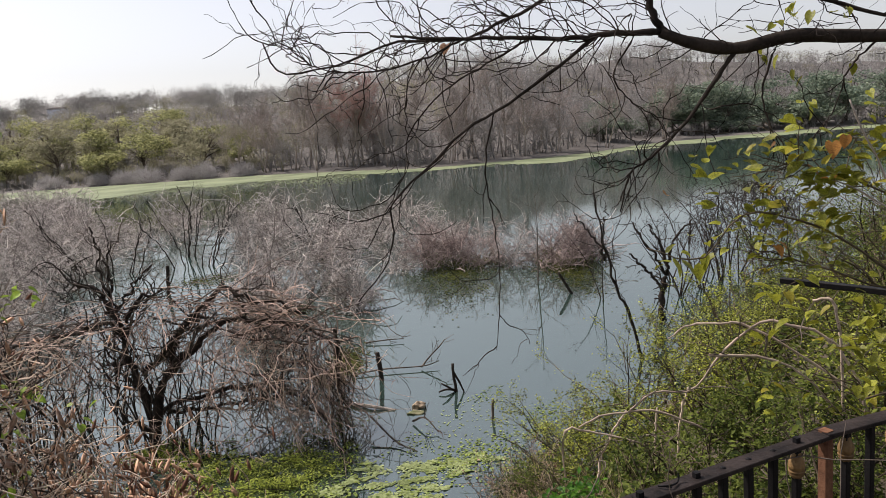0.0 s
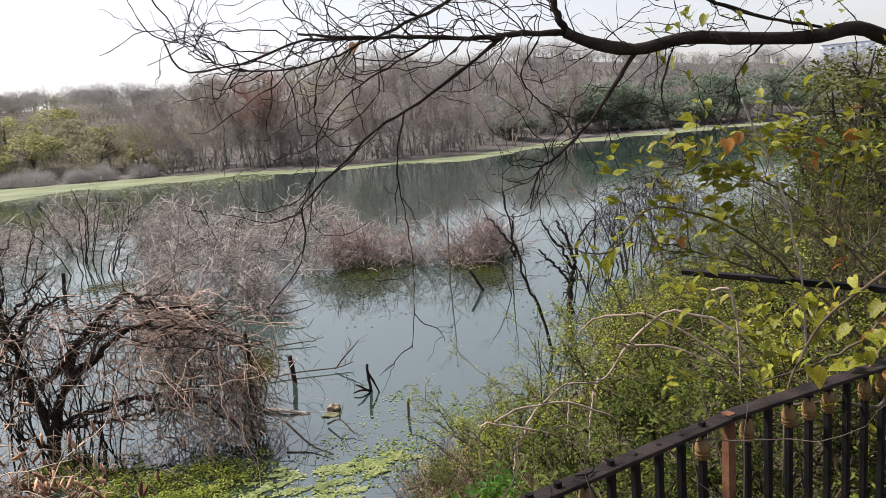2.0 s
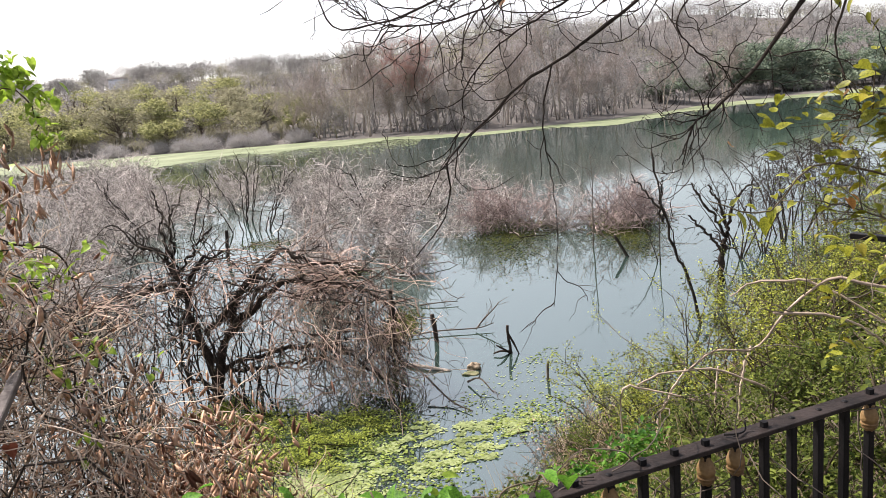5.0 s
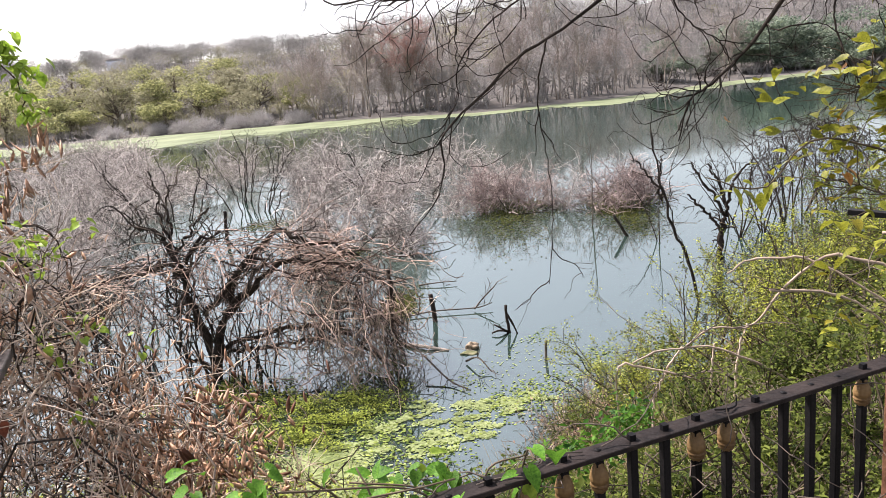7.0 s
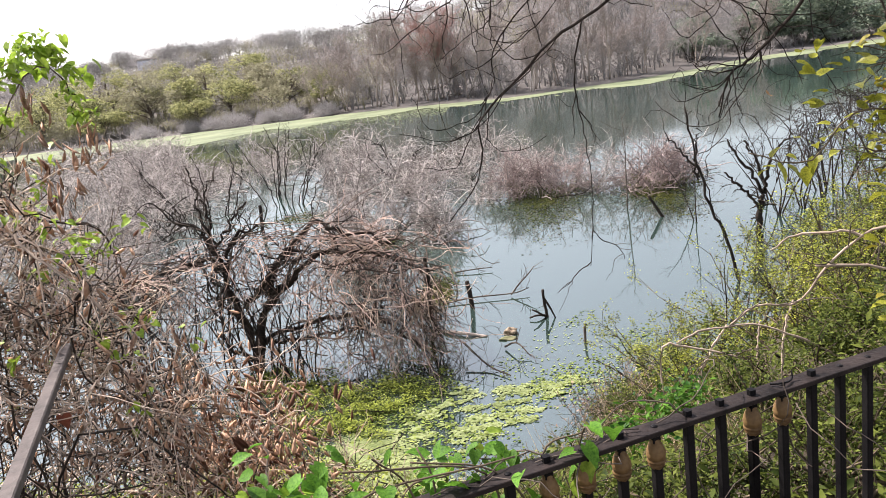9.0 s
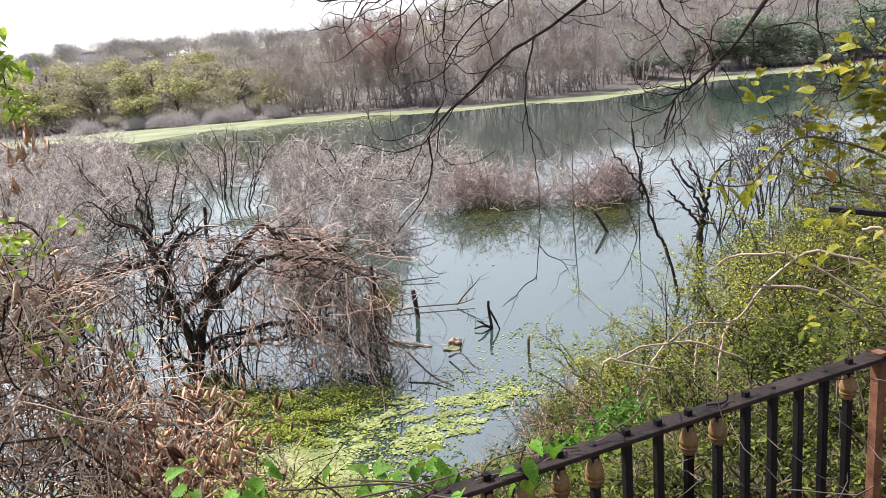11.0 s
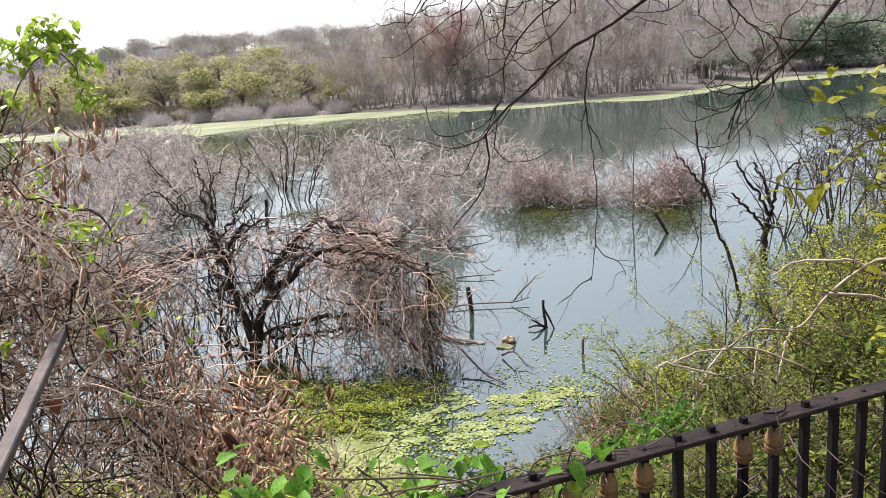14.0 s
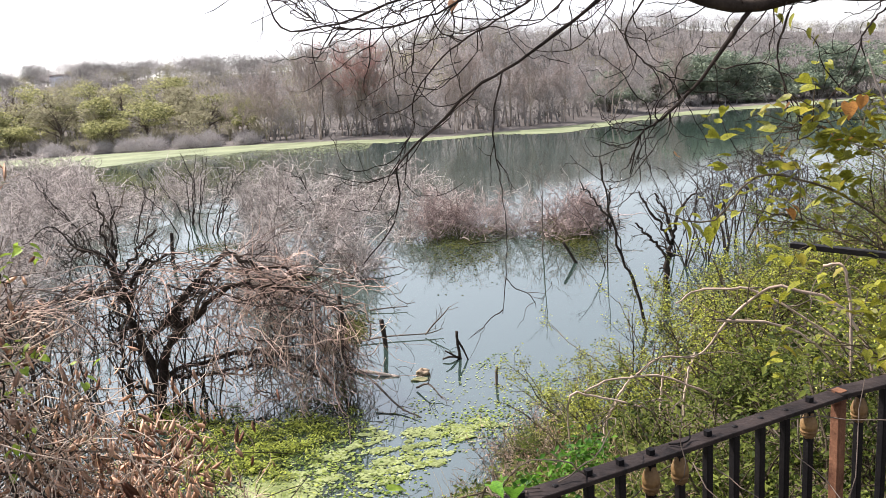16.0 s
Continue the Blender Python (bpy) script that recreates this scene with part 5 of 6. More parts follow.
for i, (x, y, h, w) in enumerate(((0.72, 6.9, 0.6, 0.35), (1.0, 7.1, 0.65, 0.35), (0.62, 6.2, 0.55, 0.35), (0.95, 6.0, 0.55, 0.4))):
    dry_tuft((x, y), h, w, 480 + i)


def build_right_trees():
    for i, (x, y, h, r) in enumerate([(10.7, 14.5, 5.0, 1.6), (12.8, 15.5, 5.6, 2.0), (9.6, 13.0, 2.7, 1.1), (8.8, 11.0, 2.2, 1.1), (11.2, 12.0, 3.2, 1.5), (15.0, 19.0, 4.8, 2.2)]):
        leafy_tree((x, y), h, r, "leaf_moss" if i < 2 else "leaf_deep_and_shade", 440 + i, "green leafy tree on the near bank", "green trees on the near bank", 6000, (0.06, 0.15), -0.1, "bark", 16)


build_right_trees()


def build_broken_tree():
    """A crooked dark tree among the bushes, with one stripped pale limb."""
    rng = np.random.default_rng(450)
    e = thing("broken_tree", (6.1, 8.6, float(ground_height(6.1, 8.6))), "crooked dark tree with a stripped pale limb on the bank", "tree")
    lines = [([(6.15, 8.6, 0.4), (6.12, 8.6, 1.2), (6.07, 8.6, 1.79), (6.0, 8.6, 2.12), (5.96, 8.6, 2.40), (6.05, 8.6, 2.57), (6.28, 8.6, 2.68)], 0.07, 0.035, "bark"),
             ([(6.03, 8.58, 1.95), (6.08, 8.55, 2.08), (6.14, 8.55, 2.29), (6.22, 8.55, 2.58)], 0.034, 0.026, "paletrunk"),
             ([(6.28, 8.6, 2.68), (6.55, 8.6, 2.72), (6.85, 8.6, 2.60)], 0.026, 0.012, "bark"), ([(5.98, 8.6, 2.2), (5.80, 8.6, 2.5), (5.72, 8.6, 2.85), (5.78, 8.6, 3.2)], 0.026, 0.010, "bark")]
    tw = Geo()
    for line, r0, r1, m in lines:
        p = spline(line, 18)
        part("limb", tube(Geo(), p, r0, r1, 8, 0.08, rng), m, e)
        if m == "bark":
            s, d = sprouts(rng, p, 16, 0.4, 1.0, 1.0)
            t = strands(rng, s, d + (0, 0, 0.2), rng.uniform(0.3, 0.9, 16), 7, 0.25)
            tube(tw, t, 0.007, 0.003, 4)
            s, d = sprouts(rng, t, 50, 0.2, 1.0, 1.0)
            tube(tw, strands(rng, s, d, 0.25, 4, 0.3), 0.0035, 0.002, 3)
    part("twig_mass", tw, "bark", e, kind="stuff")


build_broken_tree()


# ---- the railing ----
RAIL, RAIL_YAW, STEP = np.array([0.494, 1.685, 2.630]), math.radians(24.3), 0.09
ALONG = np.array([math.cos(RAIL_YAW), math.sin(RAIL_YAW), 0])
POST_K = 7.35
YAW2 = math.radians(18)
ALONG2 = np.array([math.cos(YAW2), math.sin(YAW2), 0])
KNOBS = (-10, -9, -6, -5, -4, -3, 0, 1, 6)
TALL = (-6, -4, -2, -1, 0, 2, 6)


def build_railing():
    e = thing("railing", (0.5, 1.7, 1.6), "black iron railing with ochre knobs on some bars", "railing")
    rng = np.random.default_rng(91)
    corner = RAIL + ALONG * STEP * POST_K
    top = Geo()
    box(top, RAIL + ALONG * STEP * -11.4, corner + ALONG * 0.03, 0.052, 0.012)
    rail1 = part("top_rail", top, "railtop", e, "flat worn iron top rail", smooth=False)
    top2 = Geo()
    box(top2, corner + ALONG2 * -0.02 + (0, 0, 0.004), corner + ALONG2 * 2.2 + (0, 0, 0.004), 0.055, 0.012)
    part("top_rail", top2, "railtop", e, "flat worn iron top rail", smooth=False)
    low = Geo()
    box(low, RAIL + ALONG * STEP * -11.4 + (0, 0, -0.86), corner + (0, 0, -0.86), 0.035, 0.010)
    part("bottom_rail", low, "iron", e, smooth=False)
    low = Geo()
    box(low, corner + (0, 0, -0.86), corner + ALONG2 * 2.2 + (0, 0, -0.86), 0.035, 0.010)
    part("bottom_rail", low, "iron", e, smooth=False)
    bar = bolt = knob = None
    knob_rows = [(0.010, 0.0), (0.0125, -0.003), (0.0125, -0.009), (0.016, -0.015), (0.0205, -0.028), (0.0220, -0.038), (0.0205, -0.047), (0.0180, -0.049), (0.0215, -0.052), (0.0215, -0.056), (0.0175, -0.058), (0.0195, -0.061), (0.019, -0.065), (0.012, -0.072), (0.010, -0.075)]

    def stand(where, has_knob, tall):
        nonlocal bar, bolt, knob
        off = where - RAIL
        if bar is None:
            g = Geo()
            box(g, RAIL + (0, 0, -0.93), RAIL + (0, 0, -0.006), 0.020, 0.020, up=(ALONG[0], ALONG[1], 0))
            bar = part("bar", g, "iron", e, smooth=False)
            b = bar
        else:
            b = bar.copy()
            scene.collection.objects.link(b)
            b.location = off
            ORIGIN[b] = ORIGIN[e]
        if has_knob:
            if knob is None:
                g = Geo()
                lathe(g, RAIL + (0, 0, -0.022), knob_rows)
                knob = part("knob", g, "clay", b, "turned ochre knob")
            else:
                k = knob.copy()
                scene.collection.objects.link(k)
                k.parent = b
        if tall:
            if bolt is None:
                g = Geo()
                box(g, RAIL + (0, 0, 0.004), RAIL + (0, 0, 0.020), 0.016, 0.016, up=(ALONG[0], ALONG[1], 0))
                bolt = part("bolt", g, "iron", b, smooth=False)
            else:
                k = bolt.copy()
                scene.collection.objects.link(k)
                k.parent = b
        else:
            g = Geo()
            lathe(g, RAIL + (0, 0, 0.004), [(0.008, 0), (0.008, 0.003), (0.004, 0.005)], 8)
            part("bolt", g, "iron", b)

    for k in range(-11, 7):
        stand(RAIL + ALONG * STEP * k, k in KNOBS, k in TALL)
    for k in range(1, 24):
        stand(corner + ALONG2 * (STEP * k - 0.02), k in (1, 3, 4, 5, 7, 8, 11, 12), False)
    g = Geo()
    c = corner + ALONG * -0.005 + (0, 0, 0.012)
    box(g, c + (0, 0, -1.15), c, 0.030, 0.030, up=(ALONG[0], ALONG[1], 0))
    post = part("post", g, "rust", e, "rusted brown square post", smooth=False)
    # loose bent wire on the rail
    w = Geo()
    p = RAIL + ALONG * STEP * 1.0 + (0, 0, 0.012)
    tube(w, spline([p + ALONG * -0.03 + (0, 0.01, 0), p + ALONG * 0.0 + (0.0, -0.012, 0.004), p + ALONG * 0.03 + (0, 0.0, 0.0), p + ALONG * 0.035 + (0, 0.01, 0.02)], 12), 0.003, 0.002, 5)
    part("wire", w, "iron", e, "bent loose wire")


build_railing()


def build_bars():
    """Two bare bars that stick out over the slope at the height of the railing."""
    z = 2.63
    for a, b, label in (((1.87, 3.82, z), (3.6, 1.55, z), "black square iron bar sticking out over the bank"), ((-1.71, 2.595, z + 0.006), (-0.60, 0.05, z + 0.006), "grey iron bar sticking out over the dry shrubs")):
        e = thing("iron_bar", (b[0], b[1], 1.5), label, "bar")
        g = Geo()
        box(g, a, b, 0.038, 0.030)
        part("arm", g, "greybar" if a[0] < 0 else "iron", e, smooth=False)
        g = Geo()
        box(g, (b[0], b[1], 1.4), (b[0], b[1], z + 0.02), 0.05, 0.05, up=(1, 0, 0))
        part("upright", g, "iron", e, smooth=False)


build_bars()


# ---- the tree that overhangs the view ----
def build_overhang():
    e = thing("overhanging_tree", (4.9, 2.9, 1.5), "dark nearly leafless tree reaching a limb over the lake", "tree")
    rng = np.random.default_rng(101)
    g = Geo()
    tube(g, spline([(4.95, 2.9, 1.3), (4.9, 3.0, 2.3), (4.55, 3.2, 3.2), (3.9, 3.5, 3.66)], 14), 0.13, 0.05, 10, 0.04, rng)
    part("trunk", g, "bark", e)
    main = spline([(3.9, 3.5, 3.66), (3.4, 3.62, 3.72), (3.03, 3.7, 3.77), (2.8, 3.7, 3.845), (2.54, 3.7, 3.815), (2.16, 3.7, 3.83), (1.86, 3.7, 3.85), (1.60, 3.7, 3.81), (1.38, 3.7, 3.85), (1.23, 3.7, 3.91)], 34)
    g = Geo()
    tube(g, main, 0.042, 0.027, 10, 0.05, rng)
    part("limb", g, "bark", e)
    lines = [
        ([(1.23, 3.7, 3.91), (0.99, 3.7, 3.92), (0.82, 3.7, 3.91), (0.49, 3.72, 3.935), (0.18, 3.75, 3.955), (-0.05, 3.8, 3.99)], 0.017, 0.006),
        ([(1.26, 3.7, 3.90), (1.21, 3.72, 3.98), (1.20, 3.75, 4.12), (1.27, 3.8, 4.5), (1.4, 3.9, 5.0)], 0.022, 0.012),
        ([(1.3, 3.8, 4.6), (1.0, 3.9, 4.35), (0.73, 4.0, 4.14), (0.49, 4.0, 4.04), (0.31, 4.0, 3.97), (-0.03, 4.0, 3.98), (-0.33, 4.0, 3.89), (-0.62, 4.0, 3.87), (-0.70, 4.0, 4.02)], 0.012, 0.004),
        ([(0.92, 3.7, 3.91), (0.70, 3.7, 3.76), (0.47, 3.7, 3.62), (0.27, 3.7, 3.52), (0.09, 3.7, 3.36), (-0.11, 3.7, 3.19), (-0.11, 3.7, 3.06), (-0.16, 3.7, 2.89), (-0.31, 3.7, 2.72)], 0.010, 0.003),
        ([(1.60, 3.7, 3.81), (1.49, 3.7, 3.67), (1.37, 3.72, 3.50), (1.20, 3.75, 3.33), (1.08, 3.75, 3.25), (1.02, 3.75, 3.06)], 0.013, 0.003),
        ([(0.42, 3.7, 3.60), (0.37, 3.72, 3.42), (0.36, 3.75, 3.28), (0.38, 3.75, 3.10), (0.40, 3.75, 2.78), (0.36, 3.75, 2.40)], 0.005, 0.002),
        ([(0.62, 3.71, 3.93), (0.45, 3.75, 3.85), (0.2, 3.8, 3.72), (0.0, 3.85, 3.52), (-0.02, 3.85, 3.35), (-0.1, 3.9, 3.25)], 0.006, 0.002),
        ([(0.30, 3.74, 3.95), (0.05, 3.7, 3.85), (-0.25, 3.7, 3.82), (-0.45, 3.7, 3.88), (-0.62, 3.7, 4.0)], 0.006, 0.002),
        ([(1.55, 3.75, 4.9), (1.7, 3.8, 4.4), (1.9, 3.75, 4.1), (2.2, 3.7, 3.95), (2.6, 3.7, 3.86)], 0.014, 0.008),
        ([(1.8, 3.7, 3.84), (1.72, 3.7, 3.6), (1.75, 3.65, 3.4), (1.85, 3.65, 3.2)], 0.006, 0.002),
        ([(2.3, 3.7, 3.82), (2.15, 3.7, 3.68), (2.05, 3.65, 3.5), (1.95, 3.65, 3.36)], 0.006, 0.002),
        ([(1.1, 3.7, 3.9), (1.0, 3.7, 3.72), (1.1, 3.7, 3.58), (1.25, 3.7, 3.50), (1.5, 3.7, 3.47)], 0.005, 0.002),
    ]
    curves = []
    for line, r0, r1 in lines:
        b = Geo()
        p = spline(line, 30)
        p[1:-1] += rng.normal(0, 0.0025, (28, 3))
        tube(b, p, r0, r1, 6, 0.08, rng)
        part("branch", b, "bark", e)
        curves.append(p)
    t = Geo()
    fan = np.stack(curves)
    weights = [0, 0, 0, 0, 1, 2, 2, 2, 4, 6, 7, 7, 7, 8]
    for pick in weights:
        s, d = sprouts(rng, fan[pick], 9, 0.1, 0.95, 1.0)
        a = strands(rng, s, d * (1, 0.7, 1), rng.uniform(0.3, 0.85, 9), 14, 0.30, (-0.02, 0, 0.01), 0.13)
        a = a[a[:, :, 0].min(1) > -0.95]
        tube(t, a, 0.0032, 0.0015, 4, 0.16, rng)
        s, d = sprouts(rng, a, 17, 0.15, 1.0, 0.9)
        b = strands(rng, s, d, rng.uniform(0.10, 0.34, 17), 9, 0.36, (0, 0, 0.01), 0.16)
        b = b[b[:, :, 0].min(1) > -1.0]
        tube(t, b, 0.0020, 0.0010, 3, 0.16, rng)
    for pick in (3, 4, 4, 5, 9, 10, 11):
        s, d = sprouts(rng, fan[pick], 5, 0.3, 1.0, 0.8)
        a = strands(rng, s, d + (0, 0, -0.4), rng.uniform(0.2, 0.6, 5), 10, 0.24, (0, 0, -0.03), 0.12)
        tube(t, a, 0.003, 0.0015, 4, 0.14, rng)
        s, d = sprouts(rng, a, 10, 0.15, 1.0, 0.9)
        tube(t, strands(rng, s, d, rng.uniform(0.08, 0.28, 10), 7, 0.28, (0, 0, 0), 0.15), 0.0019, 0.001, 3)
    s, d = sprouts(rng, main, 30, 0.3, 1.0, 1.2)
    a = strands(rng, s, d, rng.uniform(0.2, 0.55, 30), 8, 0.25)
    tube(t, a, 0.0032, 0.0015, 4)
    s, d = sprouts(rng, a, 60, 0.15, 1.0, 0.9)
    tube(t, strands(rng, s, d, rng.uniform(0.08, 0.22, 60), 5, 0.25), 0.002, 0.001, 3)
    part("twig_mass", t, "bark", e, kind="stuff")
    leaves(e, rng, [(1.95, 3.68, 3.95), (2.1, 3.7, 4.02), (2.45, 3.7, 3.98), (1.75, 3.7, 3.9), (2.3, 3.68, 3.72), (1.85, 3.68, 3.72), (2.7, 3.7, 3.95), (2.0, 3.7, 3.6)], 5, 0.10, "leaf_heart", (0.045, 0.075))
    # unseen leafy upper crown, added above the view to shade the bank
    up = Geo()
    unseen_tops = [[(1.4, 3.9, 5.0), (1.5, 4.3, 5.6), (1.5, 5.2, 6.2), (1.4, 6.4, 6.7)], [(4.55, 3.2, 3.2), (4.0, 3.6, 4.6), (3.0, 4.8, 5.8), (2.2, 6.2, 6.6)], [(4.0, 3.6, 4.6), (4.2, 4.8, 5.6), (3.6, 6.4, 6.5)], [(1.5, 4.3, 5.6), (0.9, 5.0, 6.0), (0.3, 5.8, 6.4)]]
    high = np.stack([spline(q, 16) for q in unseen_tops])
    tube(up, high, 0.05, 0.015, 7)
    s, d = sprouts(rng, high, 60, 0.3, 1.0, 0.9)
    sh = strands(rng, s, d + (0, 0, 0.25), rng.uniform(0.5, 1.1, 60), 6, 0.2)
    tube(up, sh, 0.012, 0.004, 4)
    part("limb", up, "bark", e)
    shade_crown = Geo()
    s, d = sprouts(rng, sh, 2000, 0.1, 1.0, 1.0)
    s = s + rng.normal(0, 0.10, s.shape)
    s = s[(s[:, 2] > 5.4) & (s[:, 1] > 5.2)]
    scatter(shade_crown, LEAF, s, turns(rng, len(s), 0.6), rng.uniform(0.06, 0.11, len(s)))
    part("crown", shade_crown, "leaf_heart", e)
    leaves(e, rng, [(0.22, 3.76, 3.93)], 1, 0.01, "pod", (0.07, 0.07))


HEART_MESH = {}


def leaves(parent, rng, centres, per, loose, mat, size, hang=0.5):
    """Single large leaves, each an object, round the given centres."""
    for c in centres:
        for _ in range(per):
            if mat not in HEART_MESH:
                me = Geo().add(*HEART).mesh("leaf")
                me.materials.append(M[mat])
                HEART_MESH[mat] = me
            ob = new("leaf", HEART_MESH[mat])
            ob.parent = parent
            p = np.asarray(c) + rng.normal(0, loose, 3) - np.asarray(ORIGIN[parent])
            ob.location = p
            ob.rotation_euler = (rng.normal(0, 0.42), rng.normal(hang, 0.4), rng.uniform(0, 6.28))
            s = rng.uniform(*size)
            ob.scale = (s, s * rng.uniform(0.8, 1.1), s)


build_overhang()


# ---- the broad-leaved climber beside the railing ----
def build_climber():
    e = thing("climber", (2.9, 3.0, 1.4), "climbing shrub with yellowing heart-shaped leaves", "climber")
    rng = np.random.default_rng(111)
    g = Geo()
    canes = [
        [(2.9, 3.0, 1.3), (2.6, 3.2, 2.2), (2.23, 3.4, 2.67), (2.01, 3.4, 2.86), (1.74, 3.4, 3.01), (1.50, 3.4, 3.05), (1.28, 3.4, 2.86), (1.04, 3.4, 2.93)],
        [(3.0, 3.1, 1.3), (2.75, 3.3, 2.4), (2.3, 3.45, 3.0), (1.9, 3.5, 3.22), (1.6, 3.5, 3.26)],
        [(3.1, 3.2, 1.3), (3.0, 3.3, 2.4), (2.7, 3.4, 3.1), (2.3, 3.5, 3.36), (2.0, 3.5, 3.34)],
        [(3.2, 3.0, 1.3), (3.1, 3.3, 2.6), (2.9, 3.5, 3.3), (2.6, 3.5, 3.5)],
        [(2.9, 3.0, 1.3), (2.6, 3.2, 2.1), (2.3, 3.35, 2.55), (2.03, 3.4, 2.70), (1.70, 3.4, 2.83), (1.50, 3.4, 2.90)],
        [(2.6, 2.7, 1.4), (2.4, 2.9, 1.9), (2.1, 3.0, 2.2), (1.75, 3.1, 2.35)],
        [(2.3, 2.1, 2.3), (2.0, 2.2, 2.9), (1.75, 2.3, 2.66), (1.35, 2.2, 2.62)],
        [(2.4, 2.2, 1.6), (1.95, 2.2, 2.66), (1.62, 2.15, 2.60), (1.30, 2.05, 2.63)],
        [(2.6, 2.7, 1.3), (2.45, 3.2, 2.3), (2.5, 3.4, 2.9), (2.65, 3.5, 3.4)],
    ]
    lines = []
    for line in canes:
        p = spline(line, 26)
        p[1:-1] += rng.normal(0, 0.004, (24, 3))
        b = Geo()
        tube(b, p, 0.008, 0.003, 6, 0.06, rng)
        part("cane", b, "bushstem", e)
        lines.append(p)
    for line in ([(2.30, 3.3, 1.4), (2.23, 3.3, 2.61), (2.18, 3.3, 2.84), (2.15, 3.3, 3.00), (2.10, 3.4, 3.07), (2.01, 3.4, 3.13), (1.90, 3.4, 3.18)], [(2.15, 3.3, 3.0), (2.09, 3.35, 3.24), (2.01, 3.35, 3.39), (1.95, 3.35, 3.53)]):
        part("cane", tube(Geo(), spline(line, 20), 0.0060, 0.0035, 6, 0.06, rng), "paletrunk", e, "pale bare cane")
    part("cane", tube(Geo(), spline([(1.36, 2.1, 2.3), (1.37, 2.1, 2.60), (1.42, 2.1, 2.73), (1.50, 2.1, 2.84), (1.61, 2.1, 2.91), (1.75, 2.1, 2.99), (2.1, 2.2, 3.1)], 20), 0.0045, 0.0055, 6, 0.08, rng), "bushstem", e)
    part("cane", tube(Geo(), spline([(1.42, 2.15, 2.55), (1.58, 2.15, 2.54), (1.72, 2.15, 2.50), (1.80, 2.15, 2.53), (2.1, 2.2, 2.4), (2.5, 2.5, 1.6)], 20), 0.005, 0.009, 6, 0.08, rng), "deadwood", e)
    lines = np.stack(lines)
    s, d = sprouts(rng, lines[1:6], 70, 0.35, 1.0, 0.9)
    t = strands(rng, s, d, rng.uniform(0.15, 0.45, 70), 7, 0.2, (0, 0, -0.02))
    for one in t:
        part("twig", tube(Geo(), one, 0.003, 0.0015, 4), "bushstem", e)

    def along(lines_, n, lo):
        s_, _ = sprouts(rng, lines_, n, lo, 1.0, 1.0)
        return s_

    sprays = [(1.6, 3.33), (1.81, 3.3), (2.01, 3.32), (2.19, 3.35), (2.28, 3.36), (2.52, 3.22), (2.65, 3.25), (1.58, 3.17), (1.8, 3.21), (1.93, 3.19), (2.03, 3.18), (1.84, 3.1), (1.64, 3.03), (1.81, 2.95), (1.91, 2.96), (1.46, 2.94), (1.35, 2.92), (1.13, 2.95), (2.24, 2.93), (1.27, 3.26), (1.34, 3.16)]
    sprays = [(x, 3.4, z) for x, z in sprays]
    leaves(e, rng, [q for q in sprays if q[0] > 1.5], 7, 0.045, "leaf_heart", (0.05, 0.085), 0.1)
    leaves(e, rng, [q for q in sprays if q[0] < 1.5], 4, 0.05, "leaf_heart", (0.045, 0.078), 0.15)
    leaves(e, rng, sprays[:15], 3, 0.05, "leaf_yellow", (0.045, 0.08), 0.15)
    leaves(e, rng, sprays[2:15], 4, 0.08, "leaf_heart", (0.05, 0.08), 0.15)
    leaves(e, rng, [(1.16, 3.4, 2.86), (1.21, 3.4, 2.85), (1.30, 3.4, 2.84), (1.32, 3.4, 2.87)], 1, 0.005, "leaf_heart", (0.08, 0.095), 1.2)
    leaves(e, rng, [(1.93, 3.4, 3.40), (2.37, 3.4, 3.28), (2.31, 3.4, 3.22), (2.58, 3.4, 3.27), (2.47, 3.4, 2.82), (2.54, 3.4, 2.71), (2.79, 3.4, 2.74), (1.66, 3.4, 2.92)], 2, 0.025, "leaf_orange", (0.05, 0.085), 0.7)
    leaves(e, rng, [(1.13, 3.4, 3.17)], 1, 0.0, "leaf_orange", (0.055, 0.055), 0.3)
    low = [(x, 2.9, z) for x, z in ((1.37, 2.78), (1.72, 2.62), (1.82, 2.59), (2.12, 2.53), (2.28, 2.41), (2.07, 2.34), (1.83, 2.41), (1.51, 2.4), (1.34, 2.37), (1.54, 2.72), (1.96, 2.68))]
    low += [(x, 2.9, z) for x, z in ((1.35, 2.77), (1.46, 2.73), (1.73, 2.63), (1.84, 2.64), (1.96, 2.65), (2.01, 2.69), (2.13, 2.56), (1.84, 2.40), (1.98, 2.73), (2.10, 2.52), (1.68, 2.73))]
    leaves(e, rng, low, 3, 0.06, "leaf_heart", (0.05, 0.085), 0.4)
    leaves(e, rng, low[3:], 1, 0.07, "leaf_yellow", (0.04, 0.065), 0.4)
    leaves(e, rng, along(lines[1:5], 60, 0.45), 1, 0.06, "leaf_heart", (0.045, 0.08), 0.2)
    leaves(e, rng, along(t, 60, 0.2), 1, 0.02, "leaf_heart", (0.04, 0.07), 0.3)
    leaves(e, rng, along(t, 25, 0.2), 1, 0.02, "leaf_yellow", (0.04, 0.065), 0.3)
    leaves(e, rng, along(lines[1:4], 10, 0.6), 1, 0.04, "leaf_orange", (0.045, 0.075), 0.6)
    leaves(e, rng, along(lines[5:6], 50, 0.15), 1, 0.09, "leaf_heart", (0.05, 0.085), 0.4)
    over = [(1.57, 2.15, 2.79), (1.70, 2.15, 2.70), (1.75, 2.15, 2.79), (1.77, 2.15, 2.60), (1.65, 2.15, 2.88), (1.36, 2.15, 2.70), (1.50, 2.15, 2.73)]
    leaves(e, rng, over, 3, 0.05, "leaf_heart", (0.045, 0.075), 0.5)
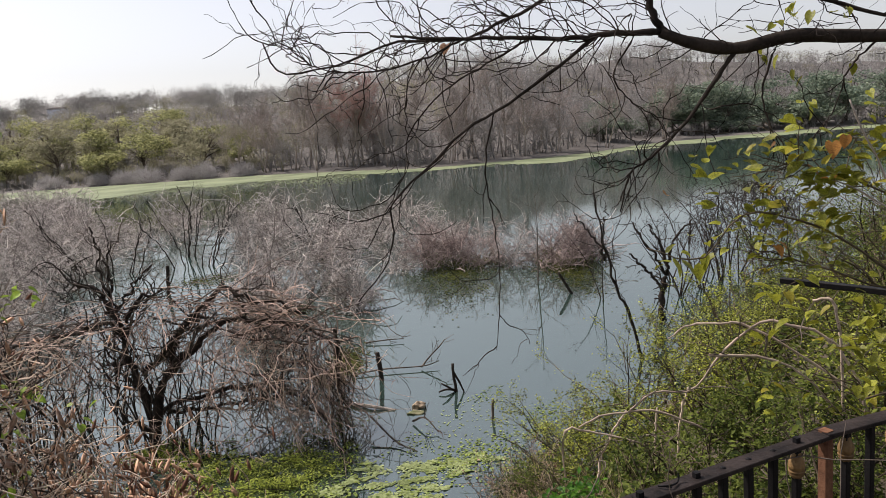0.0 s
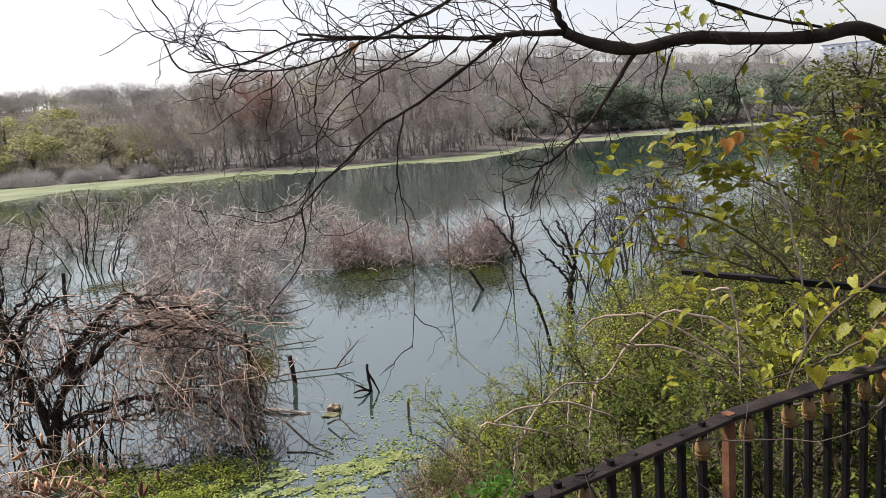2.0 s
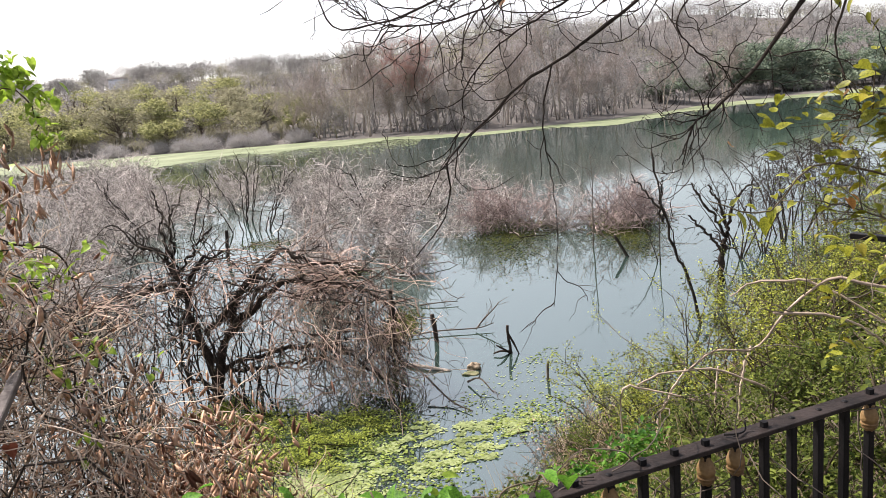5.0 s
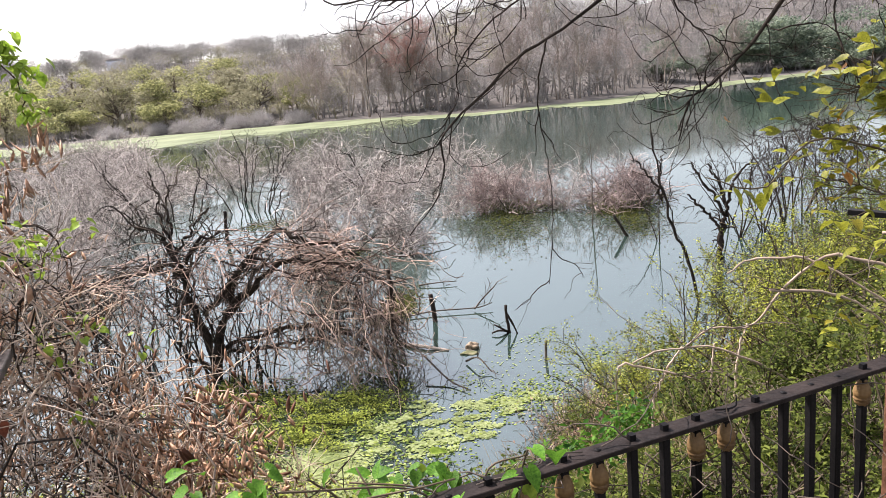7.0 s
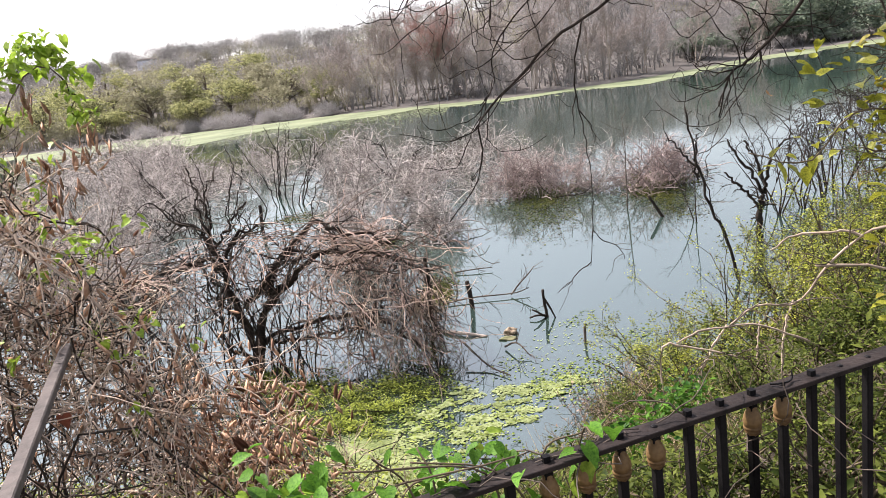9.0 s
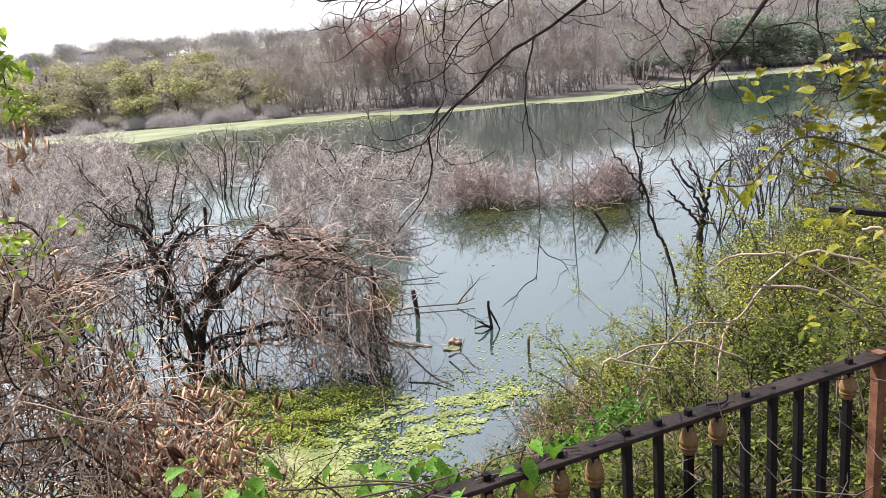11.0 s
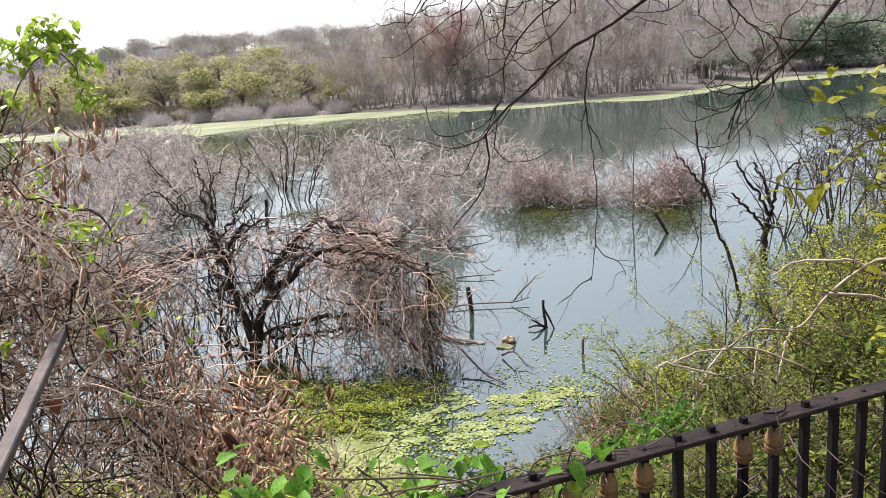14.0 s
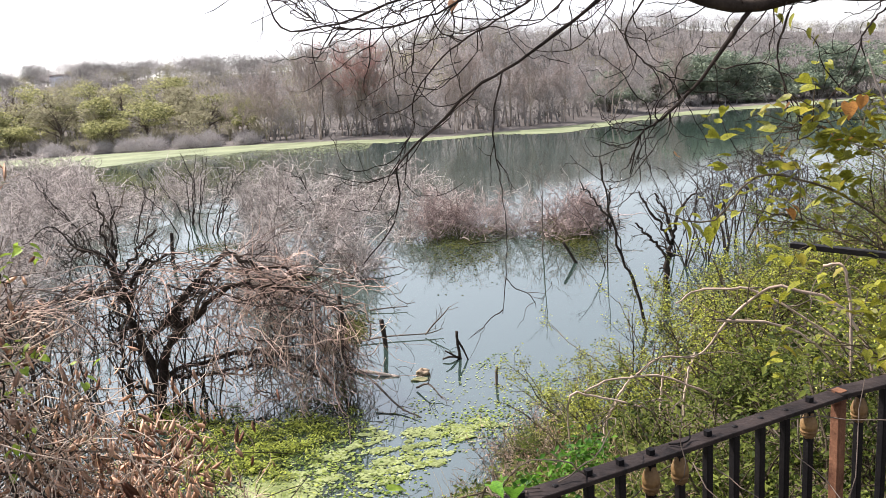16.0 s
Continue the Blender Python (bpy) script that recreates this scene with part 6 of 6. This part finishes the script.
    leaves(e, rng, over[1:5], 1, 0.05, "leaf_orange", (0.045, 0.07), 0.6)
    leaves(e, rng, [(1.32, 1.90, 2.77)], 1, 0.0, "leaf_yellow", (0.075, 0.075), 0.9)
    leaves(e, rng, along(lines[6:8], 12, 0.4), 1, 0.05, "leaf_heart", (0.05, 0.08), 0.5)


build_climber()


def build_canes():
    """Dry canes arching through the green bushes."""
    rng = np.random.default_rng(121)
    for line in ([(1.13, 4.1, 1.88), (1.28, 4.1, 1.97), (1.49, 4.1, 1.97), (1.64, 4.1, 2.15), (1.80, 4.1, 2.28), (1.94, 4.0, 2.35), (2.3, 3.9, 2.1), (2.5, 3.8, 0.9)],
                 [(0.83, 4.1, 1.80), (0.96, 4.1, 1.86), (1.12, 4.1, 1.87), (1.28, 4.1, 1.86), (1.44, 4.1, 1.79), (1.63, 4.1, 1.68), (1.80, 4.1, 1.50), (2.0, 4.1, 0.9)],
                 [(0.74, 4.1, 1.40), (0.75, 4.1, 1.78), (0.92, 4.1, 1.76), (1.12, 4.1, 1.70), (1.26, 4.1, 1.62), (1.40, 4.1, 1.44), (1.5, 4.1, 0.9)],
                 [(1.39, 4.2, 2.25), (1.51, 4.2, 2.32), (1.65, 4.1, 2.34), (1.80, 4.1, 2.32), (2.17, 4.0, 2.08), (2.46, 3.9, 1.72), (2.6, 3.8, 0.9)],
                 [(2.2, 3.8, 0.9), (2.2, 3.8, 1.8), (2.15, 3.8, 2.45), (2.05, 3.85, 2.5)], [(2.5, 4.0, 0.9), (2.25, 4.0, 1.8), (1.95, 4.0, 2.12), (1.55, 4.0, 2.20)],
                 [(1.12, 4.15, 1.86), (1.02, 4.15, 1.70), (0.95, 4.15, 1.5), (0.94, 4.15, 1.0)], [(1.3, 4.15, 1.86), (1.28, 4.15, 1.6), (1.27, 4.15, 1.0)], [(1.5, 4.2, 1.95), (1.44, 4.2, 1.7), (1.42, 4.2, 1.0)]):
        e = thing("dry_cane", line[0], "bare brown cane arching out of the bush", "cane", "dry canes in the bush")
        p = spline(line, 24)
        p[1:-1] += rng.normal(0, 0.003, (22, 3))
        g = Geo()
        tube(g, p, 0.0050, 0.0085, 6, 0.10, rng)
        part("stem", g, "drytwig", e)
        s, d = sprouts(rng, p, 9, 0.2, 1.0, 0.9)
        t = strands(rng, s, d, rng.uniform(0.15, 0.5, 9), 7, 0.2, (0, 0, -0.06))
        for one in t:
            part("shoot", tube(Geo(), one, 0.0036, 0.0015, 4), "deadwood", e)


build_canes()


# ---- the dry shrub with hanging pods ----
def pod_shrub(seed, spots, label):
    rng = np.random.default_rng(seed)
    e = thing("pod_shrub", (-2.4, 3.6, float(ground_height(-2.4, 3.6))), label, "shrub")
    g, c = Geo(), Geo()
    n = 1250
    x = rng.uniform(-5.0, -1.3, n)
    y = rng.uniform(2.4, 5.2, n)
    x -= np.clip((y - 3.2) * 0.18, 0, 1)
    base = np.c_[x, y, ground_height(x, y) - 0.05]
    extra = rng.uniform(0, 1, n) < 0.38
    y = np.where(extra, rng.uniform(2.6, 3.9, n), y)
    x = np.where(extra, y * rng.uniform(-0.85, -0.58, n), x)
    base = np.c_[x, y, ground_height(x, y) - 0.05]
    top = np.interp(x / y, [-1.2, -0.68, -0.60, -0.54, -0.46, -0.37, -0.30, -0.25], [3.5, 3.3, 2.95, 2.65, 2.30, 1.95, 1.65, 1.3])
    top = np.minimum(top, 3.4) - np.clip(y - 3.4, 0, 3) * 0.55
    L = (top - base[:, 2]).clip(0.3) * rng.uniform(0.75, 1.25, n) * np.where(extra, 1.25, 1)
    st = strands(rng, base, rng.normal(0, 0.85, (n, 3)) * (1, 0.8, 0.2) + (0, 0, 0.8), L * 1.35, 14, 0.44, (0.01, 0, -0.05), 0.16)
    ceiling_z = np.interp(st[:, :, 0] / st[:, :, 1], [-1.2, -0.68, -0.60, -0.54, -0.46, -0.37, -0.30, -0.25, -0.1], [3.7, 3.45, 3.1, 2.8, 2.45, 2.1, 1.8, 1.45, 0.9])
    st = st[(st[:, :, 2] < ceiling_z).all(1) & (st[:, :, 1] > 2.0).all(1)]
    dk = Geo()
    pick = st[rng.choice(len(st), 110, replace=False)] + rng.normal(0, 0.05, (110, 1, 3))
    tube(dk, pick, rng.uniform(0.004, 0.009, 110), 0.003, 4, 0.1, rng)
    part("dark_stem_mass", dk, "bark", e, "dark crooked stems", kind="stuff")
    st = st[(st[:, 0, 0] / st[:, 0, 1] > -0.58) | (rng.uniform(0, 1, len(st)) < 0.45)]
    tube(g, st, rng.uniform(0.003, 0.008, len(st)), 0.0025, 3)
    part("stem", g, "drytwig", e)
    # the upper tangle at its landward side
    m = 130
    yy = rng.uniform(2.55, 3.5, m)
    xx = yy * rng.uniform(-0.86, -0.52, m)
    roof = np.interp(xx / yy, [-1.2, -0.68, -0.60, -0.54, -0.46], [3.6, 3.4, 3.05, 2.75, 2.4])
    up = strands(rng, np.c_[xx, yy, roof - 0.05 - 1.1 * rng.uniform(0, 1, m)], rng.normal(0, 1, (m, 3)) * (1, 0.7, 0.9), rng.uniform(0.35, 0.9, m), 14, 0.42, (0, 0, 0), 0.18)
    over = np.interp(up[:, :, 0] / up[:, :, 1], [-1.2, -0.68, -0.60, -0.54, -0.46, -0.37], [3.65, 3.45, 3.1, 2.8, 2.45, 2.1])
    up = up[(up[:, :, 2] < over).all(1) & (up[:, :, 1] > 2.3).all(1)]
    b2 = Geo()
    tube(b2, up, rng.uniform(0.003, 0.007, len(up)), 0.002, 3)
    part("branch_mass", b2, "drytwig", e, kind="stuff")
    st = np.concatenate([st, up])
    s, d = sprouts(rng, st, 6400, 0.15, 1.0, 1.0)
    t = strands(rng, s, d, rng.uniform(0.12, 0.42, 6400), 4, 0.5, (0, 0, -0.03), 0.45)
    mid = t[:, 2]
    low = (mid[:, 2] < 1.95 - 0.5 * (mid[:, 1] - 3)) & (mid[:, 0] / mid[:, 1] < -0.58)
    t = t[~low | (rng.uniform(0, 1, len(t)) < 0.10)]
    tube(c, t, 0.003, 0.0016, 3)
    s, d = sprouts(rng, t, 6000, 0.2, 1.0, 1.0)
    tube(c, strands(rng, s, d, rng.uniform(0.06, 0.2, 6000), 2, 0.3), 0.0018, 0.001, 3)
    part("twig_mass", c, "drytwig", e, kind="stuff")
    # hanging pods: the outer ones single, the inner ones joined
    s, _ = sprouts(rng, t, 14000, 0.3, 1.0, 1.0)
    edge = np.interp(s[:, 0] / s[:, 1], [-0.62, -0.45, -0.36, -0.28], [0.20, 0.30, 0.42, 0.10])
    s = s[(rng.uniform(0, 1, len(s)) < edge) & (s[:, 1] > 2.55)]
    order = np.argsort(s[:, 1])
    near, rest = s[order[:260]], s[order[260:]]
    me = Geo().add(*HUSK).mesh("pod")
    me.materials.append(M["pod"])
    for p in near:
        ob = new("pod", me)
        ob.parent = e
        ob.location = p - np.asarray(ORIGIN[e])
        ob.rotation_euler = (rng.normal(0, 0.4), 1.25 + rng.normal(0, 0.4), rng.uniform(0, 6.28))
        k = rng.uniform(0.05, 0.095)
        ob.scale = (k, k * rng.uniform(0.6, 1.25), k)
    b = Geo()
    m = 1150
    c = np.array([(-1.30, 3.4, 1.85), (-1.45, 3.7, 1.70), (-1.25, 3.5, 1.62), (-1.6, 3.9, 1.45), (-1.45, 4.1, 1.25), (-1.75, 4.2, 1.45), (-1.9, 3.6, 1.9), (-1.65, 3.3, 2.0)])[rng.integers(0, 8, m)]
    rest = np.concatenate([rest, c - (0.07, 0, 0) + rng.normal(0, 0.18, (m, 3))])
    down = turns(rng, len(rest), 0.6)
    down = down @ np.array([[0, 0, 1], [0, 1, 0], [-1, 0, 0]], float)
    size = rng.uniform(0.03, 0.105, len(rest))
    wide = rng.uniform(0, 1, len(rest)) < 0.65
    scatter(b, HUSK, rest[wide], down[wide], size[wide])
    scatter(b, POD, rest[~wide], down[~wide], size[~wide])
    part("pod_mass", b, "pod", e, "dry brown pods", kind="stuff")
    # fresh vine leaves climbing through it
    s2 = s[(s[:, 2] > 2.3)]
    leaves(e, rng, s2[rng.integers(0, len(s2), 34)], 4, 0.035, "leaf_vine", (0.035, 0.06), 0.5)
    v = Geo()
    arch = [(-2.0, 3.52), (-1.85, 3.65), (-1.80, 3.68), (-1.72, 3.71), (-1.66, 3.73), (-1.60, 3.71), (-1.57, 3.67), (-1.54, 3.63)]
    fall = [(-1.59, 3.60), (-1.58, 3.55), (-1.555, 3.54), (-1.59, 3.49), (-1.57, 3.46), (-1.52, 3.47)]
    tufts = [(-1.88, 3.51), (-1.84, 3.48), (-1.81, 3.48), (-1.90, 3.35), (-1.80, 3.19), (-1.82, 3.11), (-1.95, 3.09), (-1.83, 3.03), (-1.64, 3.02), (-1.45, 3.04), (-1.61, 2.97), (-1.71, 2.98)]
    vines = [[(-2.4, 3.0, 1.4), (-2.3, 2.9, 2.6)] + [(x, 2.8, z) for x, z in arch], [(-2.5, 3.0, 1.4), (-2.2, 2.9, 2.9), (-1.85, 2.8, 3.5), (-1.68, 2.8, 3.66)] + [(x, 2.8, z) for x, z in fall], [(-2.2, 3.3, 1.4), (-2.1, 3.2, 2.4), (-1.95, 3.2, 2.85), (-1.75, 3.2, 2.95)]]
    ps = np.stack([spline(q, 22) for q in vines])
    tube(v, ps, 0.0035, 0.0015, 5)
    part("vine", v, "drytwig", e)
    leaves(e, rng, [(x, 2.8, z) for x, z in arch], 12, 0.026, "leaf_vine", (0.032, 0.055), 0.6)
    leaves(e, rng, [(x, 2.8, z) for x, z in fall], 6, 0.018, "leaf_vine", (0.03, 0.05), 0.7)
    leaves(e, rng, [(x, 2.8, z) for x, z in tufts], 6, 0.026, "leaf_vine", (0.03, 0.05), 0.5)
    leaves(e, rng, [(-1.82, 3.0, 2.60), (-1.77, 3.0, 2.45), (-1.68, 3.0, 2.43), (-2.30, 3.0, 2.22), (-1.67, 3.0, 2.28)], 4, 0.025, "leaf_vine", (0.028, 0.045), 0.5)
    s3, _ = sprouts(rng, ps[:1], 70, 0.35, 0.75, 1.0)
    leaves(e, rng, s3, 1, 0.035, "leaf_vine", (0.028, 0.05), 0.6)
    leaves(e, rng, [(-1.70, 2.45, 2.43)], 1, 0.0, "leaf_rust", (0.07, 0.07), 1.1)
    s3, _ = sprouts(rng, ps[2:], 26, 0.5, 1.0, 1.0)
    leaves(e, rng, s3, 1, 0.05, "leaf_vine", (0.03, 0.055), 0.6)
    pods = np.array([(-1.60, 3.43), (-1.58, 3.40), (-1.54, 3.40), (-1.52, 3.36), (-1.56, 3.31), (-1.63, 3.27), (-1.68, 3.22), (-1.71, 3.25), (-1.68, 3.18), (-1.71, 3.42), (-1.65, 3.36), (-1.75, 3.59), (-1.75, 3.54), (-1.72, 3.54), (-1.80, 3.37), (-1.84, 3.32)])
    hang = np.repeat(np.c_[pods[:, 0], np.full(len(pods), 2.8), pods[:, 1]], 4, 0)
    for p in hang:
        ob = new("pod", me)
        ob.parent = e
        ob.location = p + rng.normal(0, 0.028, 3) - np.asarray(ORIGIN[e])
        ob.rotation_euler = (rng.normal(0, 0.3), 1.35 + rng.normal(0, 0.3), rng.uniform(0, 6.28))
        k = rng.uniform(0.05, 0.09)
        ob.scale = (k, k * rng.uniform(0.6, 1.0), k)


pod_shrub(131, None, "tangled dry shrub hung with brown pods and a green vine")


def build_rail_vine():
    """Fresh creeper sprawling over the end of the railing."""
    rng = np.random.default_rng(141)
    e = thing("creeper", (0.0, 1.5, 1.6), "fresh green creeper with heart-shaped leaves on the railing", "creeper")
    lines = []
    for i in range(9):
        k = rng.uniform(-12, -4)
        p0 = RAIL + ALONG * STEP * k + (rng.normal(0, 0.02), rng.uniform(-0.02, 0.1), -rng.uniform(0.2, 0.9))
        mid = RAIL + ALONG * STEP * (k + rng.uniform(-1, 1)) + (0, 0.02, 0.02)
        end = RAIL + ALONG * STEP * (k + rng.uniform(-3, 4)) + (0, rng.normal(0, 0.05), rng.uniform(0.0, 0.14))
        lines.append(spline([p0, (p0 + mid) / 2 + rng.normal(0, 0.03, 3), mid, end], 18))
    lines = np.stack(lines)
    for one in lines:
        part("stem", tube(Geo(), one, 0.0035, 0.002, 5), "bushstem", e)
    clump = [(-0.64, 1.45, 2.70), (-0.60, 1.45, 2.62), (-0.52, 1.45, 2.62), (-0.45, 1.45, 2.66), (-0.70, 1.45, 2.52), (-0.60, 1.42, 2.50), (-0.50, 1.42, 2.52), (-0.34, 1.5, 2.61), (-0.27, 1.5, 2.58), (-0.13, 1.5, 2.56), (-0.04, 1.52, 2.54), (-0.45, 1.4, 2.45)]
    leaves(e, rng, [(x + 0.04, y, z - 0.03) for x, y, z in clump], 4, 0.035, "leaf_fresh", (0.03, 0.055), 0.5)
    heap = [(x, 1.45 + dy, z) for x, z in ((-0.80, 2.50), (-0.72, 2.54), (-0.64, 2.57), (-0.57, 2.60), (-0.50, 2.62), (-0.74, 2.45), (-0.66, 2.48), (-0.58, 2.50), (-0.50, 2.52), (-0.45, 2.56), (-0.68, 2.40), (-0.60, 2.42), (-0.52, 2.44), (-0.80, 2.42)) for dy in (-0.03, 0.05)]
    leaves(e, rng, heap[::3], 2, 0.035, "leaf_vine", (0.03, 0.055), 0.6)
    leaves(e, rng, heap, 5, 0.03, "leaf_fresh", (0.035, 0.062), 0.6)
    crest = [(-0.24, 1.48, 2.64), (-0.20, 1.48, 2.65), (-0.15, 1.48, 2.64), (-0.11, 1.48, 2.65), (-0.08, 1.48, 2.64), (-0.26, 1.48, 2.60)]
    leaves(e, rng, crest, 4, 0.02, "leaf_fresh", (0.035, 0.055), 0.5)
    leaves(e, rng, crest[1:5], 1, 0.02, "leaf_vine", (0.035, 0.05), 0.5)
    droop = [(-0.06, 1.47, 2.56), (-0.10, 1.50, 2.50), (-0.09, 1.50, 2.42), (-0.13, 1.52, 2.52), (-0.12, 1.52, 2.36), (-0.05, 1.55, 2.34)]
    leaves(e, rng, droop, 4, 0.025, "leaf_fresh", (0.04, 0.065), 0.9)
    leaves(e, rng, [(0.09, 1.48, 2.62), (0.07, 1.50, 2.57)], 1, 0.0, "leaf_vine", (0.05, 0.06), 0.8)
    fern = Geo()
    m = 700
    c = np.array([(0.28, 1.74, 2.57), (0.34, 1.77, 2.59), (0.38, 1.79, 2.60), (0.22, 1.72, 2.55), (0.15, 1.69, 2.53)])[rng.integers(0, 5, m)]
    scatter(fern, LEAF, c + rng.normal(0, 0.026, (m, 3)), turns(rng, m, 0.8), rng.uniform(0.014, 0.030, m))
    part("foliage", fern, "leaf_fresh", e, "small green leaflets by the rail", kind="stuff")
    s, _ = sprouts(rng, lines, 50, 0.3, 1.0, 1.0)
    leaves(e, rng, s, 1, 0.025, "leaf_fresh", (0.03, 0.06), 0.4)
    for i in range(13):
        k = rng.uniform(-7, 6)
        p0 = RAIL + ALONG * STEP * k + (0, 0.03, -rng.uniform(0.0, 0.1))
        a = strands(rng, p0, rng.normal(0, 0.5, 3) + (0, 0, -1), rng.uniform(0.4, 0.9), 12, 0.3, (0, 0, 0), 0.1)
        part("tendril", tube(Geo(), a, 0.0020, 0.0010, 4), "deadwood", e, "dry brown tendril")
    for i in range(12):
        k = rng.uniform(-9, -2)
        p0 = RAIL + ALONG * STEP * k + (0, 0.0, 0.012)
        a = strands(rng, p0, ALONG * rng.choice([-1, 1]) + (0, 0.3, 0.2), rng.uniform(0.2, 0.45), 10, 0.35, (0, 0, -0.05))
        part("tendril", tube(Geo(), a, 0.0020, 0.0012, 4), "deadwood", e, "dry brown tendril")


build_rail_vine()


def build_grass():
    rng = np.random.default_rng(151)
    for name, mat, label, n, x0, x1, y0, y1, h in (("dry_grass", "straw", "dry straw-coloured grass on the bank", 2600, -3.2, 1.4, 3.2, 6.3, (0.15, 0.5)), ("bank_grass", "grass", "green grass and weeds on the bank", 5600, -4.6, 3.0, 2.2, 6.6, (0.08, 0.28))):
        x, y = rng.uniform(x0, x1, n), rng.uniform(y0, y1, n)
        ok = y < near_shore(x) + 0.25
        x, y = x[ok], y[ok]
        p = np.c_[x, y, np.maximum(ground_height(x, y), 0) - 0.02]
        g = Geo()
        tube(g, strands(rng, p, rng.normal(0, 0.4, (len(p), 3)) + (0, 0, 1), rng.uniform(*h, len(p)), 3, 0.15, (0, 0, -0.12)), 0.0035, 0.001, 3)
        lone(name, g, mat, label, "grass", "stuff")
    lo = Geo()
    n = 15000
    x, y = rng.uniform(-4.6, -0.9, n), rng.uniform(2.8, 5.9, n)
    ok = y < near_shore(x) + 0.2
    p = np.c_[x, y, np.maximum(ground_height(x, y), 0) + 0.6 * rng.uniform(0.0, 1, n) ** 1.4][ok]
    scatter(lo, LEAF, p, turns(rng, len(p), 0.4), rng.uniform(0.02, 0.05, len(p)))
    lone("creeping_weeds", lo, "leaf_water", "low yellow-green weeds under the dry shrub", "weeds", "stuff")
    # taller weeds standing behind the dry shrub, down to the water
    n = 900
    x, y = rng.uniform(-4.8, -1.9, n), rng.uniform(3.7, 5.9, n)
    st = strands(rng, np.c_[x, y, np.maximum(ground_height(x, y), -0.1) - 0.03], rng.normal(0, 0.35, (n, 3)) + (0, 0, 1), rng.uniform(0.25, 0.75, n), 6, 0.2, (0, 0, -0.08))
    s, _ = sprouts(rng, st, 16000, 0.3, 1.0, 1.0)
    w = scatter(tube(Geo(), st, 0.004, 0.002, 3), LEAF, s + rng.normal(0, 0.02, s.shape), turns(rng, 16000, 0.35), rng.uniform(0.025, 0.06, 16000))
    lone("tall_weeds", w, "leaf_water", "yellow-green weeds standing behind the dry shrub", "weeds", "stuff")
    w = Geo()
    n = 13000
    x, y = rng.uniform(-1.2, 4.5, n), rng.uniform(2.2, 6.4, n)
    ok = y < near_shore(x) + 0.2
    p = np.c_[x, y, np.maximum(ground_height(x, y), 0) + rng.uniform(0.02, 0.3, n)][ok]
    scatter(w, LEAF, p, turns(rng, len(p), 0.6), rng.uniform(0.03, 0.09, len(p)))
    lone("bank_weeds", w, "leaf_deep_and_shade", "low green weeds covering the bank by the railing", "weeds", "stuff")


build_grass()
